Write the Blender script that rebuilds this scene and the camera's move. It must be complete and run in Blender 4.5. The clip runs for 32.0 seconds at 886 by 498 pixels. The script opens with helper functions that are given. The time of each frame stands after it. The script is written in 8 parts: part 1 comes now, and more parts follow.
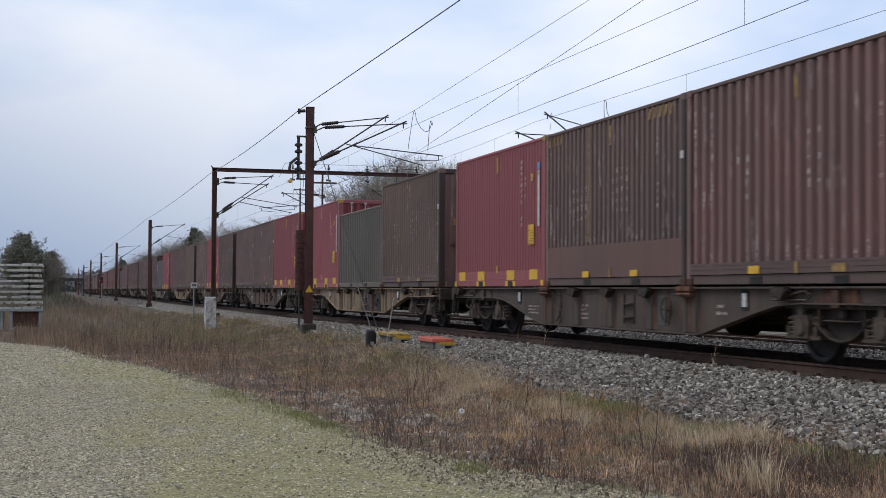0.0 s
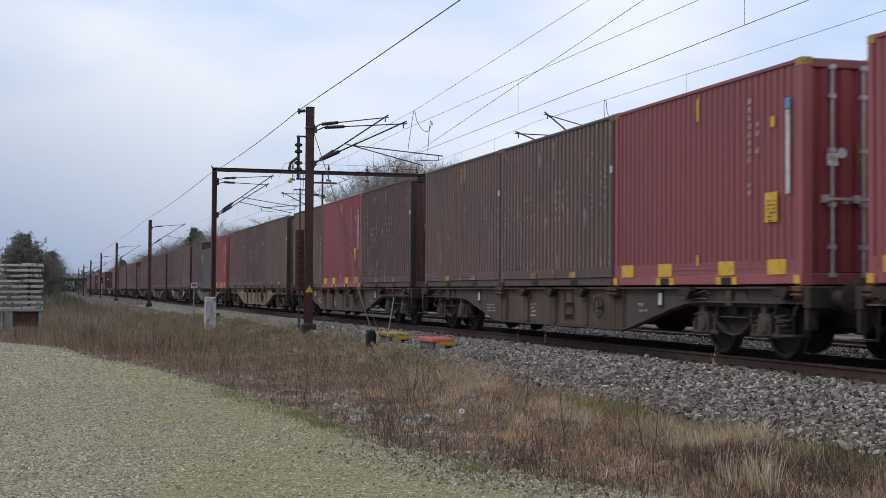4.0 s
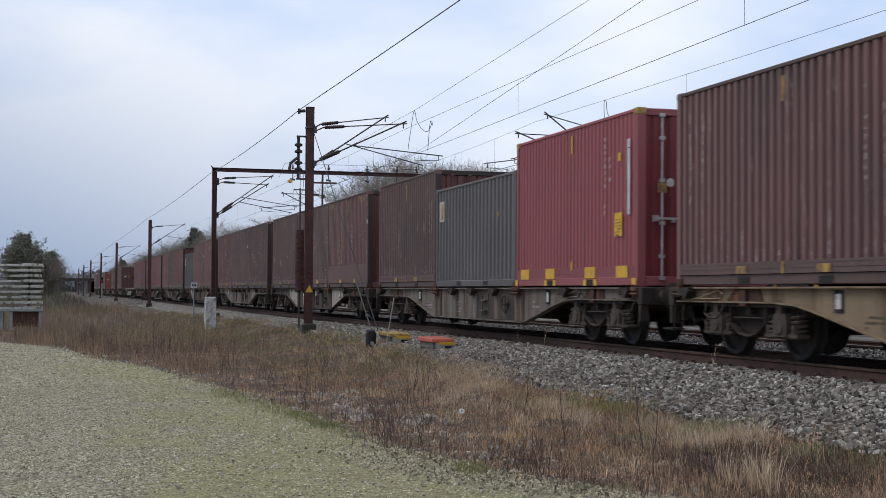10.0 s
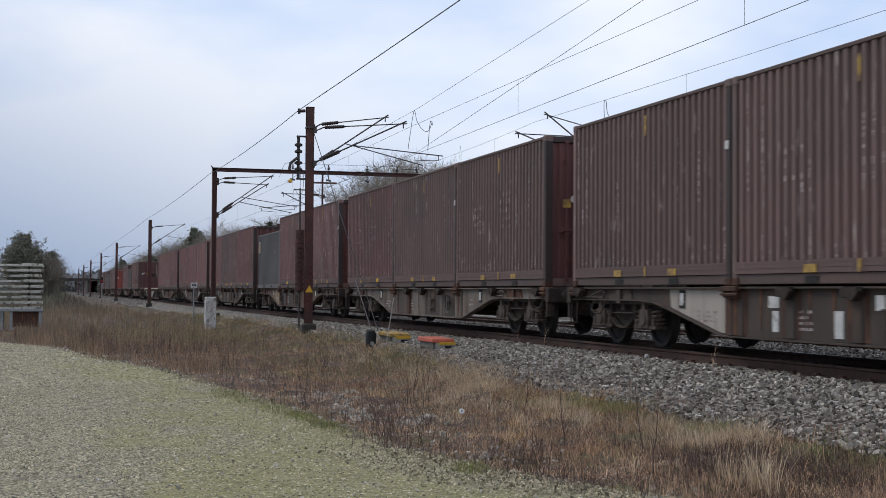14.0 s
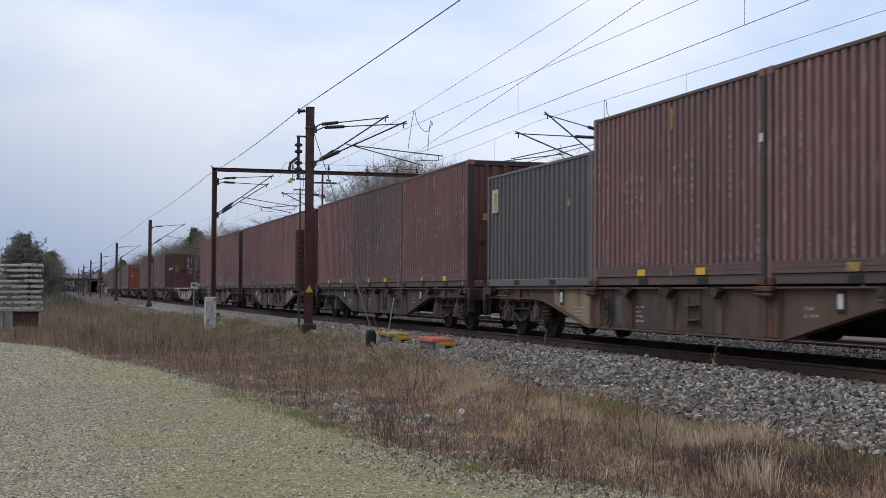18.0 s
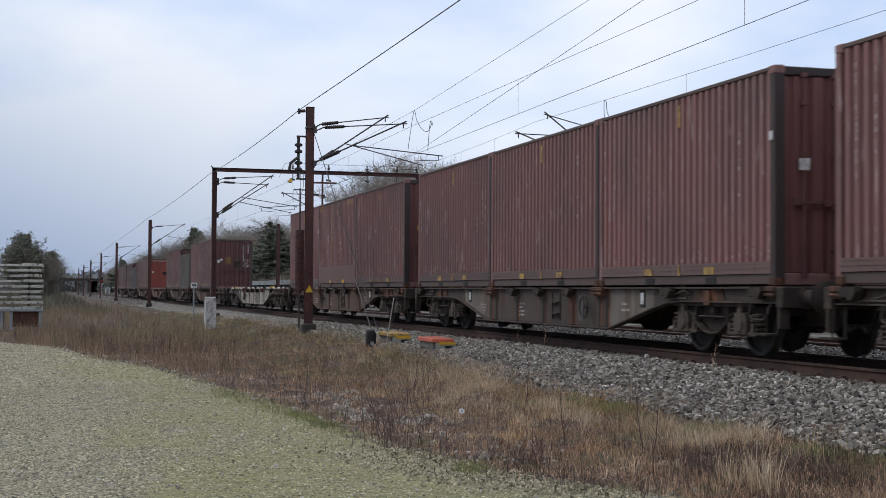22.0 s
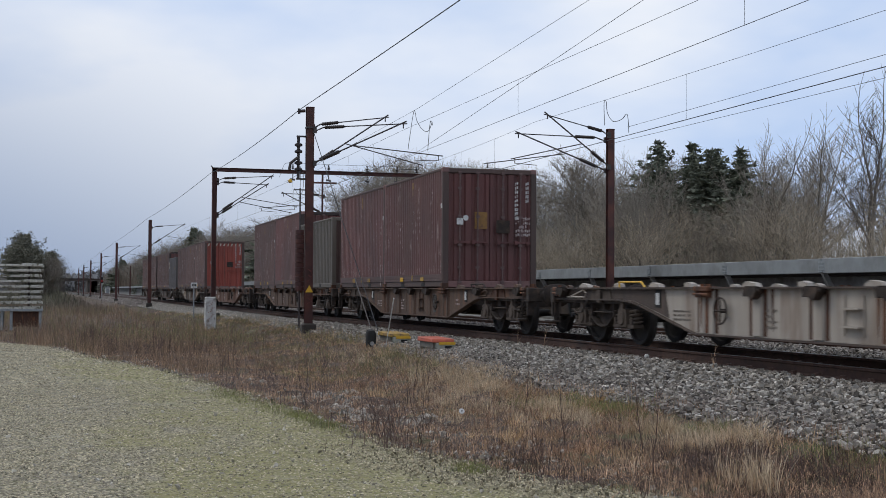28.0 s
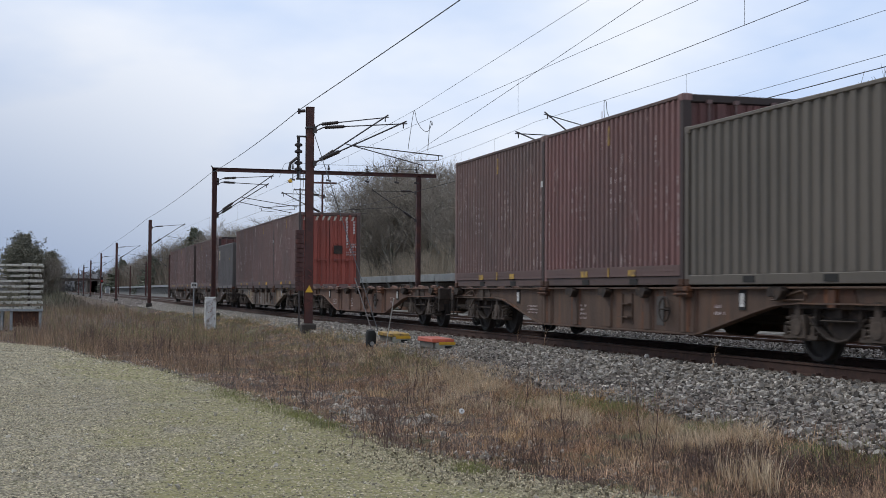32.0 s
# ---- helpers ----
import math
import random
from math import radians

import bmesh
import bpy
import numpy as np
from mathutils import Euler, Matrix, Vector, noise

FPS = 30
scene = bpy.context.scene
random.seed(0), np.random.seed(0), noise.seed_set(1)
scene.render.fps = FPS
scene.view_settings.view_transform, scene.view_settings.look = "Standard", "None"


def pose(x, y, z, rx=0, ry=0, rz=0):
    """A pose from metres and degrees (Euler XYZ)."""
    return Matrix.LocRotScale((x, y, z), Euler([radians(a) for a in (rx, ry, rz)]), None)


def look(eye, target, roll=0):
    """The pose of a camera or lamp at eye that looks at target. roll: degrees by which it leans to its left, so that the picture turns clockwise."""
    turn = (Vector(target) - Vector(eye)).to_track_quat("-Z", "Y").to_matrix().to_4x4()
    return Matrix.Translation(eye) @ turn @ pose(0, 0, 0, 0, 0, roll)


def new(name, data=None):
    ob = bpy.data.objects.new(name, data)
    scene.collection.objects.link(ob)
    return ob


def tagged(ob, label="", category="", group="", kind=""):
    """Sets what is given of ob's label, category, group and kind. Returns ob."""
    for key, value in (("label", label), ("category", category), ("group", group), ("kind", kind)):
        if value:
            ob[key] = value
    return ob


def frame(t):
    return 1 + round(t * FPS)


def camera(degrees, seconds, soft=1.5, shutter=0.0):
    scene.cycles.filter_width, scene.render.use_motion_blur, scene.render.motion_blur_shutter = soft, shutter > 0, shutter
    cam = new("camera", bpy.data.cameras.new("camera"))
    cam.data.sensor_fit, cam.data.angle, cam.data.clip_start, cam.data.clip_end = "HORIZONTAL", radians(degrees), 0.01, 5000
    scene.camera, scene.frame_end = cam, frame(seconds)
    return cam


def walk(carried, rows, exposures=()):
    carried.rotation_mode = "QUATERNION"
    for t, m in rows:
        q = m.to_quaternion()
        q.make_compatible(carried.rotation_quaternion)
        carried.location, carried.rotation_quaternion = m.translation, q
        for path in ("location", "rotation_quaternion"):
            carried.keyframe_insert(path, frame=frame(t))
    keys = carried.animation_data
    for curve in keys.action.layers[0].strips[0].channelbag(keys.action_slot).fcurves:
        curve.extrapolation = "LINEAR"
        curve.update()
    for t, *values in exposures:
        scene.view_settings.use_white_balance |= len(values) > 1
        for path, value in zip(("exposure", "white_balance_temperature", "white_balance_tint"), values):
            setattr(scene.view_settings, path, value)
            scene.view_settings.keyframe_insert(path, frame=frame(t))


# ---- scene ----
# ---- camera ----
EYE = (0.0, -10.473, 0.903)
YAW, PITCH, ROLL = radians(16.042), radians(1.801), 0.373
AIM = (EYE[0] - math.cos(YAW) * math.cos(PITCH), EYE[1] + math.sin(YAW) * math.cos(PITCH), EYE[2] + math.sin(PITCH))
cam = camera(35.77, 32.0, soft=0.6, shutter=0.3)
walk(cam, [(0.0, look(EYE, AIM, ROLL)), (32.0, look(EYE, AIM, ROLL))], exposures=[(0.0, 0.0), (26.3, 0.0), (27.8, -0.1), (29.0, -0.12), (30.0, 0.0), (32.0, 0.0)])


# ---- world and sun: a bright, thinly clouded winter sky ----
def build_world():
    w = bpy.data.worlds.new("overcast_sky")
    scene.world = w
    w.use_nodes = True
    nt = w.node_tree
    nt.nodes.clear()
    out = nt.nodes.new("ShaderNodeOutputWorld")
    bg = nt.nodes.new("ShaderNodeBackground")
    sky = nt.nodes.new("ShaderNodeTexSky")
    sky.sky_type, sky.sun_disc = "NISHITA", False
    sky.sun_elevation, sky.sun_rotation = radians(43), radians(129)
    sky.air_density, sky.dust_density = 1.0, 2.0
    dim = nt.nodes.new("ShaderNodeVectorMath")
    dim.operation = "SCALE"
    dim.inputs["Scale"].default_value = 0.08
    tc = nt.nodes.new("ShaderNodeTexCoord")
    mp = nt.nodes.new("ShaderNodeMapping")
    mp.inputs["Scale"].default_value = (1.0, 1.0, 2.6)
    n1 = nt.nodes.new("ShaderNodeTexNoise")
    n1.inputs["Scale"].default_value, n1.inputs["Detail"].default_value, n1.inputs["Roughness"].default_value = 2.6, 5.0, 0.5
    ramp = nt.nodes.new("ShaderNodeValToRGB")
    ramp.color_ramp.elements[0].position, ramp.color_ramp.elements[0].color = 0.38, (0.56, 0.712, 1.0, 1)
    ramp.color_ramp.elements[1].position, ramp.color_ramp.elements[1].color = 0.62, (0.957, 1.0, 1.085, 1)
    # the cloud thickens towards the horizon up the line
    sep = nt.nodes.new("ShaderNodeSeparateXYZ")
    hor = nt.nodes.new("ShaderNodeMapRange")
    hor.inputs["From Min"].default_value, hor.inputs["From Max"].default_value = -0.02, 0.25
    hor.inputs["To Min"].default_value, hor.inputs["To Max"].default_value = 0.0, 1.0
    hor.interpolation_type = "SMOOTHSTEP"
    low = nt.nodes.new("ShaderNodeMix")
    low.data_type = "RGBA"
    low.inputs["A"].default_value = (0.345, 0.435, 0.62, 1)
    mix = nt.nodes.new("ShaderNodeMix")
    mix.data_type = "RGBA"
    mix.inputs["Factor"].default_value = 0.93
    nt.links.new(tc.outputs["Generated"], mp.inputs["Vector"])
    nt.links.new(mp.outputs["Vector"], n1.inputs["Vector"])
    nt.links.new(n1.outputs["Fac"], ramp.inputs["Fac"])
    nt.links.new(tc.outputs["Generated"], sep.inputs["Vector"])
    # elevation, plus a lift towards +y where the cloud is thinner
    lift = nt.nodes.new("ShaderNodeMath")
    lift.operation = "MULTIPLY_ADD"
    lift.inputs[1].default_value = 0.32
    nt.links.new(sep.outputs["Y"], lift.inputs[0])
    nt.links.new(sep.outputs["Z"], lift.inputs[2])
    nt.links.new(lift.outputs[0], hor.inputs["Value"])
    nt.links.new(hor.outputs["Result"], low.inputs["Factor"])
    nt.links.new(ramp.outputs["Color"], low.inputs["B"])
    nt.links.new(sky.outputs["Color"], dim.inputs["Vector"])
    nt.links.new(dim.outputs["Vector"], mix.inputs["A"])
    nt.links.new(low.outputs["Result"], mix.inputs["B"])
    nt.links.new(mix.outputs["Result"], bg.inputs["Color"])
    bg.inputs["Strength"].default_value = 1.0
    nt.links.new(bg.outputs["Background"], out.inputs["Surface"])


build_world()
sun_data = bpy.data.lights.new("sun", "SUN")
sun_data.energy, sun_data.angle, sun_data.color = 1.15, radians(22), (1.0, 0.94, 0.85)
sun = new("sun", sun_data)
sun.matrix_basis = look((-70, -40, 60), (-20, 0, 0))


# ---- materials ----
def material(name, base, second=None, rough=0.7, metal=0.0, scale=3.0, detail=6.0, bump=0.2, fine=60.0, vary=0.0,
             third=None, third_scale=1.0, third_at=(0.55, 0.7), stretch=(1, 1, 1), island=0.0, world_space=False, spec=0.4):
    """A node material: a base colour broken up by a second at one scale, stains of a third at a larger scale, and fine relief."""
    m = bpy.data.materials.new(name)
    m.use_nodes = True
    nt = m.node_tree
    b = nt.nodes["Principled BSDF"]
    b.inputs["Roughness"].default_value, b.inputs["Metallic"].default_value = rough, metal
    b.inputs["Specular IOR Level"].default_value = spec
    second = second or tuple(c * 0.7 for c in base)
    tc = nt.nodes.new("ShaderNodeTexCoord")
    mp = nt.nodes.new("ShaderNodeMapping")
    mp.inputs["Scale"].default_value = stretch
    info = nt.nodes.new("ShaderNodeObjectInfo")
    if world_space:
        geo0 = nt.nodes.new("ShaderNodeNewGeometry")
        nt.links.new(geo0.outputs["Position"], mp.inputs["Vector"])
    else:
        add = nt.nodes.new("ShaderNodeVectorMath")
        add.operation = "ADD"
        shift = nt.nodes.new("ShaderNodeMath")
        shift.operation = "MULTIPLY"
        shift.inputs[1].default_value = 37.0
        nt.links.new(info.outputs["Random"], shift.inputs[0])
        nt.links.new(tc.outputs["Object"], add.inputs[0])
        nt.links.new(shift.outputs[0], add.inputs[1])
        nt.links.new(add.outputs[0], mp.inputs["Vector"])
    n1 = nt.nodes.new("ShaderNodeTexNoise")
    n1.inputs["Scale"].default_value, n1.inputs["Detail"].default_value, n1.inputs["Roughness"].default_value = scale, detail, 0.62
    nt.links.new(mp.outputs["Vector"], n1.inputs["Vector"])
    r1 = nt.nodes.new("ShaderNodeValToRGB")
    r1.color_ramp.elements[0].position, r1.color_ramp.elements[0].color = 0.36, (*second, 1)
    r1.color_ramp.elements[1].position, r1.color_ramp.elements[1].color = 0.64, (*base, 1)
    nt.links.new(n1.outputs["Fac"], r1.inputs["Fac"])
    colour = r1.outputs["Color"]
    if third:
        n2 = nt.nodes.new("ShaderNodeTexNoise")
        n2.inputs["Scale"].default_value, n2.inputs["Detail"].default_value, n2.inputs["Roughness"].default_value = third_scale, 7.0, 0.6
        nt.links.new(mp.outputs["Vector"], n2.inputs["Vector"])
        r2 = nt.nodes.new("ShaderNodeMapRange")
        r2.inputs["From Min"].default_value, r2.inputs["From Max"].default_value = third_at
        nt.links.new(n2.outputs["Fac"], r2.inputs["Value"])
        mx = nt.nodes.new("ShaderNodeMix")
        mx.data_type = "RGBA"
        mx.inputs["B"].default_value = (*third, 1)
        nt.links.new(r2.outputs["Result"], mx.inputs["Factor"])
        nt.links.new(colour, mx.inputs["A"])
        colour = mx.outputs["Result"]
    if vary or island:
        hs = nt.nodes.new("ShaderNodeHueSaturation")
        mr = nt.nodes.new("ShaderNodeMapRange")
        amount = vary or island
        mr.inputs["To Min"].default_value, mr.inputs["To Max"].default_value = 1 - amount, 1 + amount
        if island:
            geo = nt.nodes.new("ShaderNodeNewGeometry")
            nt.links.new(geo.outputs["Random Per Island"], mr.inputs["Value"])
        else:
            nt.links.new(info.outputs["Random"], mr.inputs["Value"])
        nt.links.new(mr.outputs["Result"], hs.inputs["Value"])
        nt.links.new(colour, hs.inputs["Color"])
        colour = hs.outputs["Color"]
    nt.links.new(colour, b.inputs["Base Color"])
    if bump:
        n3 = nt.nodes.new("ShaderNodeTexNoise")
        n3.inputs["Scale"].default_value, n3.inputs["Detail"].default_value = fine, 4.0
        nt.links.new(mp.outputs["Vector"], n3.inputs["Vector"])
        bp = nt.nodes.new("ShaderNodeBump")
        bp.inputs["Strength"].default_value, bp.inputs["Distance"].default_value = bump, 0.02
        nt.links.new(n3.outputs["Fac"], bp.inputs["Height"])
        nt.links.new(bp.outputs["Normal"], b.inputs["Normal"])
    return m


def paint(name, base, dirt, scuff, worn=0.625):
    """Weathered container paint: dusty film, vertical run-off streaks, pale scuffs."""
    m = material(name, base, tuple(0.6 * a + 0.4 * c for a, c in zip(base, dirt)), rough=0.62, scale=1.1, detail=8, bump=0.12, fine=25,
                 vary=0.16, third=dirt, third_scale=0.55, third_at=(0.42, 0.72))
    nt = m.node_tree
    b = nt.nodes["Principled BSDF"]
    last = b.inputs["Base Color"].links[0].from_socket
    tc = nt.nodes.new("ShaderNodeTexCoord")
    info = nt.nodes.new("ShaderNodeObjectInfo")
    add = nt.nodes.new("ShaderNodeVectorMath")
    sc = nt.nodes.new("ShaderNodeMath")
    sc.operation, sc.inputs[1].default_value = "MULTIPLY", 91.0
    nt.links.new(info.outputs["Random"], sc.inputs[0])
    nt.links.new(tc.outputs["Object"], add.inputs[0])
    nt.links.new(sc.outputs[0], add.inputs[1])
    for scale, at, colour, strength in (((9.0, 9.0, 0.35), (0.56, 0.72), tuple(0.45 * d for d in dirt), 0.55), ((13.0, 13.0, 1.3), (worn, worn + 0.08), scuff, 0.75)):
        mp = nt.nodes.new("ShaderNodeMapping")
        mp.inputs["Scale"].default_value = scale
        ns = nt.nodes.new("ShaderNodeTexNoise")
        ns.inputs["Scale"].default_value, ns.inputs["Detail"].default_value, ns.inputs["Roughness"].default_value = 1.0, 6.0, 0.65
        mr = nt.nodes.new("ShaderNodeMapRange")
        mr.inputs["From Min"].default_value, mr.inputs["From Max"].default_value = at
        mr.inputs["To Max"].default_value = strength
        mx = nt.nodes.new("ShaderNodeMix")
        mx.data_type = "RGBA"
        mx.inputs["B"].default_value = (*colour, 1)
        nt.links.new(add.outputs[0], mp.inputs["Vector"])
        nt.links.new(mp.outputs["Vector"], ns.inputs["Vector"])
        nt.links.new(ns.outputs["Fac"], mr.inputs["Value"])
        nt.links.new(mr.outputs["Result"], mx.inputs["Factor"])
        nt.links.new(last, mx.inputs["A"])
        last = mx.outputs["Result"]
    nt.links.new(last, b.inputs["Base Color"])
    return m


def stones_mix(name, single=False):
    """Crushed granite: each stone takes one of several greys, bluish or pinkish, with a fine grain."""
    m = material(name, (1.0, 1.0, 1.0), (0.72, 0.72, 0.72), scale=30, bump=0.35, fine=60, rough=0.85, world_space=True)
    nt = m.node_tree
    b = nt.nodes["Principled BSDF"]
    grain = b.inputs["Base Color"].links[0].from_socket
    pick = nt.nodes.new("ShaderNodeObjectInfo" if single else "ShaderNodeNewGeometry").outputs["Random" if single else "Random Per Island"]
    ramp = nt.nodes.new("ShaderNodeValToRGB")
    tones = ((0.0, (0.11, 0.095, 0.08)), (0.2, (0.235, 0.2, 0.16)), (0.42, (0.34, 0.3, 0.245)), (0.58, (0.43, 0.4, 0.355)), (0.74, (0.26, 0.222, 0.18)), (0.9, (0.5, 0.445, 0.37)), (1.0, (0.72, 0.66, 0.57)))
    while len(ramp.color_ramp.elements) < len(tones):
        ramp.color_ramp.elements.new(0.5)
    for e, (at, c) in zip(ramp.color_ramp.elements, tones):
        e.position, e.color = at, (*c, 1)
    nt.links.new(pick, ramp.inputs["Fac"])
    mx = nt.nodes.new("ShaderNodeMix")
    mx.data_type, mx.blend_type = "RGBA", "MULTIPLY"
    mx.inputs["Factor"].default_value = 1.0
    nt.links.new(ramp.outputs["Color"], mx.inputs["A"])
    nt.links.new(grain, mx.inputs["B"])
    nt.links.new(mx.outputs["Result"], b.inputs["Base Color"])
    return m


BROWN = paint("brown_container_paint", (0.236, 0.114, 0.102), (0.14, 0.094, 0.084), (0.56, 0.45, 0.41), worn=0.61)
# dark frame paint that includes the shade in the seam between containers
FRAME = paint("seam_shade_door_frame_paint", (0.056, 0.035, 0.03), (0.038, 0.027, 0.024), (0.13, 0.075, 0.06), worn=0.68)
DARK = paint("dark_brown_container_paint", (0.205, 0.121, 0.104), (0.13, 0.095, 0.083), (0.55, 0.47, 0.42), worn=0.61)
OLIVE = paint("olive_brown_container_paint", (0.212, 0.136, 0.109), (0.141, 0.098, 0.079), (0.42, 0.33, 0.28), worn=0.62)
RUSSET = paint("russet_container_paint", (0.268, 0.12, 0.105), (0.165, 0.1, 0.09), (0.52, 0.4, 0.36), worn=0.6)
# dirty paint, made darker still to carry the ledge's shadow
LEDGE = paint("dirty_shaded_ledge_paint", (0.155, 0.088, 0.077), (0.1, 0.07, 0.06), (0.3, 0.21, 0.18), worn=0.62)
# dark brown paint with the bottom rail's shade mixed into its colour
SILL = paint("shade_dark_rail_paint", (0.115, 0.07, 0.058), (0.07, 0.05, 0.043), (0.24, 0.15, 0.12), worn=0.68)
STRIP = paint("rust_stained_flat_plate_paint", (0.15, 0.075, 0.062), (0.1, 0.058, 0.046), (0.24, 0.15, 0.12), worn=0.7)
RED = paint("bright_red_container_paint", (0.335, 0.09, 0.098), (0.275, 0.087, 0.092), (0.33, 0.16, 0.16), worn=0.72)
GREY = paint("slate_grey_container_paint", (0.14, 0.127, 0.121), (0.106, 0.097, 0.092), (0.17, 0.165, 0.16), worn=0.72)
GREEN = paint("grey_green_container_paint", (0.149, 0.128, 0.103), (0.107, 0.092, 0.074), (0.25, 0.22, 0.18), worn=0.68)
DOORRED = paint("dull_red_door_paint", (0.165, 0.058, 0.052), (0.1, 0.05, 0.044), (0.28, 0.16, 0.13), worn=0.66)
REDDOOR = paint("crimson_door_paint", (0.27, 0.042, 0.046), (0.17, 0.042, 0.044), (0.34, 0.14, 0.13), worn=0.7)
DOORORANGE = paint("orange_red_door_paint", (0.35, 0.078, 0.052), (0.2, 0.06, 0.046), (0.34, 0.18, 0.14), worn=0.72)
WAGONS = {
    "tan": material("tan_wagon_paint", (0.28, 0.205, 0.122), (0.21, 0.15, 0.09), third=(0.13, 0.078, 0.045), third_scale=0.9, third_at=(0.5, 0.64), scale=1.5, rough=0.7, stretch=(2.2, 2.2, 0.4)),
    "brown": material("brown_wagon_paint", (0.094, 0.066, 0.051), (0.062, 0.046, 0.038), third=(0.055, 0.043, 0.036), third_scale=0.9, third_at=(0.5, 0.64), scale=1.5, rough=0.75, stretch=(2.2, 2.2, 0.4)),
    "dark": material("grimy_wagon_paint", (0.074, 0.054, 0.043), (0.05, 0.038, 0.031), third=(0.095, 0.055, 0.036), third_scale=1.2, scale=1.5, rough=0.8, stretch=(2.2, 2.2, 0.4)),
    "grey": material("grimy_grey_wagon_paint", (0.2, 0.172, 0.14), (0.125, 0.105, 0.086), third=(0.1, 0.062, 0.04), third_scale=0.9, third_at=(0.48, 0.62), scale=1.5, rough=0.75, stretch=(2.2, 2.2, 0.4)),
    "rusttan": material("rust_tan_wagon_paint", (0.114, 0.07, 0.047), (0.073, 0.047, 0.034), third=(0.16, 0.076, 0.04), third_scale=0.9, third_at=(0.54, 0.7), scale=1.5, rough=0.78, stretch=(2.2, 2.2, 0.4)),
    "pale": material("pale_grey_wagon_paint", (0.42, 0.372, 0.315), (0.33, 0.285, 0.235), third=(0.2, 0.14, 0.1), third_scale=1.0, third_at=(0.55, 0.72), scale=1.2, rough=0.65, stretch=(2.5, 2.5, 0.4)),
    "rusty": material("rust_red_wagon_paint", (0.16, 0.085, 0.055), (0.11, 0.065, 0.048), third=(0.065, 0.048, 0.04), third_scale=0.9, scale=1.5, rough=0.8),
}
STREAK = material("dark_rust_runoff", (0.09, 0.04, 0.023), (0.05, 0.027, 0.018), third=(0.2, 0.08, 0.035), third_scale=3, third_at=(0.55, 0.68), scale=6, rough=0.9, stretch=(2, 2, 0.5))
ROD = material("dull_door_rod_paint", (0.17, 0.11, 0.1), (0.12, 0.075, 0.068), rough=0.6, scale=9)
DUST = material("pale_brake_dust", (0.1, 0.075, 0.057), (0.052, 0.039, 0.031), third=(0.068, 0.05, 0.038), third_scale=6, third_at=(0.5, 0.66), scale=8, rough=0.9)
RUST = material("orange_rust", (0.16, 0.068, 0.034), (0.1, 0.046, 0.027), third=(0.06, 0.042, 0.034), third_scale=4, scale=9, rough=0.9)
SLATE = material("slate_grey_plate_paint", (0.1, 0.094, 0.088), (0.07, 0.065, 0.06), third=(0.06, 0.045, 0.035), third_scale=4, scale=6, rough=0.75)
GRIME = material("brake_dust_grime", (0.046, 0.033, 0.025), (0.026, 0.0195, 0.016), third=(0.085, 0.054, 0.037), third_scale=5, scale=7, rough=0.85)
SPRING = material("dusty_spring_steel", (0.15, 0.115, 0.088), (0.075, 0.058, 0.046), rough=0.8)
WHEEL = material("wheel_steel", (0.04, 0.034, 0.03), (0.026, 0.023, 0.021), rough=0.75, scale=6)
YELLOW = material("yellow_marking_paint", (0.78, 0.45, 0.03), (0.62, 0.36, 0.04), third=(0.34, 0.2, 0.07), third_scale=6, third_at=(0.55, 0.75), scale=8, rough=0.6)
WORNYELLOW = material("worn_yellow_paint", (0.52, 0.33, 0.06), (0.36, 0.22, 0.06), third=(0.16, 0.1, 0.06), third_scale=7, third_at=(0.45, 0.65), scale=9, rough=0.7)
WHITE = material("dirty_white_marking", (0.68, 0.67, 0.64), (0.52, 0.51, 0.48), third=(0.24, 0.2, 0.18), third_scale=8, third_at=(0.55, 0.72), scale=10, rough=0.6)
FADED = material("faded_white_lettering", (0.58, 0.51, 0.48), (0.38, 0.3, 0.28), third=(0.18, 0.1, 0.09), third_scale=11, third_at=(0.48, 0.6), scale=12, rough=0.7)
PINKED = material("rubbed_white_lettering_on_red", (0.62, 0.48, 0.46), (0.45, 0.3, 0.29), third=(0.33, 0.12, 0.12), third_scale=11, third_at=(0.5, 0.62), scale=12, rough=0.65)
CREAM = material("cream_paper_placard", (0.5, 0.47, 0.4), (0.42, 0.38, 0.3), third=(0.25, 0.19, 0.12), third_scale=6, scale=7, rough=0.7)
BLUE = material("blue_sticker", (0.12, 0.35, 0.6), (0.1, 0.28, 0.5), rough=0.5)
OCHRE = material("weathered_ochre_placard", (0.3, 0.165, 0.045), (0.21, 0.11, 0.04), third=(0.14, 0.07, 0.045), third_scale=7, third_at=(0.5, 0.68), scale=9, rough=0.75)
BLACK = material("black_rubber_and_shadow_gap", (0.018, 0.017, 0.016), (0.012, 0.012, 0.011), rough=0.8)
GALV = material("galvanised_steel", (0.32, 0.33, 0.33), (0.25, 0.26, 0.26), rough=0.5, metal=0.3, scale=6)
CHROME = material("zinc_lock_rod", (0.55, 0.54, 0.52), (0.4, 0.38, 0.36), rough=0.5, metal=0.3, scale=9)
MAST = material("oxide_red_mast_paint", (0.085, 0.032, 0.026), (0.055, 0.024, 0.021), third=(0.12, 0.04, 0.027), third_scale=2, third_at=(0.5, 0.7), scale=3, rough=0.65)
ARM = material("weathered_tube_steel", (0.075, 0.062, 0.058), (0.05, 0.042, 0.04), rough=0.6, scale=6)
INSULATOR = material("brown_glazed_porcelain", (0.035, 0.022, 0.018), (0.025, 0.017, 0.014), rough=0.3, scale=5, bump=0)
WIRE = material("tarnished_copper_wire", (0.05, 0.05, 0.052), (0.038, 0.038, 0.04), rough=0.6, bump=0)
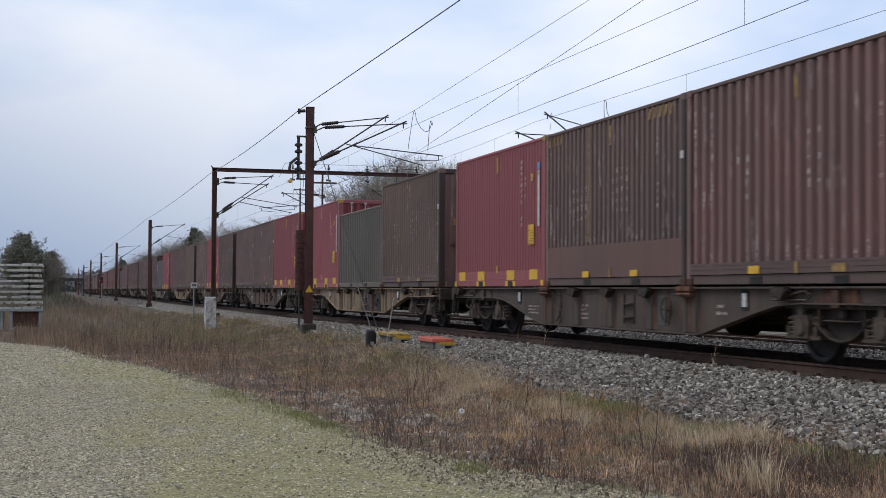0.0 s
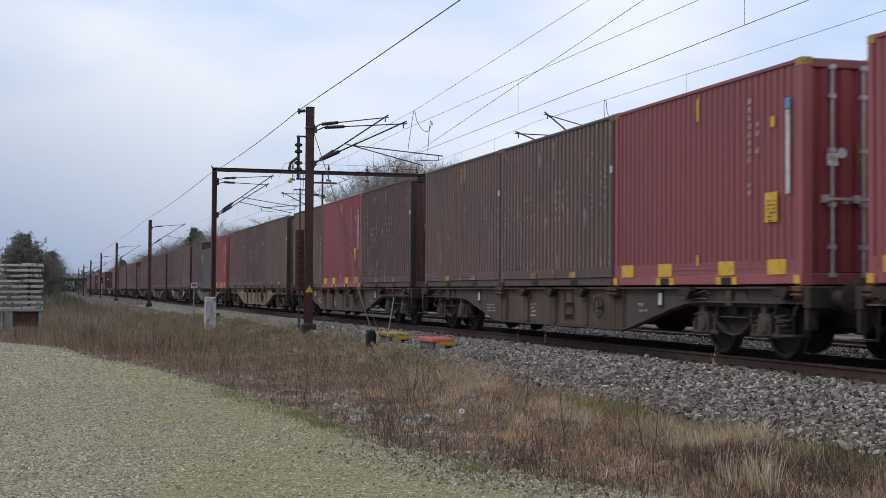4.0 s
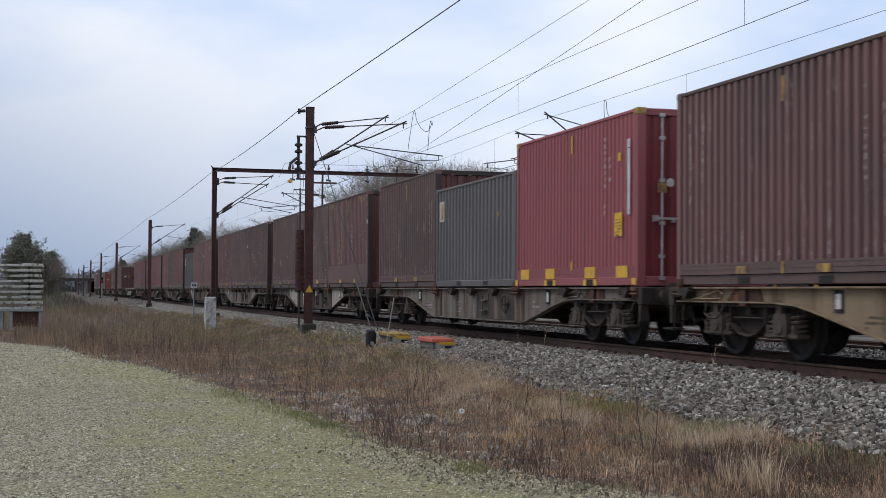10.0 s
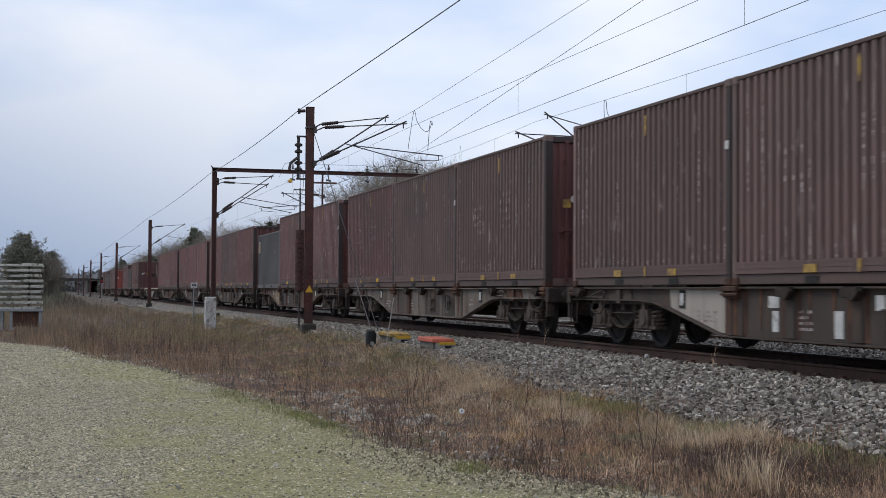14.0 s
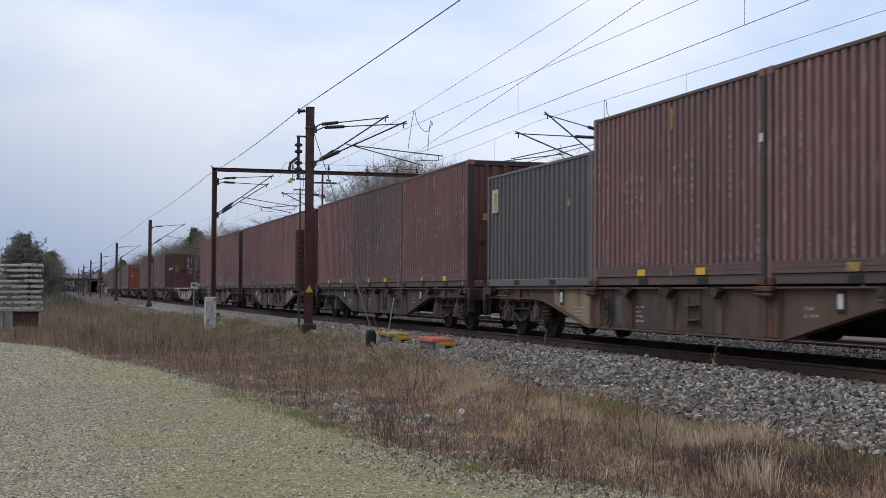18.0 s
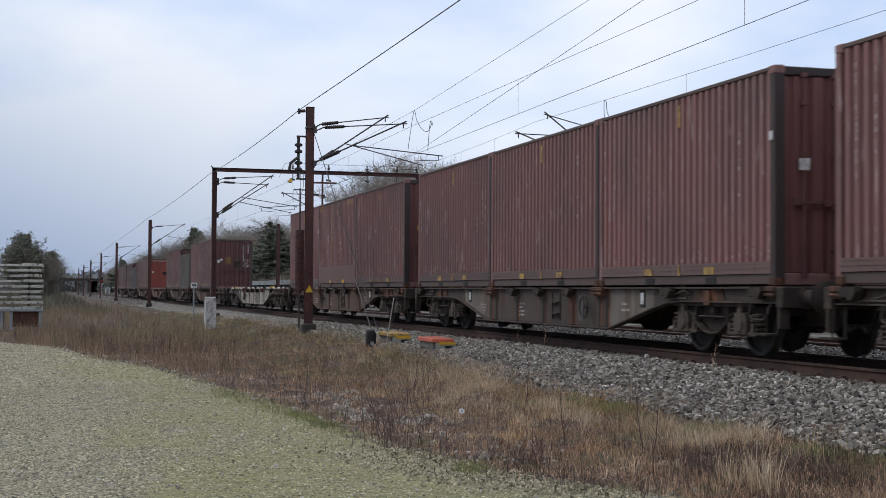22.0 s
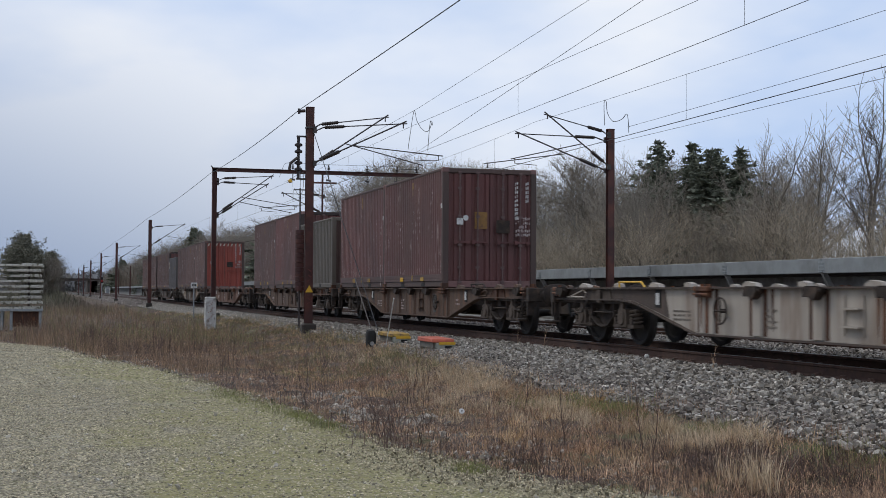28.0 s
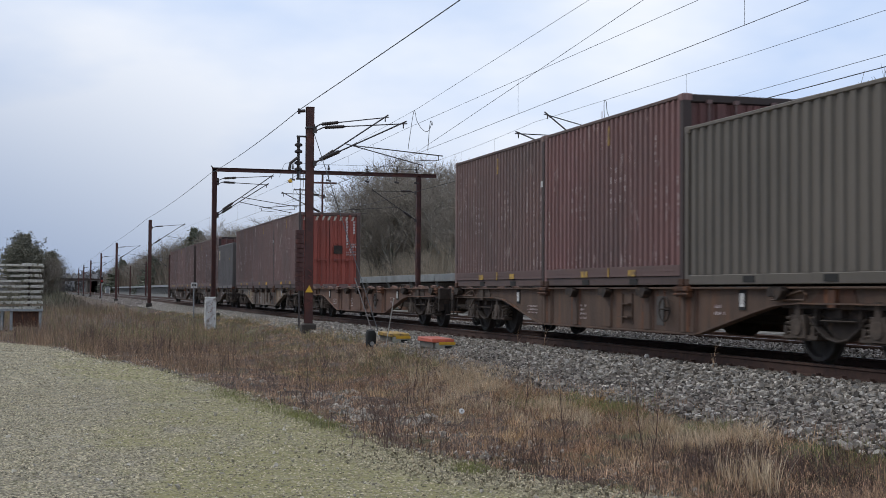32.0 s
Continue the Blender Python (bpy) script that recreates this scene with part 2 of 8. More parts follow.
RAILSIDE = material("rusty_rail_web", (0.1, 0.054, 0.038), (0.065, 0.038, 0.029), third=(0.045, 0.032, 0.026), third_scale=2, scale=8, rough=0.9, world_space=True)
RAILTOP = material("worn_rail_head", (0.09, 0.085, 0.082), (0.06, 0.055, 0.052), rough=0.42, metal=0.8, scale=12, world_space=True, bump=0.05)
SLEEPER = material("weathered_concrete_sleeper", (0.2, 0.185, 0.165), (0.13, 0.115, 0.1), third=(0.075, 0.06, 0.05), third_scale=3, scale=5, rough=0.9, vary=0.15)
STACKED = material("mossy_stacked_concrete", (0.58, 0.55, 0.49), (0.36, 0.34, 0.28), third=(0.15, 0.14, 0.095), third_scale=5.5, third_at=(0.52, 0.62), scale=9, rough=0.9, vary=0.15)
CONCRETE = material("concrete", (0.3, 0.295, 0.28), (0.22, 0.215, 0.2), third=(0.14, 0.13, 0.11), third_scale=1.3, scale=4, rough=0.9)
PLATFORM = material("grey_platform_edge_beam", (0.29, 0.31, 0.31), (0.24, 0.255, 0.255), third=(0.17, 0.175, 0.165), third_scale=0.7, third_at=(0.5, 0.72), scale=2.5, rough=0.75, vary=0.05)
WHITEPOST = material("whitewashed_concrete", (0.62, 0.61, 0.58), (0.48, 0.465, 0.43), third=(0.22, 0.19, 0.16), third_scale=4, third_at=(0.52, 0.68), scale=6, rough=0.85)
SCUFF = material("scraped_pale_primer", (0.56, 0.46, 0.43), (0.33, 0.25, 0.23), third=(0.2, 0.11, 0.1), third_scale=18, third_at=(0.48, 0.6), scale=20, rough=0.75, bump=0)
GRAFFITI = material("red_spray_paint", (0.24, 0.06, 0.045), (0.16, 0.045, 0.035), rough=0.7)
ORANGE = material("orange_red_lid", (0.56, 0.12, 0.06), (0.42, 0.1, 0.06), rough=0.55, scale=8)
BOXGREY = material("grey_green_casing", (0.4, 0.395, 0.33), (0.3, 0.295, 0.245), third=(0.16, 0.15, 0.12), third_scale=4, third_at=(0.55, 0.7), rough=0.65, scale=8)
BRUSHEDGREY = material("brown_grey_tray_paint", (0.2, 0.185, 0.155), (0.13, 0.12, 0.1), rough=0.8, scale=8)
STONE = stones_mix("granite_ballast")
NEARSTONE = stones_mix("single_granite_stone", single=True)
PEBBLE = material("pale_yard_pebbles", (0.45, 0.39, 0.27), (0.29, 0.25, 0.16), island=0.7, scale=25, bump=0.0, rough=0.9)
PALESTONE = material("pale_single_stones", (0.52, 0.48, 0.4), (0.36, 0.32, 0.25), island=0.35, scale=25, bump=0.0, rough=0.9)
RUBBLE = material("pale_rubble", (0.42, 0.375, 0.315), (0.26, 0.225, 0.185), island=0.55, scale=25, bump=0.0, rough=0.9)
BROWNSTONE = material("rust_stained_ballast", (0.24, 0.205, 0.175), (0.14, 0.118, 0.1), island=0.6, scale=20, bump=0.0, rough=0.95)
# the bed is coloured dark to stand for shade between the stones
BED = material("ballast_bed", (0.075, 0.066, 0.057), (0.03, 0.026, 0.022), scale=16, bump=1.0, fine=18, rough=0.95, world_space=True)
BARK = material("grey_brown_bark", (0.25, 0.227, 0.184), (0.16, 0.147, 0.12), third=(0.09, 0.095, 0.06), third_scale=1.5, scale=9, rough=0.95, vary=0.2)
TWIG = material("bare_twigs", (0.31, 0.27, 0.218), (0.22, 0.19, 0.154), rough=0.95, scale=3, vary=0.22, bump=0)
# twigs coloured dark to read as backlit against the sky
DARKTWIG = material("dark_backlit_twigs", (0.17, 0.145, 0.12), (0.1, 0.085, 0.072), rough=0.95, scale=3, vary=0.3, bump=0)
DIMCONCRETE = material("sooty_concrete", (0.078, 0.064, 0.053), (0.05, 0.042, 0.035), rough=0.9, scale=0.5)
# the haze over the distance is mixed into this pale grey colour
FARWOOD = material("haze_tinted_bare_woods", (0.25, 0.24, 0.235), (0.2, 0.195, 0.19), rough=0.95, scale=0.2, island=0.2, bump=0)
BRUSH = material("dull_brown_brush", (0.225, 0.18, 0.132), (0.15, 0.12, 0.093), rough=0.95, scale=0.6, island=0.4, bump=0)
THICKET = material("brown_undergrowth_twigs", (0.42, 0.35, 0.255), (0.29, 0.24, 0.18), rough=0.95, scale=0.6, island=0.5, bump=0)
SAPLING = material("grey_sapling_bark", (0.43, 0.39, 0.31), (0.29, 0.26, 0.205), rough=0.95, scale=0.6, island=0.4, bump=0)
PINE = material("dull_pine_needles", (0.2, 0.19, 0.14), (0.13, 0.125, 0.092), rough=0.85, scale=2, island=0.5, bump=0)
NEEDLE = material("dark_spruce_needles", (0.185, 0.195, 0.138), (0.115, 0.124, 0.09), rough=0.85, scale=2, island=0.5, bump=0)
EVERGREEN = material("dull_evergreen_leaves", (0.17, 0.155, 0.1), (0.115, 0.105, 0.07), rough=0.85, scale=2, island=0.5, bump=0)
DRYGRASS = material("dead_straw_grass", (0.68, 0.46, 0.25), (0.38, 0.245, 0.135), rough=0.9, scale=0.8, island=0.6, world_space=True, bump=0)
PALESTRAW = material("bleached_straw", (0.66, 0.52, 0.36), (0.46, 0.345, 0.22), rough=0.9, scale=0.8, island=0.45, world_space=True, bump=0)
RUSSETGRASS = material("russet_dead_stalks", (0.44, 0.26, 0.16), (0.24, 0.142, 0.092), rough=0.95, scale=0.7, island=0.55, world_space=True, bump=0)
GREENGRASS = material("winter_green_grass", (0.28, 0.25, 0.12), (0.2, 0.17, 0.09), rough=0.9, scale=0.7, island=0.45, world_space=True, bump=0)
LITTER = material("pinkish_grey_plant_litter", (0.62, 0.415, 0.265), (0.31, 0.195, 0.125), rough=0.95, scale=1.2, island=0.65, world_space=True, bump=0)
FRESHGREEN = material("fresh_winter_grass", (0.25, 0.255, 0.09), (0.16, 0.16, 0.065), rough=0.85, scale=0.7, island=0.45, world_space=True, bump=0)
DULLWEED = material("dull_brown_weeds", (0.355, 0.24, 0.155), (0.19, 0.127, 0.087), rough=0.95, scale=0.7, island=0.6, world_space=True, bump=0)
MOSS = material("yellow_green_moss", (0.33, 0.3, 0.11), (0.21, 0.19, 0.075), rough=0.95, scale=0.9, island=0.5, world_space=True, bump=0)
STALK = material("dark_dead_weed_stems", (0.14, 0.092, 0.074), (0.08, 0.052, 0.044), rough=0.95, scale=3, island=0.45, world_space=True, bump=0)


# ---- mesh helpers ----
class Shape:
    """Collects vertices and faces, and turns them into one mesh."""

    def __init__(self):
        self.v, self.f = [], []

    def add(self, verts, faces):
        n = len(self.v)
        self.v.extend(tuple(p) for p in verts)
        self.f.extend(tuple(i + n for i in f) for f in faces)
        return self

    def box(self, x0, x1, y0, y1, z0, z1):
        return self.add([(x0, y0, z0), (x1, y0, z0), (x1, y1, z0), (x0, y1, z0), (x0, y0, z1), (x1, y0, z1), (x1, y1, z1), (x0, y1, z1)],
                        [(3, 2, 1, 0), (4, 5, 6, 7), (0, 1, 5, 4), (1, 2, 6, 5), (2, 3, 7, 6), (3, 0, 4, 7)])

    def chamfer(self, x0, x1, y0, y1, z0, z1, c=0.012):
        """A box whose long edges are cut off."""
        lo = [(x0 + c, y0), (x1 - c, y0), (x1, y0 + c), (x1, y1 - c), (x1 - c, y1), (x0 + c, y1), (x0, y1 - c), (x0, y0 + c)]
        mid = [((x0 + x1) / 2, (y0 + y1) / 2)]
        def ring(z, inset):
            return [(x + (c * inset if x < mid[0][0] else -c * inset), y + (c * inset if y < mid[0][1] else -c * inset), z) for x, y in lo]
        v = ring(z0, 1) + ring(z0 + c, 0) + ring(z1 - c, 0) + ring(z1, 1)
        f = [tuple(range(7, -1, -1)), tuple(range(24, 32))]
        for r in range(3):
            f += [(r * 8 + i, r * 8 + (i + 1) % 8, r * 8 + 8 + (i + 1) % 8, r * 8 + 8 + i) for i in range(8)]
        return self.add(v, f)

    def prism(self, axis, poly, a, b):
        """A polygon in the two other axes, drawn out along the axis from a to b."""
        put = {"x": lambda p, q: (q, p[0], p[1]), "y": lambda p, q: (p[0], q, p[1]), "z": lambda p, q: (p[0], p[1], q)}[axis]
        n = len(poly)
        v = [put(p, a) for p in poly] + [put(p, b) for p in poly]
        f = [tuple(range(n)), tuple(range(2 * n - 1, n - 1, -1))] + [(i + n, (i + 1) % n + n, (i + 1) % n, i) for i in range(n)]
        return self.add(v, f)

    def tube(self, p, q, r, n=8, r2=None, caps=True):
        p, q = Vector(p), Vector(q)
        d = (q - p)
        if d.length < 1e-6:
            return self
        side = d.orthogonal().normalized()
        up = d.normalized().cross(side)
        r2 = r if r2 is None else r2
        v = []
        for c, k in ((p, r), (q, r2)):
            v += [c + (side * math.cos(6.28319 * i / n) + up * math.sin(6.28319 * i / n)) * k for i in range(n)]
        f = [(i, (i + 1) % n, (i + 1) % n + n, i + n) for i in range(n)]
        if caps:
            f += [tuple(range(n - 1, -1, -1)), tuple(range(n, 2 * n))]
        return self.add(v, f)

    def path(self, pts, r, n=6):
        """A bent tube through points, as one continuous skin."""
        pts = [Vector(p) for p in pts]
        v, side = [], None
        for i, p in enumerate(pts):
            d = (pts[min(i + 1, len(pts) - 1)] - pts[max(i - 1, 0)]).normalized()
            side = d.orthogonal() if side is None else side - d * side.dot(d)
            side = side.normalized() if side.length > 1e-6 else d.orthogonal().normalized()
            up = d.cross(side)
            v += [p + (side * math.cos(6.28319 * k / n) + up * math.sin(6.28319 * k / n)) * r for k in range(n)]
        f = [(i * n + k, i * n + (k + 1) % n, (i + 1) * n + (k + 1) % n, (i + 1) * n + k) for i in range(len(pts) - 1) for k in range(n)]
        f += [tuple(range(n - 1, -1, -1)), tuple(range((len(pts) - 1) * n, len(pts) * n))]
        return self.add(v, f)

    def lathe(self, axis, profile, n=28, centre=(0, 0, 0)):
        """Turns (radius, along) round an axis."""
        c = Vector(centre)
        put = {"x": lambda r, a, k: (k, r * math.cos(a), r * math.sin(a)), "y": lambda r, a, k: (r * math.cos(a), k, r * math.sin(a)),
               "z": lambda r, a, k: (r * math.cos(a), r * math.sin(a), k)}[axis]
        v = [c + Vector(put(r, 6.283185 * i / n, k)) for r, k in profile for i in range(n)]
        m = len(profile)
        f = [(j * n + i, j * n + (i + 1) % n, (j + 1) * n + (i + 1) % n, (j + 1) * n + i) for j in range(m - 1) for i in range(n)]
        f += [tuple(range(n)), tuple(range((m - 1) * n, m * n))]
        return self.add(v, f)

    def ring(self, centre, axis, radius, r, n=20):
        c = Vector(centre)
        put = {"y": lambda a: Vector((math.cos(a), 0, math.sin(a))), "x": lambda a: Vector((0, math.cos(a), math.sin(a)))}[axis]
        return self.path([c + put(6.283185 * i / n) * radius for i in range(n + 1)], r, 5)

    def mesh(self, name, bevel=0.0, smooth=False):
        me = bpy.data.meshes.new(name)
        me.from_pydata(self.v, [], self.f)
        bm = bmesh.new()
        bm.from_mesh(me)
        if bevel:
            bmesh.ops.bevel(bm, geom=[e for e in bm.edges], offset=bevel, segments=1, affect="EDGES", clamp_overlap=True)
        bmesh.ops.recalc_face_normals(bm, faces=bm.faces)
        bm.to_mesh(me)
        bm.free()
        if smooth:
            me.polygons.foreach_set("use_smooth", [True] * len(me.polygons))
            me.set_sharp_from_angle(angle=radians(40))
        return me


def part(name, shape, mat, parent=None, label="", at=(0, 0, 0), turn=(0, 0, 0), bevel=0.0, smooth=False):
    """Links a shape, or a mesh made before, as one object under its parent."""
    me = shape.mesh(name, bevel, smooth) if isinstance(shape, Shape) else shape
    if not me.materials:
        me.materials.append(mat)
    ob = new(name, me)
    if me.materials[0] != mat:
        ob.material_slots[0].link = "OBJECT"
        ob.material_slots[0].material = mat
    ob.parent = parent
    ob.matrix_basis = pose(*at, *turn)
    if label:
        ob["label"] = label
    if name in ("lettering", "placard_text", "scuff_strip"):
        ob["kind"] = "stuff"
    return ob


def soup(name, verts, faces, mat):
    """One mesh from arrays: verts (n, 3), faces (m, k)."""
    me = bpy.data.meshes.new(name)
    k = faces.shape[1]
    me.vertices.add(len(verts))
    me.vertices.foreach_set("co", verts.astype(np.float32).ravel())
    me.loops.add(faces.size)
    me.loops.foreach_set("vertex_index", faces.astype(np.int32).ravel())
    me.polygons.add(len(faces))
    me.polygons.foreach_set("loop_start", np.arange(0, faces.size, k, dtype=np.int32))
    me.polygons.foreach_set("use_smooth", np.zeros(len(faces), dtype=bool))
    me.update(calc_edges=True)
    me.validate()
    me.materials.append(mat)
    return new(name, me)


# ---- ground ----
EDGE = [(-400.0, -40.0), (-60.0, -17.0), (-43.7, -11.9), (-39.7, -10.3), (-33.9, -9.5), (-28.2, -8.2), (-22.4, -7.7), (-18.8, -7.3), (-14.6, -7.1), (-12.5, -6.8), (-10.9, -6.3), (-9.9, -5.9), (-6.0, -4.9), (40.0, -4.6)]


def edge_y(x):
    """Where the gravel yard ends, across the line."""
    return np.interp(x, [p[0] for p in EDGE], [p[1] for p in EDGE])


def mossy(x, y):
    """The yard's near edge is freshly tipped gravel, with little moss."""
    fresh = np.clip(1.5 - (edge_y(x) - y) / 0.7, 0, 1) * np.clip((x + 14.5) / 2.5, 0, 1)
    return 1 - 0.9 * fresh


def foot_y(x):
    """Where the grass has crept up the ballast, across the line."""
    return np.interp(x, (-120.0, -85.0, -58.0, -44.0, -34.0, -26.0, -21.0, -12.0), (-3.5, -3.4, -2.5, -2.55, -2.75, -3.1, -3.35, -3.4))


TRACKS = (0.0, 4.3)
SHOULDER_Y, FOOT_Y = -1.75, -3.6


def bed_z(y):
    """Top of the ballast across both tracks."""
    return float(np.interp(y, [FOOT_Y - 0.6, FOOT_Y, SHOULDER_Y, 0.9, 1.35, 2.2, 2.9, 3.3, 6.2, 7.4, 8.0], [-0.66, -0.5, -0.2, -0.2, -0.09, -0.045, -0.08, -0.2, -0.2, -0.5, -0.7]))


def lumps(x, y, size, seed=0.0):
    return noise.noise(Vector((x / size, y / size, seed)))


def ground_z(x, y):
    """Height of the ground: yard, rough verge, track bed, far verge."""
    if y > 6.3:
        z = -0.5 + min(max((y - 11.0) / 6.0, 0), 1) * 1.9
        return z + 0.1 * lumps(x, y, 3.0) if y < 60 else z
    if y > foot_y(x) + 0.1:
        return -0.75
    e = float(edge_y(x))
    if y < e:
        return -0.70 + 0.02 * lumps(x, y, 1.3) + 0.012 * lumps(x, y, 0.35, 4.0)
    k = min(max((y - e) / 0.6, 0), 1)
    rise = min(max((y + 6.0) / 1.8, 0), 1) * 0.16
    bank = bed_z(y) + 0.03 + 0.04 * lumps(x, y, 0.5, 6.0) if y > -4.6 else -9.0
    return max(bank, -0.70 + rise + k * (0.09 * lumps(x, y, 1.1, 2.0) + 0.05 * lumps(x, y, 0.4, 6.0) - 0.05))


def build_ground():
    xs = np.unique(np.concatenate([np.linspace(-2500, -420, 14), np.linspace(-400, -70, 60), np.linspace(-68, -32, 80), np.linspace(-31.8, -6, 150), np.linspace(-5, 60, 30), np.linspace(100, 2500, 12)]))
    ys = np.unique(np.concatenate([np.linspace(-2500, -90, 12), np.linspace(-80, -20, 22), np.linspace(-19, -12, 36), np.linspace(-11.9, -1.6, 125), np.linspace(-1.2, 8, 14), np.linspace(9, 60, 50), np.linspace(90, 2500, 12)]))
    X, Y = np.meshgrid(xs, ys, indexing="ij")
    Z = np.array([[ground_z(float(x), float(y)) for y in ys] for x in xs])
    n, m = X.shape
    i = np.arange(n * m).reshape(n, m)
    faces = np.stack([i[:-1, :-1], i[1:, :-1], i[1:, 1:], i[:-1, 1:]], -1).reshape(-1, 4)
    mat = material("gravel_and_soil", (0.41, 0.36, 0.255), (0.22, 0.19, 0.125), rough=0.95, scale=40, detail=9, bump=1.0, fine=45, world_space=True)
    nt = mat.node_tree
    b = nt.nodes["Principled BSDF"]
    gravel = b.inputs["Base Color"].links[0].from_socket
    geo = nt.nodes.new("ShaderNodeNewGeometry")

    def noise_mask(scale, lo, hi, detail=6.0, stretch=(1, 1, 1)):
        mp = nt.nodes.new("ShaderNodeMapping")
        mp.inputs["Scale"].default_value = stretch
        ns = nt.nodes.new("ShaderNodeTexNoise")
        ns.inputs["Scale"].default_value, ns.inputs["Detail"].default_value, ns.inputs["Roughness"].default_value = scale, detail, 0.65
        mr = nt.nodes.new("ShaderNodeMapRange")
        mr.inputs["From Min"].default_value, mr.inputs["From Max"].default_value = lo, hi
        nt.links.new(geo.outputs["Position"], mp.inputs["Vector"])
        nt.links.new(mp.outputs["Vector"], ns.inputs["Vector"])
        nt.links.new(ns.outputs["Fac"], mr.inputs["Value"])
        return mr.outputs["Result"]

    def blend(a, colour, fac):
        mx = nt.nodes.new("ShaderNodeMix")
        mx.data_type = "RGBA"
        nt.links.new(a, mx.inputs["A"])
        if isinstance(colour, tuple):
            mx.inputs["B"].default_value = (*colour, 1)
        else:
            nt.links.new(colour, mx.inputs["B"])
        nt.links.new(fac, mx.inputs["Factor"])
        return mx.outputs["Result"]

    # single pale and dark stones in the gravel
    vor = nt.nodes.new("ShaderNodeTexVoronoi")
    vor.inputs["Scale"].default_value = 38.0
    nt.links.new(geo.outputs["Position"], vor.inputs["Vector"])
    hs = nt.nodes.new("ShaderNodeSeparateColor")
    nt.links.new(vor.outputs["Color"], hs.inputs["Color"])
    mr = nt.nodes.new("ShaderNodeMapRange")
    mr.inputs["To Min"].default_value, mr.inputs["To Max"].default_value = 0.35, 1.8
    nt.links.new(hs.outputs["Red"], mr.inputs["Value"])
    hv = nt.nodes.new("ShaderNodeHueSaturation")
    nt.links.new(mr.outputs["Result"], hv.inputs["Value"])
    nt.links.new(gravel, hv.inputs["Color"])
    # dark gaps between the grains: their shade is painted into the colour
    gap = nt.nodes.new("ShaderNodeMapRange")
    gap.inputs["From Min"].default_value, gap.inputs["From Max"].default_value = 0.35, 0.75
    gap.inputs["To Max"].default_value = 0.6
    nt.links.new(vor.outputs["Distance"], gap.inputs["Value"])
    nt.links.new(vor.outputs["Distance"], nt.nodes["Bump"].inputs["Height"])
    nt.nodes["Bump"].invert = True
    yard = blend(hv.outputs["Color"], (0.1, 0.088, 0.06), gap.outputs["Result"])
    # moss keeps to the strip that wheels don't reach, and frays out over the driven part
    sep = nt.nodes.new("ShaderNodeSeparateXYZ")
    nt.links.new(geo.outputs["Position"], sep.inputs["Vector"])
    strip = nt.nodes.new("ShaderNodeMapRange")
    strip.inputs["From Min"].default_value, strip.inputs["From Max"].default_value = -10.4, -9.2
    strip.inputs["To Min"].default_value, strip.inputs["To Max"].default_value = -0.14, 0.06
    nt.links.new(sep.outputs["Y"], strip.inputs["Value"])
    fray = nt.nodes.new("ShaderNodeMath")
    nt.links.new(strip.outputs["Result"], fray.inputs[0])
    nt.links.new(noise_mask(0.75, 0.0, 1.0, 9, (0.6, 1.2, 1)), fray.inputs[1])
    moss = nt.nodes.new("ShaderNodeMapRange")
    moss.inputs["From Min"].default_value, moss.inputs["From Max"].default_value = 0.42, 0.56
    moss.inputs["To Max"].default_value = 0.75
    nt.links.new(fray.outputs[0], moss.inputs["Value"])
    # it grows between the grains and leaves many of them bare
    grain = nt.nodes.new("ShaderNodeMath")
    grain.operation = "MULTIPLY"
    bare = nt.nodes.new("ShaderNodeAttribute")
    bare.attribute_name = "mossy"
    thin = nt.nodes.new("ShaderNodeMath")
    thin.operation = "MULTIPLY"
    nt.links.new(moss.outputs["Result"], thin.inputs[0])
    nt.links.new(bare.outputs["Fac"], thin.inputs[1])
    nt.links.new(thin.outputs[0], grain.inputs[0])
    nt.links.new(noise_mask(15.0, 0.2, 0.52, 5), grain.inputs[1])
    yard = blend(yard, (0.26, 0.235, 0.085), grain.outputs[0])
    yard = blend(yard, (0.17, 0.165, 0.08), noise_mask(9.0, 0.52, 0.68, 8))
    yard = blend(yard, (0.42, 0.38, 0.3), noise_mask(1.1, 0.6, 0.8, 8))
    soil = blend(yard, (0.1, 0.063, 0.043), noise_mask(0.9, 0.0, 0.1, 8))
    soil = blend(soil, (0.2, 0.145, 0.11), noise_mask(26.0, 0.52, 0.64, 4))
    soil = blend(soil, (0.04, 0.028, 0.023), noise_mask(17.0, 0.52, 0.62, 4))
    soil = blend(soil, (0.055, 0.039, 0.032), noise_mask(1.8, 0.5, 0.65, 8))
    soil = blend(soil, (0.13, 0.125, 0.055), noise_mask(0.7, 0.54, 0.64, 8))
    soil = blend(soil, (0.2, 0.175, 0.145), noise_mask(1.6, 0.62, 0.7, 8))
    # yard or verge, by a mask that the mesh carries
    at = nt.nodes.new("ShaderNodeAttribute")
    at.attribute_name = "verge"
    jit = nt.nodes.new("ShaderNodeMath")
    jit.operation = "ADD"
    nt.links.new(at.outputs["Fac"], jit.inputs[0])
    nt.links.new(noise_mask(3.0, 0.3, 0.7, 6), jit.inputs[1])
    cut = nt.nodes.new("ShaderNodeMapRange")
    cut.inputs["From Min"].default_value, cut.inputs["From Max"].default_value = 0.85, 1.15
    nt.links.new(jit.outputs[0], cut.inputs["Value"])
    nt.links.new(blend(yard, soil, cut.outputs["Result"]), b.inputs["Base Color"])
    ob = soup("ground", np.stack([X, Y, Z], -1).reshape(-1, 3), faces, mat)
    mask = np.clip((Y - edge_y(X)) / 0.7 + 0.5, 0, 1).ravel()
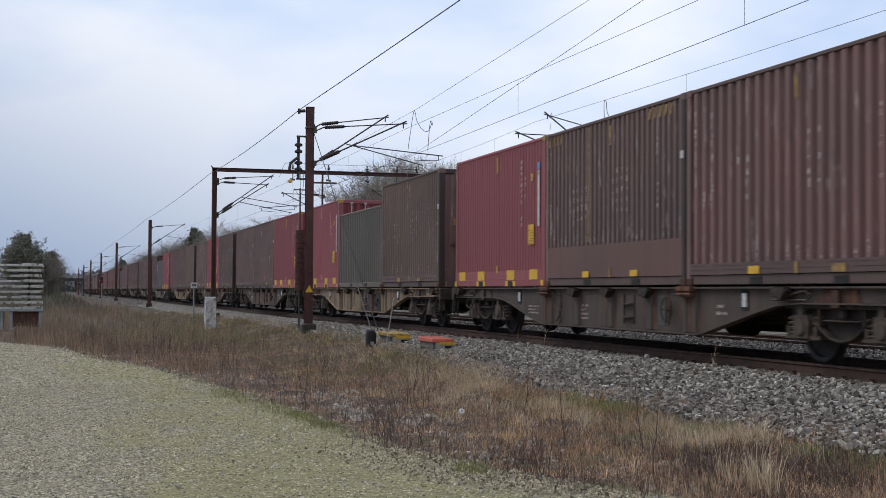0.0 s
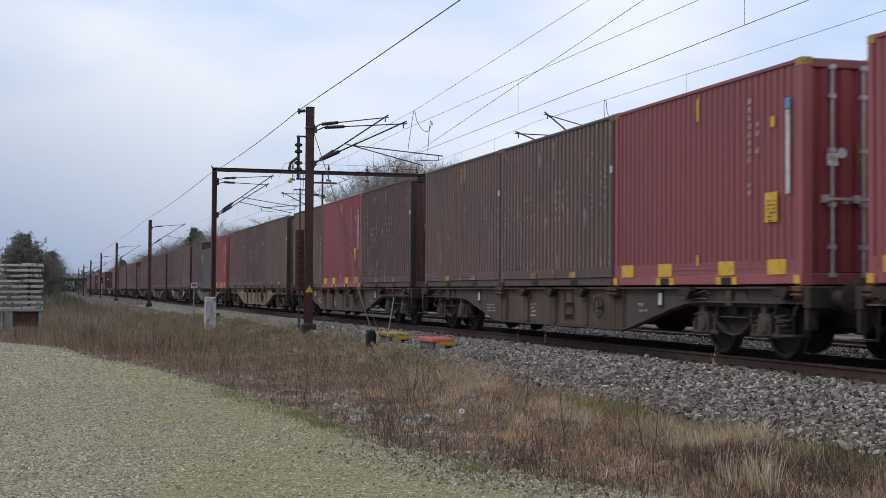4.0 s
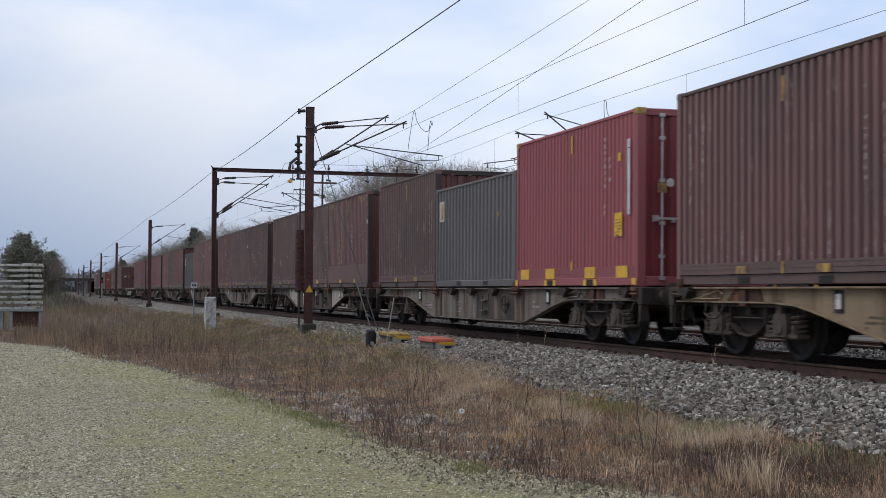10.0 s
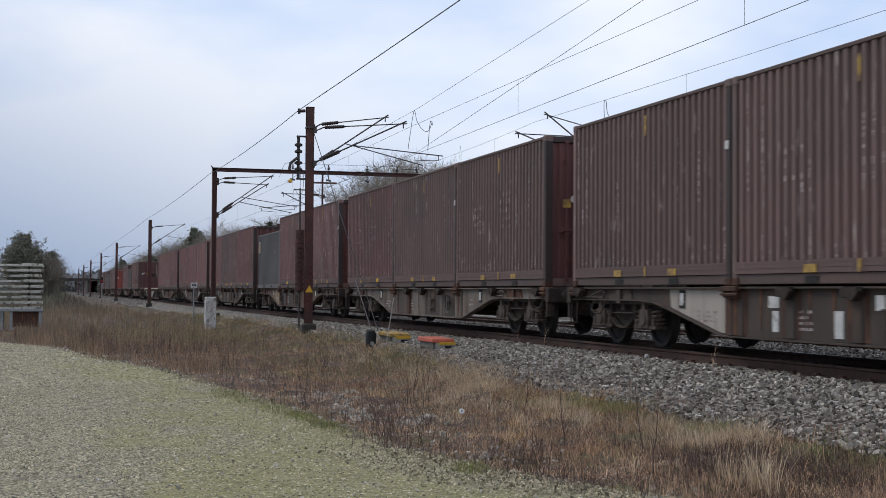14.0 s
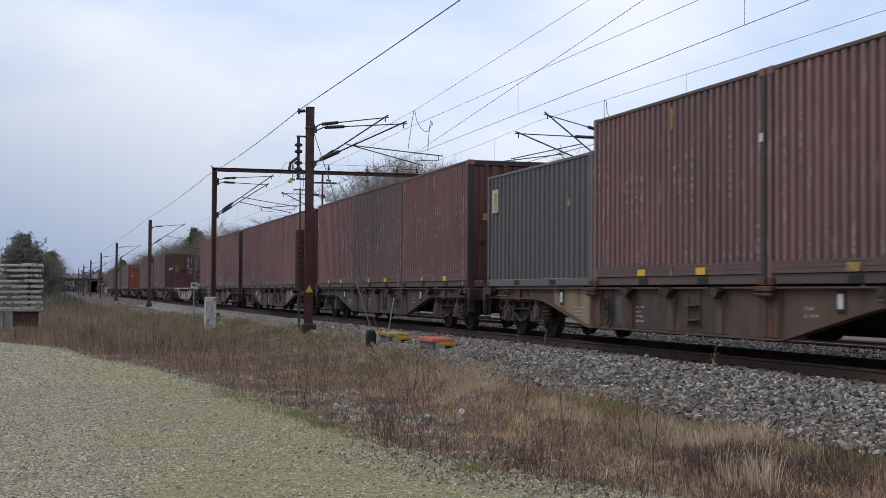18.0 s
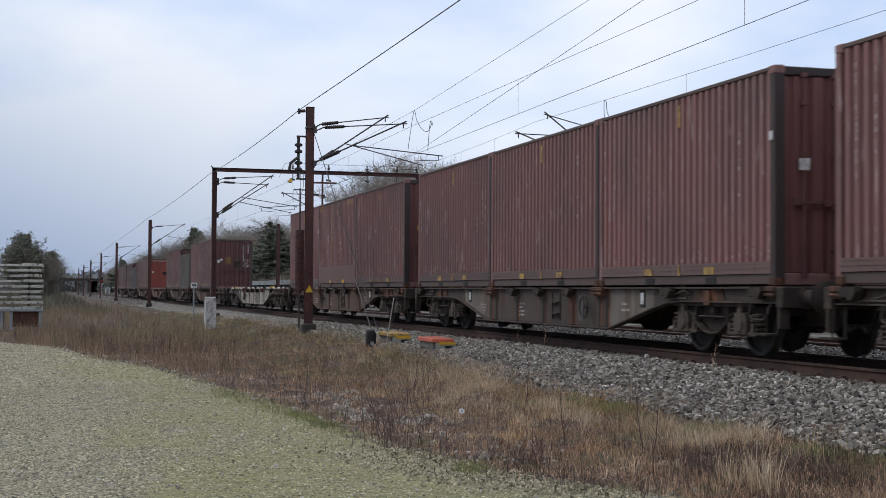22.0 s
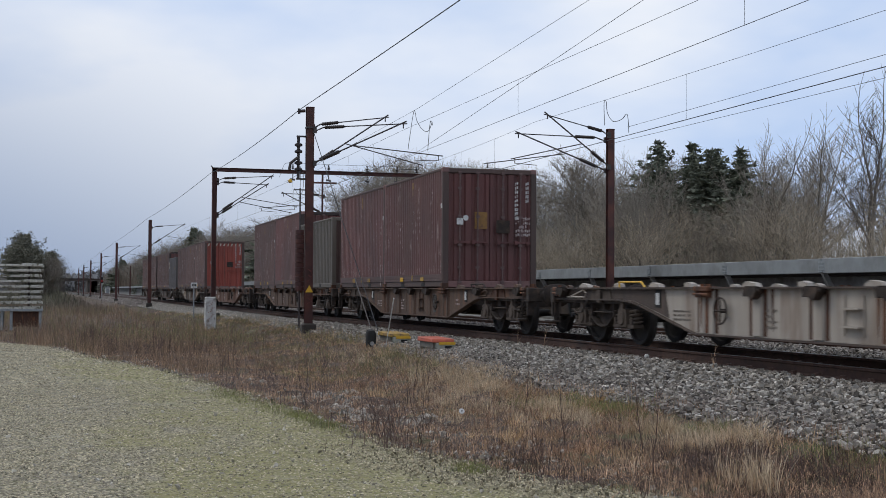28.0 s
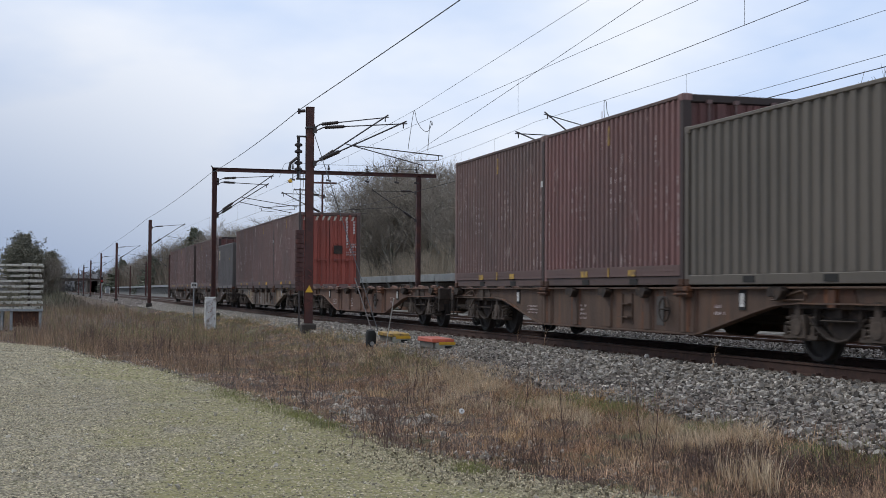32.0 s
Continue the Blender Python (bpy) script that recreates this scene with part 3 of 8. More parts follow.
    for key, values in (("verge", mask), ("mossy", mossy(X, Y).ravel())):
        layer = ob.data.attributes.new(key, "FLOAT", "POINT")
        layer.data.foreach_set("value", values.astype(np.float32))
    return tagged(ob, "mossy gravel yard with a rough soil verge", "ground", kind="structure")


build_ground()

# ---- ballast beds and tracks ----
def build_bed():
    s = Shape()
    ys = [FOOT_Y - 0.7, FOOT_Y, -2.7, SHOULDER_Y, -0.5, 0.9, 1.35, 2.2, 2.9, 3.3, 5.0, 6.2, 7.4, 8.0]
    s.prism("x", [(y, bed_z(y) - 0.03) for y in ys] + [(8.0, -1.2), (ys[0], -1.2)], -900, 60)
    return tagged(part("ballast_bed", s, BED), "grey crushed-stone ballast bed under two tracks, darkened as shade between stones", "track bed", kind="structure")


ballast_bed = build_bed()


def rough_chips(name, x, y, z, size, mat, label, rng):
    """Small eight-sided chips for stones too small to show more faces."""
    n = len(x)
    octa = np.array([(1, 0, 0), (-1, 0, 0), (0, 1, 0), (0, -1, 0), (0, 0, 1), (0, 0, -1)], float)
    tri = np.array([(0, 2, 4), (2, 1, 4), (1, 3, 4), (3, 0, 4), (2, 0, 5), (1, 2, 5), (3, 1, 5), (0, 3, 5)])
    r = rng.uniform(size[0], size[1], (n, 1, 1)) * rng.uniform(0.6, 1.4, (n, 6, 1)) * np.array((1.0, 1.0, 0.6))
    a = rng.uniform(0, 6.28, n)
    v = octa[None] * r + rng.normal(0, 0.2, (n, 6, 3)) * r
    c, s = np.cos(a)[:, None], np.sin(a)[:, None]
    v = np.stack([v[..., 0] * c - v[..., 1] * s, v[..., 0] * s + v[..., 1] * c, v[..., 2]], -1) + np.stack([x, y, z], -1)[:, None]
    return tagged(soup(name, v.reshape(-1, 3), (tri[None] + 6 * np.arange(n)[:, None, None]).reshape(-1, 3), mat), label, "stones", kind="stuff")


def scatter_stones(name, count, xr, yr, size, mat, label, seed, lift=0.0, dens=None, coarse=False):
    """Crushed stones lying on the bed or ground, as real little rocks."""
    rng = np.random.default_rng(seed)
    x = rng.uniform(*xr, count)
    y = rng.uniform(*yr, count)
    if dens is not None:
        keep = rng.uniform(0, 1, count) < dens(x, y)
        x, y = x[keep], y[keep]
    n = len(x)
    z = np.array([max(bed_z(b), ground_z(a, b)) if b > FOOT_Y - 0.9 else ground_z(a, b) for a, b in zip(x, y)]) + lift
    if coarse:
        return rough_chips(name, x, y, z, size, mat, label, rng)
    cube = np.array([(-1, -1, -1), (1, -1, -1), (1, 1, -1), (-1, 1, -1), (-1, -1, 1), (1, -1, 1), (1, 1, 1), (-1, 1, 1)]) * 0.72
    tri = np.array([(0, 2, 1), (0, 3, 2), (4, 5, 6), (4, 6, 7), (0, 1, 5), (0, 5, 4), (1, 2, 6), (1, 6, 5), (2, 3, 7), (2, 7, 6), (3, 0, 4), (3, 4, 7)])
    rad = rng.uniform(size[0], size[1], (n, 1, 1)) * rng.uniform(0.55, 1.35, (n, 1, 3))
    ico = cube[None] + rng.uniform(-0.5, 0.5, (n, 8, 3))
    a, c = rng.uniform(0, 6.28, n), rng.uniform(-1.5, 1.5, n)
    ca, sa, cb, sb = np.cos(a), np.sin(a), np.cos(c), np.sin(c)
    R = np.stack([np.stack([ca, -sa * cb, sa * sb], -1), np.stack([sa, ca * cb, -ca * sb], -1), np.stack([np.zeros(n), sb, cb], -1)], 1)
    v = np.einsum("nij,nkj->nki", R, ico * rad) + np.stack([x, y, z + rng.uniform(-0.03, 0.032, n)], -1)[:, None]
    f = (tri[None] + 8 * np.arange(n)[:, None, None]).reshape(-1, 3)
    return tagged(soup(name, v.reshape(-1, 3), f, mat), label, "stones", kind="stuff")


def laid_stones(name, xr, yr, step, size, mat, label, seed, lift=0.0, dens=None):
    """Crushed stones lying side by side on the bed, each a broken angular lump with dark gaps between."""
    rng = np.random.default_rng(seed)
    gx, gy = np.meshgrid(np.arange(*xr, step), np.arange(*yr, step), indexing="ij")
    x, y = gx.ravel() + rng.uniform(-0.42, 0.42, gx.size) * step, gy.ravel() + rng.uniform(-0.42, 0.42, gx.size) * step
    if dens is not None:
        ok = rng.uniform(0, 1, len(x)) < dens(x, y)
        x, y = x[ok], y[ok]
    n = len(x)
    z = np.array([max(bed_z(b), ground_z(a, b)) for a, b in zip(x, y)]) + lift
    cube = np.array([(a, b, c) for a in (-1, 1) for b in (-1, 1) for c in (-1, 1)]) / 1.42
    tri = np.array([(0, 1, 3), (0, 3, 2), (4, 6, 7), (4, 7, 5), (0, 4, 5), (0, 5, 1), (2, 3, 7), (2, 7, 6), (0, 2, 6), (0, 6, 4), (1, 5, 7), (1, 7, 3)])
    rad = rng.uniform(size[0], size[1], (n, 1, 1)) * rng.uniform(0.7, 1.3, (n, 1, 3)) * np.array((1.1, 0.95, 0.8))
    v = (cube[None] * rng.uniform(0.6, 1.3, (n, 8, 1)) + rng.normal(0, 0.16, (n, 8, 3))) * rad
    a, c = rng.uniform(0, 6.28, n), rng.uniform(-1.5, 1.5, n)
    ca, sa, cb, sb = np.cos(a), np.sin(a), np.cos(c), np.sin(c)
    R = np.stack([np.stack([ca, -sa * cb, sa * sb], -1), np.stack([sa, ca * cb, -ca * sb], -1), np.stack([np.zeros(n), sb, cb], -1)], 1)
    v = np.einsum("nij,nkj->nki", R, v) + np.stack([x, y, z + rng.uniform(-0.02, 0.03, n)], -1)[:, None]
    return tagged(soup(name, v.reshape(-1, 3), (tri[None] + 8 * np.arange(n)[:, None, None]).reshape(-1, 3), mat), label, "stones", kind="stuff")


RAIL = [(-0.075, 0), (0.075, 0), (0.075, 0.014), (0.012, 0.032), (0.01, 0.125), (0.034, 0.14), (0.036, 0.168), (0.028, 0.172), (-0.028, 0.172), (-0.036, 0.168), (-0.034, 0.14), (-0.01, 0.125), (-0.012, 0.032), (-0.075, 0.014)]


def build_rails():
    for yc in TRACKS:
        for side in (-0.753, 0.753):
            s = Shape().prism("x", [(yc + side + a, b - 0.172) for a, b in RAIL], -900, 60)
            rail = tagged(part("rail", s, RAILSIDE), "rust-brown steel running rail on concrete sleepers", "rail", group="running rails")
            part("running_surface", Shape().prism("x", [(yc + side - 0.027, 0.0), (yc + side + 0.027, 0.0), (yc + side + 0.022, 0.003), (yc + side - 0.022, 0.003)], -900, 60), RAILTOP, rail, "worn dull rail head")


build_rails()

# ---- overhead line: masts, portal, arms and wires ----
MAST_Y, FAR_Y = -2.85, 7.0
STATIONS = (-108.0, -161.5, -209.0, -260.0, -311.0, -362.0)


def h_section(w, d, t=0.014):
    """Outline of a rolled H-section."""
    a, b = w / 2, d / 2
    return [(-a, -b), (a, -b), (a, -b + t), (t / 2, -b + t), (t / 2, b - t), (a, b - t), (a, b), (-a, b), (-a, b - t), (-t / 2, b - t), (-t / 2, -b + t), (-a, -b + t)]


def insulator(p, q, parent, r=0.058, sheds=9):
    """A ribbed porcelain insulator between two points."""
    p, q = Vector(p), Vector(q)
    s = Shape().tube(p.lerp(q, -0.12), q.lerp(p, -0.12), r * 0.4, 8)
    for i in range(sheds):
        a = p.lerp(q, i / sheds)
        s.tube(a, p.lerp(q, (i + 0.55) / sheds), r, 10, r * 0.8).tube(p.lerp(q, (i + 0.55) / sheds), p.lerp(q, (i + 1) / sheds), r * 0.8, 10, r)
    return part("insulator", s, INSULATOR, parent, "brown ribbed porcelain insulator")


def rounded(pts, n=6):
    """The points of a smooth curve through pts."""
    p = [Vector(q) for q in (pts[0], *pts, pts[-1])]
    row = []
    for a, b, c, d in zip(p, p[1:], p[2:], p[3:]):
        for i in range(n):
            t = i / n
            row.append(0.5 * (2 * b + (c - a) * t + (2 * a - 5 * b + 4 * c - d) * t * t + (3 * b - a - 3 * c + d) * t ** 3))
    return row + [p[-1]]


def cantilever(parent, x, y0, yw, z_top, z_low, z_tip, z_reg, toward, dx=0.0):
    """A hinged tube bracket from the mast face at y0 to the wire at yw: top tube, diagonal tube, registration arm."""
    k = 1 if yw > y0 else -1
    lw = abs(yw - y0)
    tip = (x + dx, y0 + k * lw * 0.86, z_tip)
    at = lambda p, q, t: tuple(u + (v - u) * t for u, v in zip(p, q))
    top0, low0 = (x, y0, z_top), (x, y0, z_low)
    top1, low1 = (tip[0], tip[1] + k * 0.12, tip[2] + 0.03), (tip[0], tip[1] + k * 0.1, tip[2] + 0.1)
    part("hinge_bracket", Shape().box(x - 0.05, x + 0.05, y0 - 0.04, y0 + 0.06, z_top - 0.16, z_top + 0.02).tube((x, y0, z_top - 0.1), at(top0, top1, 0.1), 0.022, 6), ARM, parent)
    part("hinge_bracket", Shape().box(x - 0.05, x + 0.05, y0 - 0.04, y0 + 0.06, z_low - 0.1, z_low + 0.06).tube(low0, at(low0, low1, 0.08), 0.026, 6), ARM, parent)
    insulator(at(top0, top1, 0.12), at(top0, top1, 0.32), parent)
    part("top_tube", Shape().tube(at(top0, top1, 0.32), top1, 0.018, 6), ARM, parent)
    insulator(at(low0, low1, 0.1), at(low0, low1, 0.27), parent, 0.064)
    part("bracket_tube", Shape().tube(at(low0, low1, 0.27), low1, 0.024, 6), ARM, parent)
    root, far = at(low0, low1, 0.42), (x + dx, yw + k * 0.85, z_reg - 0.1)
    part("registration_arm", Shape().tube(root, far, 0.017, 6).tube(at(root, far, 0.95), (x + dx, at(root, far, 0.95)[1], z_reg - 0.24), 0.014, 5).tube((x + dx, at(root, far, 0.95)[1], z_reg - 0.23), (x + dx, yw, z_reg - 0.27), 0.011, 5), ARM, parent)
    part("dropper_clamp", Shape().tube((tip[0], tip[1], tip[2] + 0.02), (tip[0], tip[1], tip[2] - 0.12), 0.02, 5), ARM, parent)


def mast(x, y, top, width=0.3, base_z=-0.75, label="oxide-red steel catenary mast on a concrete foot", arms=True, double=False, toward=1):
    thing = new("catenary_mast")
    thing.matrix_basis = pose(x, y, base_z)
    hgt = top - base_z
    part("mast_column", Shape().prism("z", [(b, a) for a, b in h_section(width, width * 0.8)], 0.25, hgt), MAST, thing)
    part("mast_foot", Shape().chamfer(-0.21, 0.21, -0.22, 0.22, -0.1, 0.68, 0.05), DIMCONCRETE, thing, "dark weathered concrete foot")
    part("mast_cap", Shape().chamfer(-width * 0.45, width * 0.45, -width * 0.54, width * 0.54, hgt, hgt + 0.03, 0.008), MAST, thing)
    if arms:
        yw = toward * (abs(y - (0.0 if y < 0 else 4.3)))
        if double and toward > 0:
            sets = ((-0.15, -0.5, -1.72, -0.15, -1.5, -0.3), (0.15, -0.62, -1.68, -0.62, -1.42, 1.7))
        elif double:
            sets = ((0.15, -0.12, -1.2, 0.33, -1.0, 0.3), (-0.15, -0.25, -1.3, 0.02, -0.9, -2.2))
        else:
            sets = ((0.0, -0.5, -1.9, -0.3, -1.5, 0.0),)
        for dx, a, b, c, d, swing in sets:
            cantilever(thing, dx, toward * width * 0.5, yw, hgt + a, hgt + b, hgt + c, hgt + d, toward, swing)
    else:
        part("bracket_stub", Shape().tube((0, 0, hgt - 0.4), (0, toward * 0.3, hgt - 0.4), 0.02, 6), ARM, thing)
    return tagged(thing, label, "catenary mast", group="catenary masts")


near_mast = mast(-41.3, MAST_Y, 6.5, 0.235, double=True, label="tall oxide-red catenary mast with twin bracket arms")
for stx in STATIONS:
    mast(stx, MAST_Y - 0.1, 6.3, 0.25)
far_mast = mast(-41.2, FAR_Y, 6.2, 0.225, double=True, toward=-1, label="oxide-red catenary mast between track and platform")
for stx in STATIONS:
    mast(stx, FAR_Y, 6.2, 0.26, toward=-1)


def build_near_mast_fittings():
    """Isolating switch, warning plate and bolted collars on the tall mast."""
    b = 0.75
    s = Shape().tube((-0.05, -0.34, 4.35 + b), (-0.05, -0.34, 5.6 + b), 0.05, 6)
    for z in (4.55, 4.75, 5.1, 5.3):
        s.lathe("z", [(0.03, z + b), (0.12, z + b + 0.03), (0.12, z + b + 0.09), (0.03, z + b + 0.14)], 10, (-0.05, -0.34, 0))
    part("switch_insulator", s, INSULATOR, near_mast, "stacked brown switch insulators")
    part("switch_bracket", Shape().box(-0.08, -0.02, -0.4, -0.1, 5.6 + b, 5.65 + b).box(-0.08, -0.02, -0.4, -0.1, 4.3 + b, 4.35 + b), ARM, near_mast)
    part("switch_blade", Shape().path([(-0.05, -0.34, 5.0 + b), (-0.05, -0.58, 4.8 + b), (-0.05, -0.62, 4.6 + b)], 0.045, 6), ARM, near_mast)
    part("warning_plate", Shape().prism("x", [(-0.12, 1.62), (0.12, 1.62), (0, 1.84)], 0.123, 0.129), YELLOW, near_mast, "small yellow triangular warning plate")
    for i, z in enumerate((1.25, 1.95, 2.12)):
        part("graffiti", Shape().path([(0.126, -0.1 + 0.04 * (i % 3), z), (0.126, 0.08, z + 0.1), (0.126, -0.04, z + 0.2), (0.126, 0.06, z + 0.14), (0.126, 0.1, z + 0.24)], 0.007, 4), GRAFFITI, near_mast, "scrawled red spray paint")
    part("clamp_band", Shape().box(-0.13, 0.13, -0.13, 0.13, 6.62, 6.67), ARM, near_mast)
    part("top_pin_insulator", Shape().tube((0, -0.15, 7.16), (0, -0.34, 7.14), 0.05, 8).tube((0, -0.34, 7.06), (0, -0.34, 7.22), 0.04, 8), INSULATOR, near_mast)
    part("guy_wire", Shape().tube((0.02, 0.1, 6.55), (7.4, 0.55, 0.3), 0.011, 5), WIRE, near_mast, "taut steel guy wire")


build_near_mast_fittings()


def build_portal():
    thing = new("portal_gantry")
    thing.matrix_basis = pose(-65.2, 0, -0.75)
    part("portal_post", Shape().prism("z", [(a, b - 2.98) for a, b in h_section(0.24, 0.215)], 0.2, 7.42), MAST, thing)
    part("portal_post", Shape().prism("z", [(a, b + 7.0) for a, b in h_section(0.24, 0.215)], 0.2, 7.38), MAST, thing)
    part("post_foot", Shape().chamfer(-0.3, 0.3, -3.28, -2.68, -0.1, 0.6, 0.03), DIMCONCRETE, thing)
    part("post_foot", Shape().chamfer(-0.3, 0.3, 6.7, 7.3, -0.1, 0.4, 0.03), CONCRETE, thing)
    part("portal_beam", Shape().prism("y", [(a, b + 7.38) for a, b in h_section(0.2, 0.18)], -3.1, 7.9), MAST, thing, "oxide-red crossbeam")
    for y in (0.75, 2.5, 4.4, 5.9, 6.9):
        s = Shape().tube((0, y, 7.5), (0, y, 7.78), 0.03, 6)
        for z in (7.5, 7.58):
            s.lathe("z", [(0.03, z), (0.07, z + 0.02), (0.07, z + 0.05), (0.03, z + 0.07)], 8, (0, y, 0))
        part("post_insulator", s, INSULATOR, thing)
        part("hanger", Shape().tube((0, y, 7.27), (0, y, 7.05), 0.025, 6).tube((0, y - 0.12, 7.03), (0, y + 0.1, 7.0), 0.05, 6), ARM, thing)
    part("tie_wire", Shape().path(rounded([(0, 0.1, 7.1), (0, 0.35, 7.72), (0, 0.75, 7.8), (0, 2.5, 7.78), (0, 4.4, 7.78), (0, 6.9, 7.8)]), 0.008, 5), WIRE, thing, "thin tie wire over the insulators")
    part("portal_lamp", Shape().lathe("z", [(0.03, 7.02), (0.09, 6.98), (0.12, 6.88), (0.02, 6.84)], 10, (0.05, 0.62, 0)), YELLOW, thing, "small yellow marker on the crossbeam")
    cantilever(thing, 0.0, -2.83, 0.0, 6.95, 5.3, 7.05, 5.75, 1, 0.8)
    cantilever(thing, 0.0, -2.83, 0.0, 6.8, 5.2, 6.75, 5.55, 1, -0.8)
    part("drop_post", Shape().tube((0, 2.2, 7.3), (0, 2.2, 5.2), 0.05, 6).box(-0.04, 0.04, 1.7, 2.9, 6.85, 6.93), MAST, thing)
    cantilever(thing, 0.0, 2.25, 0.0, 6.3, 5.4, 6.3, 5.7, -1, 0.0)
    cantilever(thing, 0.0, 6.85, 4.3, 6.6, 5.2, 6.5, 5.7, -1, 0.4)
    part("earth_wire_pin", Shape().tube((0, -3.0, 7.4), (0, -3.15, 7.55), 0.03, 6), INSULATOR, thing)
    return tagged(thing, "oxide-red steel portal gantry spanning both tracks", "gantry")


build_portal()


def build_weights():
    thing = new("tension_weight")
    thing.matrix_basis = pose(-43.45, MAST_Y + 0.1, -0.7)
    part("guide_rod", Shape().tube((0, 0, 0), (0, 0, 4.9), 0.028, 6).tube((0.0, 0.0, 4.85), (0.0, -0.2, 4.85), 0.02, 5).tube((0, 0, 4.85), (0, 0.2, 4.85), 0.02, 5), ARM, thing)
    for i in range(13):
        part("weight_disc", Shape().lathe("z", [(0.13, 0), (0.145, 0.01), (0.145, 0.135), (0.13, 0.145)], 14, (0, 0, 1.62 + 0.15 * i)), MAST, thing)
    part("weight_cord", Shape().tube((0, 0, 3.5), (0, 0, 5.6), 0.008, 5), WIRE, thing)
    return tagged(thing, "dark stack of catenary tension weights on a guide rod", "tension weight")


build_weights()


def wire(name, pts, r, label, sag=0.0):
    """A wire through points; sag in metres at the middle of each span."""
    row = []
    for p, q in zip(pts, pts[1:]):
        p, q = Vector(p), Vector(q)
        n = 10 if sag else 1
        row += [p.lerp(q, i / n) - Vector((0, 0, sag * 4 * (i / n) * (1 - i / n))) for i in range(n)]
    s = Shape().path(row + [Vector(pts[-1])], r, 5)
    return tagged(part(name, s, WIRE), label, "wire", group="overhead wires")


def catenary(y, stagger, xs, z_contact, z_top, sag, z_first):
    """Contact wire, messenger wire and droppers over one track; xs are the supports."""
    con, mes, s = [], [], Shape()
    for i, x in enumerate(xs):
        k = stagger if i % 2 else -stagger
        con.append((x, y + k, z_contact if i else z_first))
        mes.append((x, y + k * 0.4, z_top))
    wire("contact_wire", con, 0.0058 if y < 1 else 0.01, "taut copper contact wire over the track")
    wire("messenger_wire", mes, 0.005, "sagging messenger wire with droppers", sag)
    for a, b, c, d in zip(mes, mes[1:], con, con[1:]):
        for j in range(1, 6):
            k = j / 6 + 0.0
            top = Vector(a).lerp(Vector(b), k) - Vector((0, 0, sag * 4 * k * (1 - k)))
            s.tube(top, Vector(c).lerp(Vector(d), k), 0.0036, 4)
    return tagged(part("droppers", s, WIRE), "thin dropper wires between messenger and contact wire", "wire", kind="stuff")


SUPPORTS = (24.0, -41.0, -65.0, -108.0, -161.5, -209.0, -260.0, -311.0, -362.0, -420.0)
catenary(0.0, 0.0, SUPPORTS, 5.0, 5.9, 0.05, 5.4)
catenary(4.3, 0.0, SUPPORTS, 5.11, 6.32, 0.2, 5.11)
wire("mast_top_wire", [(22, -3.2, 6.42)] + [(x, -3.2, 6.42) for x in (-41.3, -65.2, *STATIONS)], 0.012, "dark earth wire strung along the mast tops", 0.12)
wire("anchor_wire", [(10, -0.3, 8.7), (-40.5, 0.35, 5.2), (-65, 0.3, 5.0)], 0.0058, "contact wire rising towards its anchor")
wire("anchor_messenger_wire", [(10, -0.6, 7.8), (-40.5, 0.3, 6.5), (-65, 0.3, 6.1)], 0.005, "messenger wire rising towards its anchor")
wire("feeder_wire", [(10, 1.25, 4.43), (-40.3, 7.2, 6.2)], 0.006, "thin wire slanting down from the far mast")
wire("thin_feeder_wire", [(10, 3.3, 4.4), (-41.2, 7.0, 5.75)], 0.006, "thin wire slanting from the far mast")


def build_jumpers():
    for pts in (((-40.93, 0.15, 5.3), (-40.6, 0.15, 5.87), (-40.21, 0.15, 6.42), (-39.87, 0.15, 6.05), (-39.21, 0.15, 5.72), (-38.58, 0.15, 5.61), (-38.16, 0.15, 5.83)),
                ((-39.17, 0.3, 5.08), (-39.06, 0.3, 5.54), (-38.88, 0.3, 5.94), (-38.63, 0.3, 5.79)),
                ((-62.6, 0.31, 5.02), (-62.3, 0.31, 5.6), (-61.5, 0.31, 5.35), (-60.6, 0.31, 5.2), (-59.9, 0.31, 5.5), (-59.95, 0.31, 6.1), (-60.3, 0.31, 6.18)),
                ((-35.24, 4.3, 5.56), (-35.28, 4.3, 6.19), (-35.12, 4.3, 6.19), (-35.04, 4.3, 5.88), (-34.65, 4.3, 5.6), (-34.07, 4.3, 5.58), (-33.69, 4.3, 5.67), (-33.58, 4.3, 5.17))):
        s = Shape().path(rounded(pts), 0.009, 5)
        tagged(part("jumper_cable", s, WIRE), "slack looped jumper cable between overhead wires", "wire", group="jumper cables")


build_jumpers()


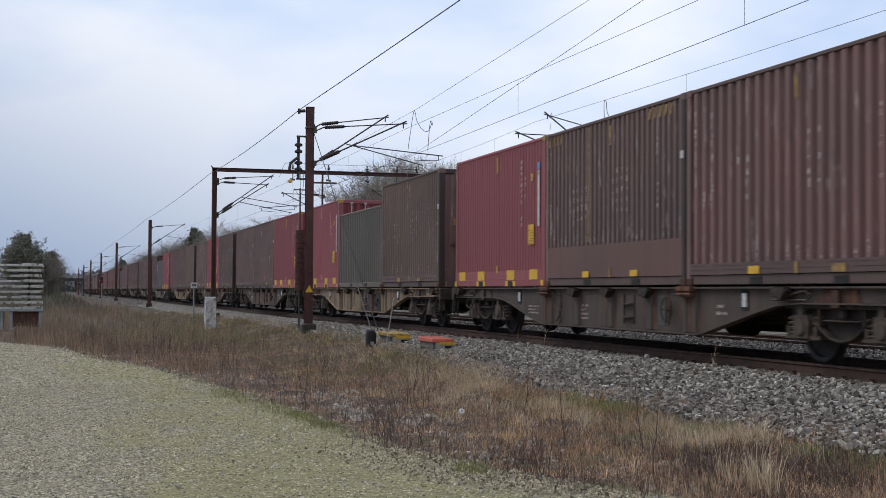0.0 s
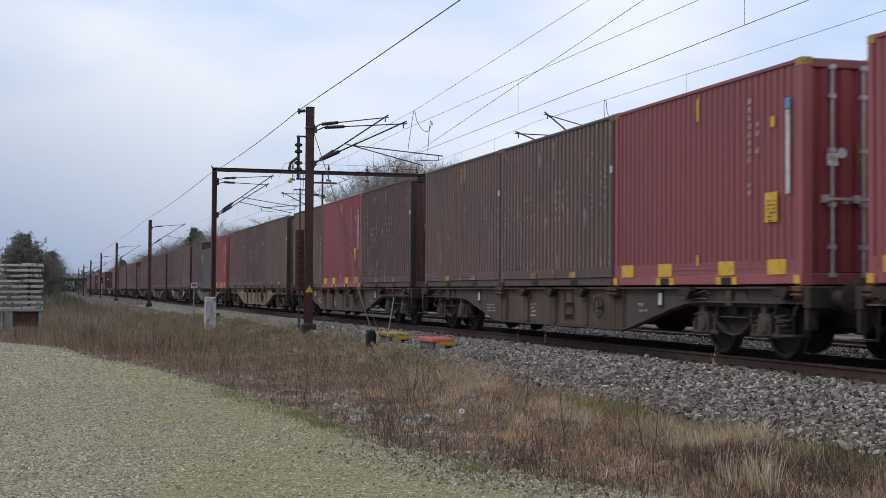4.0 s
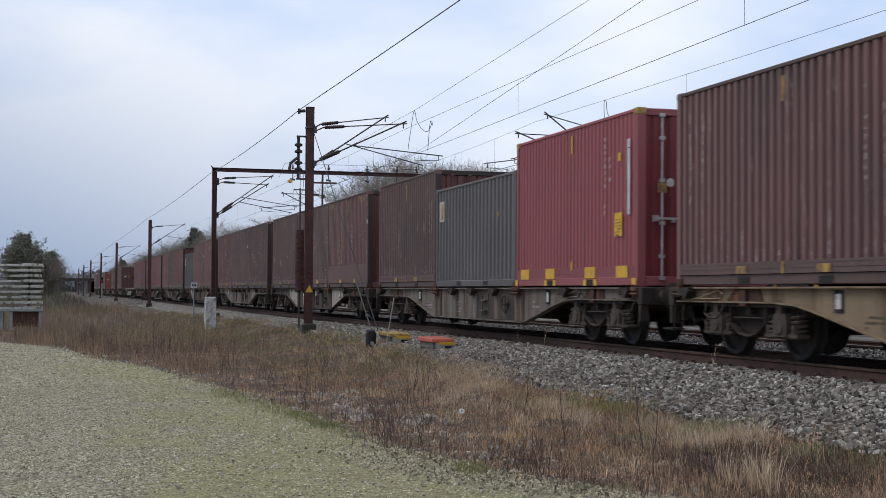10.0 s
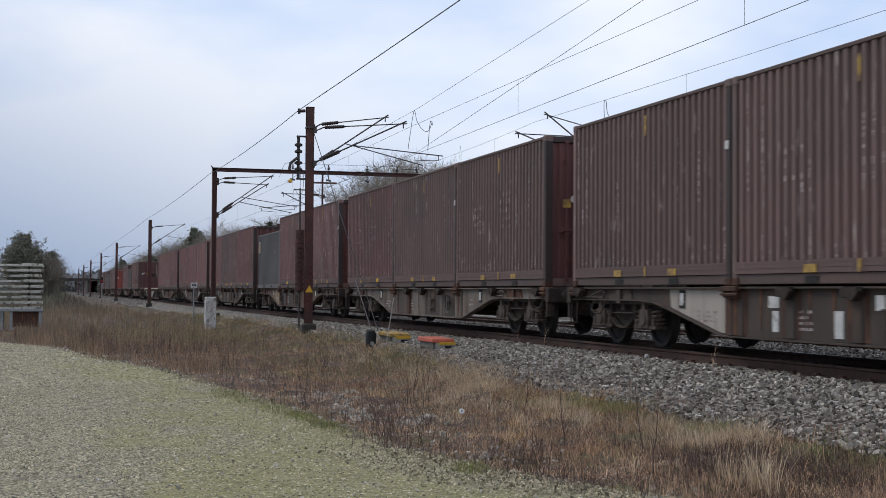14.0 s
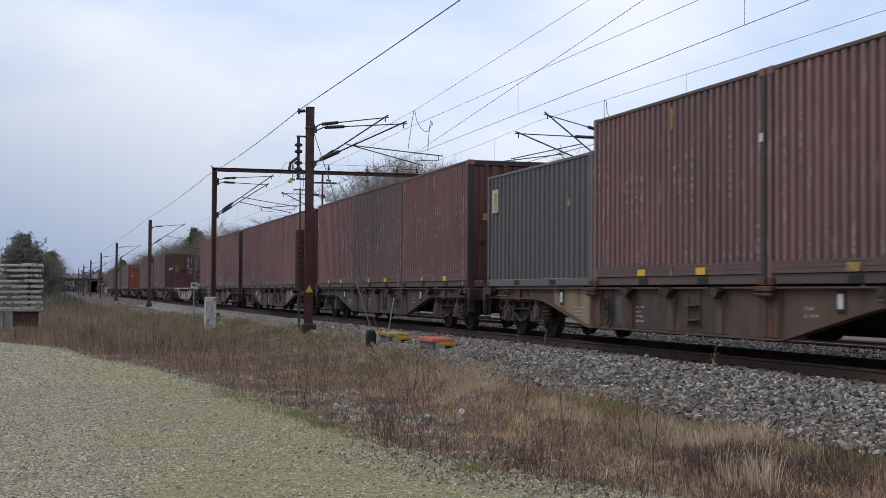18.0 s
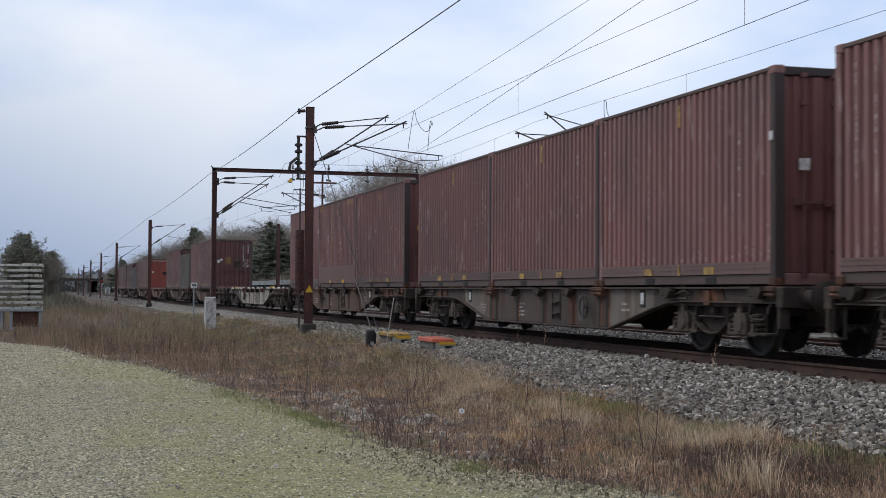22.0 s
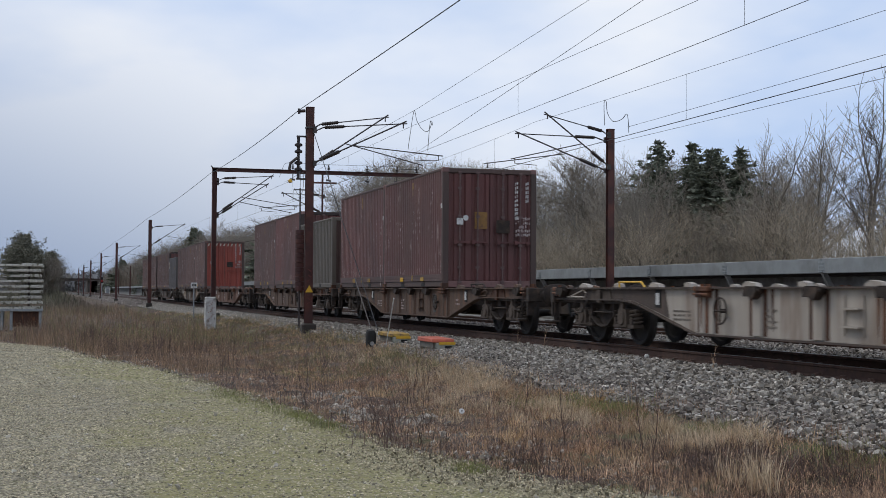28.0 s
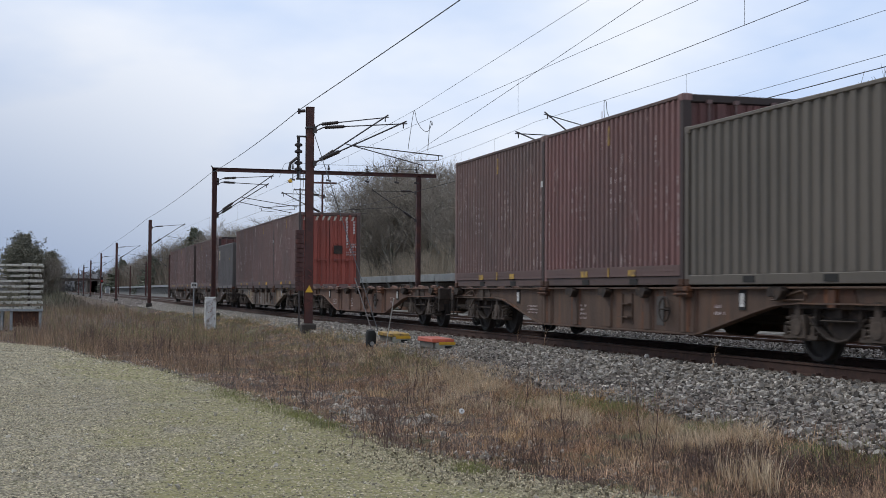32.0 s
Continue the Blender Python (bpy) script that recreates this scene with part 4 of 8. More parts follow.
# ---- platform beyond the second track ----
def build_platform():
    y0, x0, x1 = 8.0, 20.6, -420.0
    wall = Shape().prism("x", [(y0 + 0.75, -0.8), (y0 + 1.1, -0.8), (y0 + 1.1, 1.46), (y0 + 0.75, 1.46)], x1, x0)
    thing = tagged(part("platform", wall, CONCRETE), "long raised platform with grey edge beam on slanted struts", "platform", kind="structure")
    part("platform_deck", Shape().box(x1, x0, y0 + 0.25, y0 + 4.5, 1.46, 1.78), CONCRETE, thing)
    beam = Shape().chamfer(-2.525, 2.525, 0, 0.16, 0, 0.37, 0.012).mesh("edge_beam")
    plate = Shape().box(-0.13, 0.13, -0.012, 0, 0.03, 0.3)
    for i in (-0.09, -0.04, 0.04, 0.09):
        for z in (0.08, 0.165, 0.25):
            plate.box(i - 0.012, i + 0.012, -0.03, -0.012, z - 0.012, z + 0.012)
    plate = plate.mesh("joint_plate")
    strut = Shape().prism("x", [(0.0, 1.45), (0.14, 1.45), (0.78, 0.35), (0.78, 0.1)], -0.05, 0.05).mesh("strut")
    part("footing_strip", Shape().box(x1, x0, y0 - 0.3, y0 + 0.5, -0.75, -0.12), CONCRETE, thing)
    # dark strip added under the edge beam to stand for its shadow
    shadow = Shape().box(x1, x0, y0 + 0.2, y0 + 0.7, 1.36, 1.45)
    part("under_beam", shadow, GRIME, thing)
    x = x0
    while x > x1:
        b = part("edge_beam", beam, PLATFORM, thing, at=(x - 2.54, y0, 1.43))
        if x > -90:
            part("joint_plate", plate, PLATFORM, b, at=(-2.54, 0, 0))
        part("strut", strut, CONCRETE, thing, at=(x - 5.08, y0, 0))
        x -= 5.08
    return thing


build_platform()


# ---- far bridge over the line ----
def build_bridge():
    thing = new("road_bridge")
    thing.matrix_basis = pose(-640, 0, -0.7)
    part("bridge_deck", Shape().box(-8, 5, -9, 7.2, 5.5, 6.2), DIMCONCRETE, thing)
    # deck, abutment and pier run 40 m deep here to darken the opening
    part("bridge_deck", Shape().box(-40, 5, 7.2, 14, 5.5, 6.2), DIMCONCRETE, thing)
    part("parapet", Shape().box(4.8, 5.1, -9, 14, 6.2, 6.7), GRIME, thing)
    part("abutment", Shape().box(-40, 5, 10.9, 14, -0.6, 5.5), DIMCONCRETE, thing)
    part("abutment", Shape().box(-8, 5, -9, -3.2, -0.6, 5.5), DIMCONCRETE, thing)
    for y, deep in ((1.4, -4.0), (6.9, -40)):
        part("pier", Shape().box(deep, 4.4, y, y + 0.7, -0.6, 5.5), DIMCONCRETE, thing)
    # added wall, closes the opening from behind to keep daylight out
    part("end_wall", Shape().box(-41, -40, 6.9, 14, -0.6, 6.2), GRIME, thing)
    return tagged(thing, "grey concrete road bridge crossing the tracks far off", "bridge")


build_bridge()


def build_signal_and_hut():
    lamp = bpy.data.materials.new("red_signal_lamp")
    lamp.use_nodes = True
    b = lamp.node_tree.nodes["Principled BSDF"]
    b.inputs["Base Color"].default_value = (0.6, 0.02, 0.02, 1)
    b.inputs["Emission Color"].default_value, b.inputs["Emission Strength"].default_value = (1, 0.05, 0.04, 1), 0.9
    thing = new("light_signal")
    thing.matrix_basis = pose(-205, -2.95, -0.6)
    part("signal_post", Shape().tube((0, 0, 0), (0, 0, 3.6), 0.07, 8), GALV, thing)
    part("signal_head", Shape().chamfer(-0.08, 0.08, -0.16, 0.16, 2.5, 3.4, 0.03), BLACK, thing)
    part("signal_lamp", Shape().lathe("x", [(0.06, 0.08), (0.06, 0.1), (0.03, 0.11)], 12, (0, 0, 2.8)), lamp, thing, "lit red signal lamp")
    tagged(thing, "black light signal showing red beside the line", "signal")
    thing = new("relay_hut")
    thing.matrix_basis = pose(-420, 6.6, -0.7)
    part("hut_wall", Shape().chamfer(-0.9, 0.9, -0.75, 0.75, 0, 2.4, 0.03), WHITEPOST, thing)
    part("hut_roof", Shape().prism("x", [(-0.95, 2.4), (0.95, 2.4), (0.95, 2.5), (0, 2.75), (-0.95, 2.5)], -1.1, 1.1), GALV, thing)
    part("hut_door", Shape().box(0.9, 0.93, -0.4, 0.4, 0.1, 2.0), GALV, thing)
    tagged(thing, "small white relay hut by the far track", "hut")


build_signal_and_hut()


# ---- train ----
CL, CW, SLOT = 6.058, 2.438, 6.1
FLOOR = 1.016
TALL, LOW = 2.95, 2.42
MESHES = {}


def once(key, make):
    if key not in MESHES:
        MESHES[key] = make()
    return MESHES[key]


def corrugated(z0, z1, pitch, depth=0.058, length=CL - 0.24):
    """A trapezoid-folded sheet, outer face towards -y, with its returns and thickness."""
    n = max(1, round(length / pitch))
    p = length / n
    line = []
    x = -length / 2
    for _ in range(n):
        for fx, d in ((0.0, depth), (0.32, depth), (0.46, 0.0), (0.84, 0.0), (0.98, depth)):
            line.append((x + fx * p, d))
        x += p
    line.append((length / 2, depth))
    s = Shape()
    m = len(line)
    v = [(a, b, z0) for a, b in line] + [(a, b, z1) for a, b in line]
    s.add(v, [(i, i + 1, i + 1 + m, i + m) for i in range(m - 1)])
    s.add([(line[0][0], depth + 0.02, z0), (line[-1][0], depth + 0.02, z0), (line[-1][0], depth + 0.02, z1), (line[0][0], depth + 0.02, z1)], [(3, 2, 1, 0)])
    return s.mesh("side_panel")


def scuffs(sill, pitch, h, seed):
    """Scraped marks on the ridges: most just above the sill, some higher up."""
    r = random.Random(seed)
    length = CL - 0.24
    n = max(1, round(length / pitch))
    p = length / n
    s = Shape()
    for i in range(n):
        x = -length / 2 + (i + 0.65) * p
        if abs(x) > 2.1 and r.random() < 0.42:
            z = r.uniform(sill + 0.2, h - 1.3)
            top = min(h - 0.3, z + r.uniform(0.5, 1.5))
            while z < top:
                w, k = r.uniform(0.06, 0.2) * p, r.uniform(-0.07, 0.07) * p
                d = r.uniform(0.06, 0.3)
                s.box(x + k - w / 2, x + k + w / 2, -0.004, 0.0, z, z + d)
                z += d + r.uniform(0.0, 0.12)
        if r.random() < 0.62:
            z = sill + 0.02 + r.uniform(0, 0.06)
            w = r.uniform(0.06, 0.2) * p
            for _ in range(r.choice((1, 1, 2, 3))):
                k, d = r.uniform(-0.08, 0.08) * p, r.choice((0.04, 0.06, 0.1, 0.2)) * r.uniform(0.6, 1.2)
                s.prism("y", [(x + k - w / 2, z), (x + k + w * 0.3, z - 0.01), (x + k + w / 2, z + d * 0.7), (x + k, z + d)], -0.004, 0.0)
                z += d * r.uniform(0.4, 1.6)
        if r.random() < 0.07:
            z = r.uniform(sill + 0.4, h - 0.4)
            for _ in range(r.choice((1, 2, 4))):
                w = r.uniform(0.06, 0.2) * p
                k = r.uniform(-0.12, 0.12) * p
                s.box(x + k - w / 2, x + k + w / 2, -0.004, 0.0, z, z + r.uniform(0.03, 0.22))
                z += r.uniform(0.1, 0.3)
    return s.mesh("scuff_strip")


def ridge_letters(pitch, spans, seed):
    """Worn lettering painted on the ridges alone: spans are (x0, x1, z0, z1, row height)."""
    r = random.Random(seed)
    length = CL - 0.24
    n = max(1, round(length / pitch))
    p = length / n
    s = Shape()
    for i in range(n):
        a, b = -length / 2 + (i + 0.48) * p, -length / 2 + (i + 0.82) * p
        for x0, x1, z0, z1, row in spans:
            if x0 <= (a + b) / 2 <= x1:
                z = z0
                while z < z1:
                    if r.random() < 0.7:
                        u = r.uniform(0, 0.4)
                        s.box(a + (b - a) * u, a + (b - a) * (u + r.uniform(0.25, 0.6)), -0.003, 0.0, z, z + row * r.uniform(0.35, 0.75))
                    z += row
    return s.mesh("lettering")


def end_sheet(z0, z1):
    """Rear wall with broad folds, outer face towards -x."""
    line, y, p = [], -1.12, 2.24 / 8
    for _ in range(8):
        for fy, d in ((0.0, 0.045), (0.28, 0.045), (0.45, 0.0), (0.83, 0.0)):
            line.append((y + fy * p, d))
        y += p
    line.append((1.12, 0.045))
    m = len(line)
    return Shape().add([(b, a, z0) for a, b in line] + [(b, a, z1) for a, b in line], [(i, i + 1, i + 1 + m, i + m) for i in range(m - 1)]).mesh("end_wall")


def door_leaf(h):
    """A pressed door leaf with raised panels, outer face towards +x, hinged at y=0 and 1.09 wide."""
    face = [(0.0, 0.0), (0.0, 0.09), (-0.03, 0.11), (-0.03, 0.16), (0.012, 0.19), (0.012, 0.36), (-0.03, 0.39), (-0.03, 0.45), (0.012, 0.48), (0.012, 0.62), (-0.03, 0.65), (-0.03, 0.71), (0.012, 0.74), (0.012, 0.92), (-0.03, 0.95), (-0.03, 0.98), (0.0, 1.0), (0.0, 1.09)]
    return Shape().prism("z", [(-0.06, 1.09), (-0.06, 0.0)] + face, 0.18, h - 0.14).mesh("door")


def lock_rod(h):
    s = Shape().tube((0.045, 0, 0.12), (0.045, 0, h - 0.1), 0.019, 7)
    for z in (0.14, 0.5, 1.05, 1.75, h - 0.5, h - 0.12):
        s.box(0.0, 0.07, -0.045, 0.045, z - 0.03, z + 0.03)
    return s.mesh("lock_rod")


def lock_handle():
    return Shape().box(0.06, 0.085, -0.04, 0.36, -0.018, 0.018).box(0.02, 0.1, -0.06, 0.02, -0.05, 0.05).box(0.0, 0.07, 0.26, 0.33, -0.06, 0.0).mesh("handle")


def casting(sx, sy, sz):
    s = Shape().chamfer(-0.089, 0.089, -0.081, 0.081, -0.059, 0.059, 0.012)
    s.box(-0.05, 0.05, sy * 0.078 - 0.006, sy * 0.078 + 0.006, -0.03, 0.03)
    return s.mesh("corner_casting")


def bars(rows, cols, w, h, gap, seed):
    """Rows and columns of small upright bars that stand for lettering, on the plane y=0."""
    r = random.Random(seed)
    s = Shape()
    for i in range(rows):
        for j in range(cols):
            if r.random() < 0.85:
                x, z = j * (w + gap * 0.5), -i * (h + gap)
                s.box(x, x + w * r.uniform(0.2, 0.4), -0.002, 0.0, z, z + h * r.uniform(0.7, 1))
                s.box(x + w * r.uniform(0.5, 0.65), x + w, -0.002, 0.0, z + h * r.uniform(0, 0.3), z + h)
    return s.mesh("lettering")


def container(x_front, z, kind, coat, door=None, seed=0, label="", bare=False):
    """A twenty-foot container: door end towards +x. kind: tall, flat (plain lower strip), red, low, wide."""
    r = random.Random(seed)
    h = LOW if kind == "low" else TALL
    thing = new("shipping_container")
    thing.matrix_basis = pose(x_front - CL / 2 - 0.02, 0, z)
    door = door or coat
    # exposed door ends take a lighter coat, without the painted seam shade
    frame_coat = coat if kind in ("red", "low") else SILL if bare else FRAME
    sill = {"flat": 0.74, "low": 0.168, "red": 0.34}.get(kind, 0.33)
    pitch = {"low": 0.262, "wide": 0.262, "red": 0.17}.get(kind, 0.198)
    panel = once(("panel", h, sill, pitch), lambda: corrugated(sill, h - 0.06, pitch, 0.022 if kind == "red" else 0.036 if kind == "low" else 0.058))
    part("side_panel", panel, coat, thing, at=(0, -CW / 2 + 0.012, 0))
    part("side_panel", panel, coat, thing, at=(0, CW / 2 - 0.012, 0), turn=(0, 0, 180))
    rail = once(("rail",), lambda: Shape().chamfer(-CL / 2 + 0.12, CL / 2 - 0.12, -0.03, 0.05, 0.02, 0.165, 0.01).mesh("bottom_rail"))
    top = once(("toprail",), lambda: Shape().chamfer(-CL / 2 + 0.12, CL / 2 - 0.12, -0.03, 0.04, -0.07, -0.012, 0.01).mesh("top_rail"))
    for k in (-1, 1):
        recess = 0.0 if kind in ("red", "low") else 0.026
        # brown kinds get rails darkened in colour to read as shaded
        part("bottom_rail", rail, coat if kind in ("red", "low") else SILL, thing, at=(0, k * (CW / 2 - 0.032 - recess), 0), turn=(0, 0, 0 if k < 0 else 180))
        part("top_rail", top, coat if kind in ("red", "low") else SILL, thing, at=(0, k * (CW / 2 - 0.03), h), turn=(0, 0, 0 if k < 0 else 180))
        if sill > 0.25:
            strip = once(("strip", sill), lambda: Shape().box(-CL / 2 + 0.12, CL / 2 - 0.12, -0.008, 0.03, 0.165, sill).box(-CL / 2 + 0.12, CL / 2 - 0.12, -0.012, 0.0, sill - 0.035, sill).box(-CL / 2 + 0.12, CL / 2 - 0.12, -0.014, 0.0, 0.235, 0.245).mesh("sill_strip") if sill < 0.5 else Shape().box(-CL / 2 + 0.12, CL / 2 - 0.12, -0.004, 0.03, 0.165, sill).mesh("sill_strip"))
            part("sill_strip", strip, STRIP if kind == "flat" else coat if kind == "red" else LEDGE, thing, at=(0, k * (CW / 2 - 0.012), 0), turn=(0, 0, 0 if k < 0 else 180))
    post = once(("post", h), lambda: Shape().chamfer(-0.062, 0.062, -0.075, 0.075, 0.1, h - 0.1, 0.012).mesh("corner_post"))
    cast = once(("cast",), lambda: casting(1, -1, 1))
    for sx in (-1, 1):
        for sy in (-1, 1):
            part("corner_post", post, frame_coat if sx > 0 else coat, thing, at=(sx * (CL / 2 - 0.064), sy * (CW / 2 - 0.08), 0))
            for z0 in (0.059, h - 0.059):
                part("corner_casting", cast, WORNYELLOW if kind == "red" and z0 > 1 else coat if z0 > 1 or kind == "red" else STREAK, thing, at=(sx * (CL / 2 - 0.089), sy * (CW / 2 - 0.081), z0))
    part("roof", once(("roof", h), lambda: Shape().box(-CL / 2 + 0.1, CL / 2 - 0.1, -CW / 2 + 0.05, CW / 2 - 0.05, h - 0.06, h - 0.025).mesh("roof")), coat, thing)
    part("floor_pan", once(("pan",), lambda: Shape().box(-CL / 2 + 0.1, CL / 2 - 0.1, -CW / 2 + 0.06, CW / 2 - 0.06, 0.06, 0.15).mesh("floor_pan")), GRIME, thing)
    part("end_wall", once(("end", h), lambda: end_sheet(0.12, h - 0.1)), coat, thing, at=(-CL / 2 + 0.02, 0, 0))
    part("door_header", once(("header", h), lambda: Shape().chamfer(-0.09, 0.02, -1.06, 1.06, h - 0.13, h - 0.01, 0.012).mesh("door_header")), frame_coat, thing, at=(CL / 2 - 0.04, 0, 0))
    part("door_sill", once(("dsill",), lambda: Shape().chamfer(-0.09, 0.02, -1.06, 1.06, 0.01, 0.17, 0.012).mesh("door_sill")), coat, thing, at=(CL / 2 - 0.04, 0, 0))
    leaf = once(("leaf", h), lambda: door_leaf(h))
    for k in (-1, 1):
        d = part("door", leaf, door, thing, at=(CL / 2 - 0.045, -1.1 if k < 0 else 0.01, 0))
        for y in (0.32, 0.78):
            rod = once(("rod", h), lambda: lock_rod(h))
            part("lock_rod", rod, CHROME if kind == "red" else ROD if seed % 3 == 1 else door, d, at=(0, y, 0))
            part("handle", once(("handle",), lock_handle), CHROME if kind == "red" else door, d, at=(0, y - 0.1, 1.12))
        for z0 in (0.45, 1.1, 1.75, h - 0.5):
            part("hinge", once(("hinge",), lambda: Shape().box(-0.01, 0.035, -0.05, 0.06, -0.02, 0.02).mesh("hinge")), door, d, at=(0, 0.0 if k < 0 else 1.09, z0))
    # fork pockets, black plates painted for the shade inside, and near-side markings
    y = -CW / 2 - 0.001
    pocket = once(("pocket",), lambda: Shape().box(-0.16, 0.16, -0.006, 0.03, 0.03, 0.12).mesh("fork_pocket"))
    patch = once(("patch",), lambda: Shape().chamfer(-0.15, 0.15, -0.008, 0.0, 0.04, 0.15, 0.003).mesh("pocket_mark"))
    if kind == "red":
        for x in (-2.45, -1.02, 1.0, 2.4):
            part("pocket_mark", once(("bigpatch",), lambda: Shape().box(-0.24, 0.24, -0.008, 0.0, 0.0, 0.2).mesh("pocket_mark")), YELLOW, thing, "bright yellow pocket mark", at=(x, y, 0.15))
        for x in (-1.02, 1.0):
            part("fork_pocket", pocket, BLACK, thing, at=(x, y, 0))
            for d in (-0.24, 0.24):
                part("pocket_mark", once(("smallpatch",), lambda: Shape().box(-0.075, 0.075, -0.008, 0.0, 0.0, 0.11).mesh("pocket_mark")), YELLOW, thing, at=(x + d, y - 0.003, 0.02))
        for x in (-2.93, 2.93):
            part("pocket_mark", once(("smallpatch",), lambda: None), YELLOW, thing, at=(x, y - 0.012, 0.03))
        part("placard", once(("placard",), lambda: Shape().box(-0.16, 0.16, -0.006, 0, 0, 0.4).mesh("placard")), YELLOW, thing, "yellow warning placard", at=(2.25, y, 0.85))
        part("placard_text", once(("ptext",), lambda: bars(6, 3, 0.06, 0.022, 0.03, 5)), RUST, thing, at=(2.16, y - 0.008, 1.12))
        part("pale_stripe", once(("stripe",), lambda: Shape().box(-0.05, 0.05, -0.006, 0, 0, 1.1).mesh("pale_stripe")), WHITE, thing, at=(2.68, y, 1.2))
        part("sticker", once(("sticker",), lambda: Shape().box(-0.06, 0.06, -0.008, 0, 0, 0.14).mesh("sticker")), BLUE if seed % 2 else WHITE, thing, at=(2.68, y, 2.32))
        part("lettering", once(("col1",), lambda: bars(12, 1, 0.075, 0.08, 0.035, 1)), PINKED, thing, at=(1.62, y, 2.5))
        part("lettering", once(("col2",), lambda: bars(4, 1, 0.075, 0.08, 0.035, 3)), PINKED, thing, at=(1.84, y, 2.15))
        part("sticker", once(("ysticker",), lambda: Shape().box(-0.05, 0.05, -0.008, 0, 0, 0.14).mesh("sticker")), YELLOW, thing, "small yellow sticker", at=(2.3, y, 2.12))
        part("yellow_streak", once(("streak",), lambda: Shape().box(-0.03, 0.03, -0.005, 0, 0, 0.34).mesh("yellow_streak")), YELLOW, thing, at=(0.1, y, h - 0.5))
        part("yellow_streak", once(("lowstreak",), lambda: Shape().box(-0.03, 0.03, -0.008, 0, 0, 0.16).mesh("yellow_streak")), YELLOW, thing, at=(0.1, y, 0.3))
    elif kind == "low":
        for x in (-1.03, 1.03):
            part("fork_pocket", pocket, BLACK, thing, at=(x, y, 0.02))
        if coat is not GREY:
            part("door_mark", once(("tri",), lambda: Shape().prism("x", [(-0.1, 0.17), (0.1, 0.17), (0.0, 0.0)], 0, 0.008).mesh("door_mark")), WHITE, thing, "white triangle on the door", at=(CL / 2 - 0.028, -0.65, 1.45))
            return tagged(thing, label, "container", group="containers on the train")
        part("placard", once(("lplac",), lambda: Shape().box(-0.2, 0.2, -0.006, 0, 0, 0.5).mesh("placard")), CREAM, thing, "weathered cream paper placard", at=(-2.45, y, 1.6))
        part("placard_text", once(("ltext",), lambda: Shape().box(-0.06, 0.08, -0.004, 0, 0.05, 0.42).mesh("placard_text")), WORNYELLOW, thing, at=(-2.43, y - 0.008, 1.6))
        part("sticker", once(("lst",), lambda: Shape().box(-0.05, 0.05, -0.006, 0, 0, 0.12).mesh("sticker")), WORNYELLOW, thing, at=(1.9, y, 1.5))
    else:
        for x in (-0.95, 1.15):
            part("fork_pocket", pocket, BLACK, thing, at=(x, y + 0.026, 0.0))
            part("pocket_mark", patch, YELLOW if r.random() < 0.3 else WORNYELLOW, thing, "yellow pocket mark", at=(x, y - 0.003, 0.125))
        part("yellow_streak", once(("streak",), lambda: Shape().box(-0.03, 0.03, -0.005, 0, 0, 0.34).mesh("yellow_streak")), WORNYELLOW, thing, at=(0.15, y + 0.004, h - 0.52))
        part("yellow_streak", once(("lowstreak",), lambda: Shape().box(-0.03, 0.03, -0.008, 0, 0, 0.16).mesh("yellow_streak")), WORNYELLOW, thing, at=(0.15, y, 0.16))
        if kind == "flat":
            part("yellow_streak", once(("longstreak",), lambda: Shape().box(-0.022, 0.022, -0.004, 0, 0.8, h - 0.1).mesh("yellow_streak")), WORNYELLOW, thing, "long faded yellow stripe", at=(-0.85, y + 0.01, 0))
            for i in range(9):
                part("hazard_stroke", once(("sidehaz",), lambda: Shape().prism("y", [(0, 0), (0.05, 0), (0.1, 0.17), (0.05, 0.17)], -0.004, 0.0).mesh("hazard_stroke")), WORNYELLOW, thing, at=((-2.85 + 0.198 * i) if i < 4 else (1.7 + 0.198 * (i - 4)), y + 0.008, h - 0.27))
        part("lettering", once(("colf", pitch, seed % 3), lambda: ridge_letters(pitch, [(1.95, 2.2, 1.25, 2.4, 0.12)], 10 + seed % 3)), FADED, thing, at=(0, -CW / 2 + 0.0115, 0))
        if r.random() < 0.7:
            part("lettering", once(("blk", pitch, seed % 4), lambda: ridge_letters(pitch, [(0.2, 0.95, 1.25, 1.95, 0.17), (-1.6, -0.9, 1.2, 1.8, 0.17)], 20 + seed % 4)), FADED, thing, "faded white lettering", at=(0, -CW / 2 + 0.0115, 0))
        if r.random() < 0.6:
            part("sticker", once(("wst",), lambda: Shape().box(-0.05, 0.05, -0.006, 0, 0, 0.12).mesh("sticker")), WHITE, thing, "small white sticker", at=(2.93, y, 1.95))
        if r.random() < 0.85:
            part("scuff_strip", once(("scf", sill, pitch, seed % 5), lambda: scuffs(sill, pitch, h, 200 + seed % 5)), SCUFF, thing, "scraped pale marks on the ridges", at=(0, -CW / 2 + 0.0115, 0))
        if r.random() < 0.35:
            part("scuff_strip", once(("scuff",), lambda: bars(9, 1, 0.06, 0.18, 0.06, 31)), FADED, thing, "scraped pale strip", at=(2.62, y + 0.002, 1.7))
    if r.random() < 0.5:
        part("door_placard", once(("dplac",), lambda: Shape().box(0.0, 0.008, -0.16, 0.16, 0, 0.42).mesh("door_placard")), OCHRE, thing, "weathered ochre placard on the door", at=(CL / 2 - 0.028, -0.23, 1.45))
        part("door_disc", once(("ddisc",), lambda: Shape().lathe("x", [(0.07, 0.0), (0.07, 0.008)], 14).mesh("door_disc")), WHITE, thing, "round white sticker on the door", at=(CL / 2 - 0.028, -0.62, 1.72))
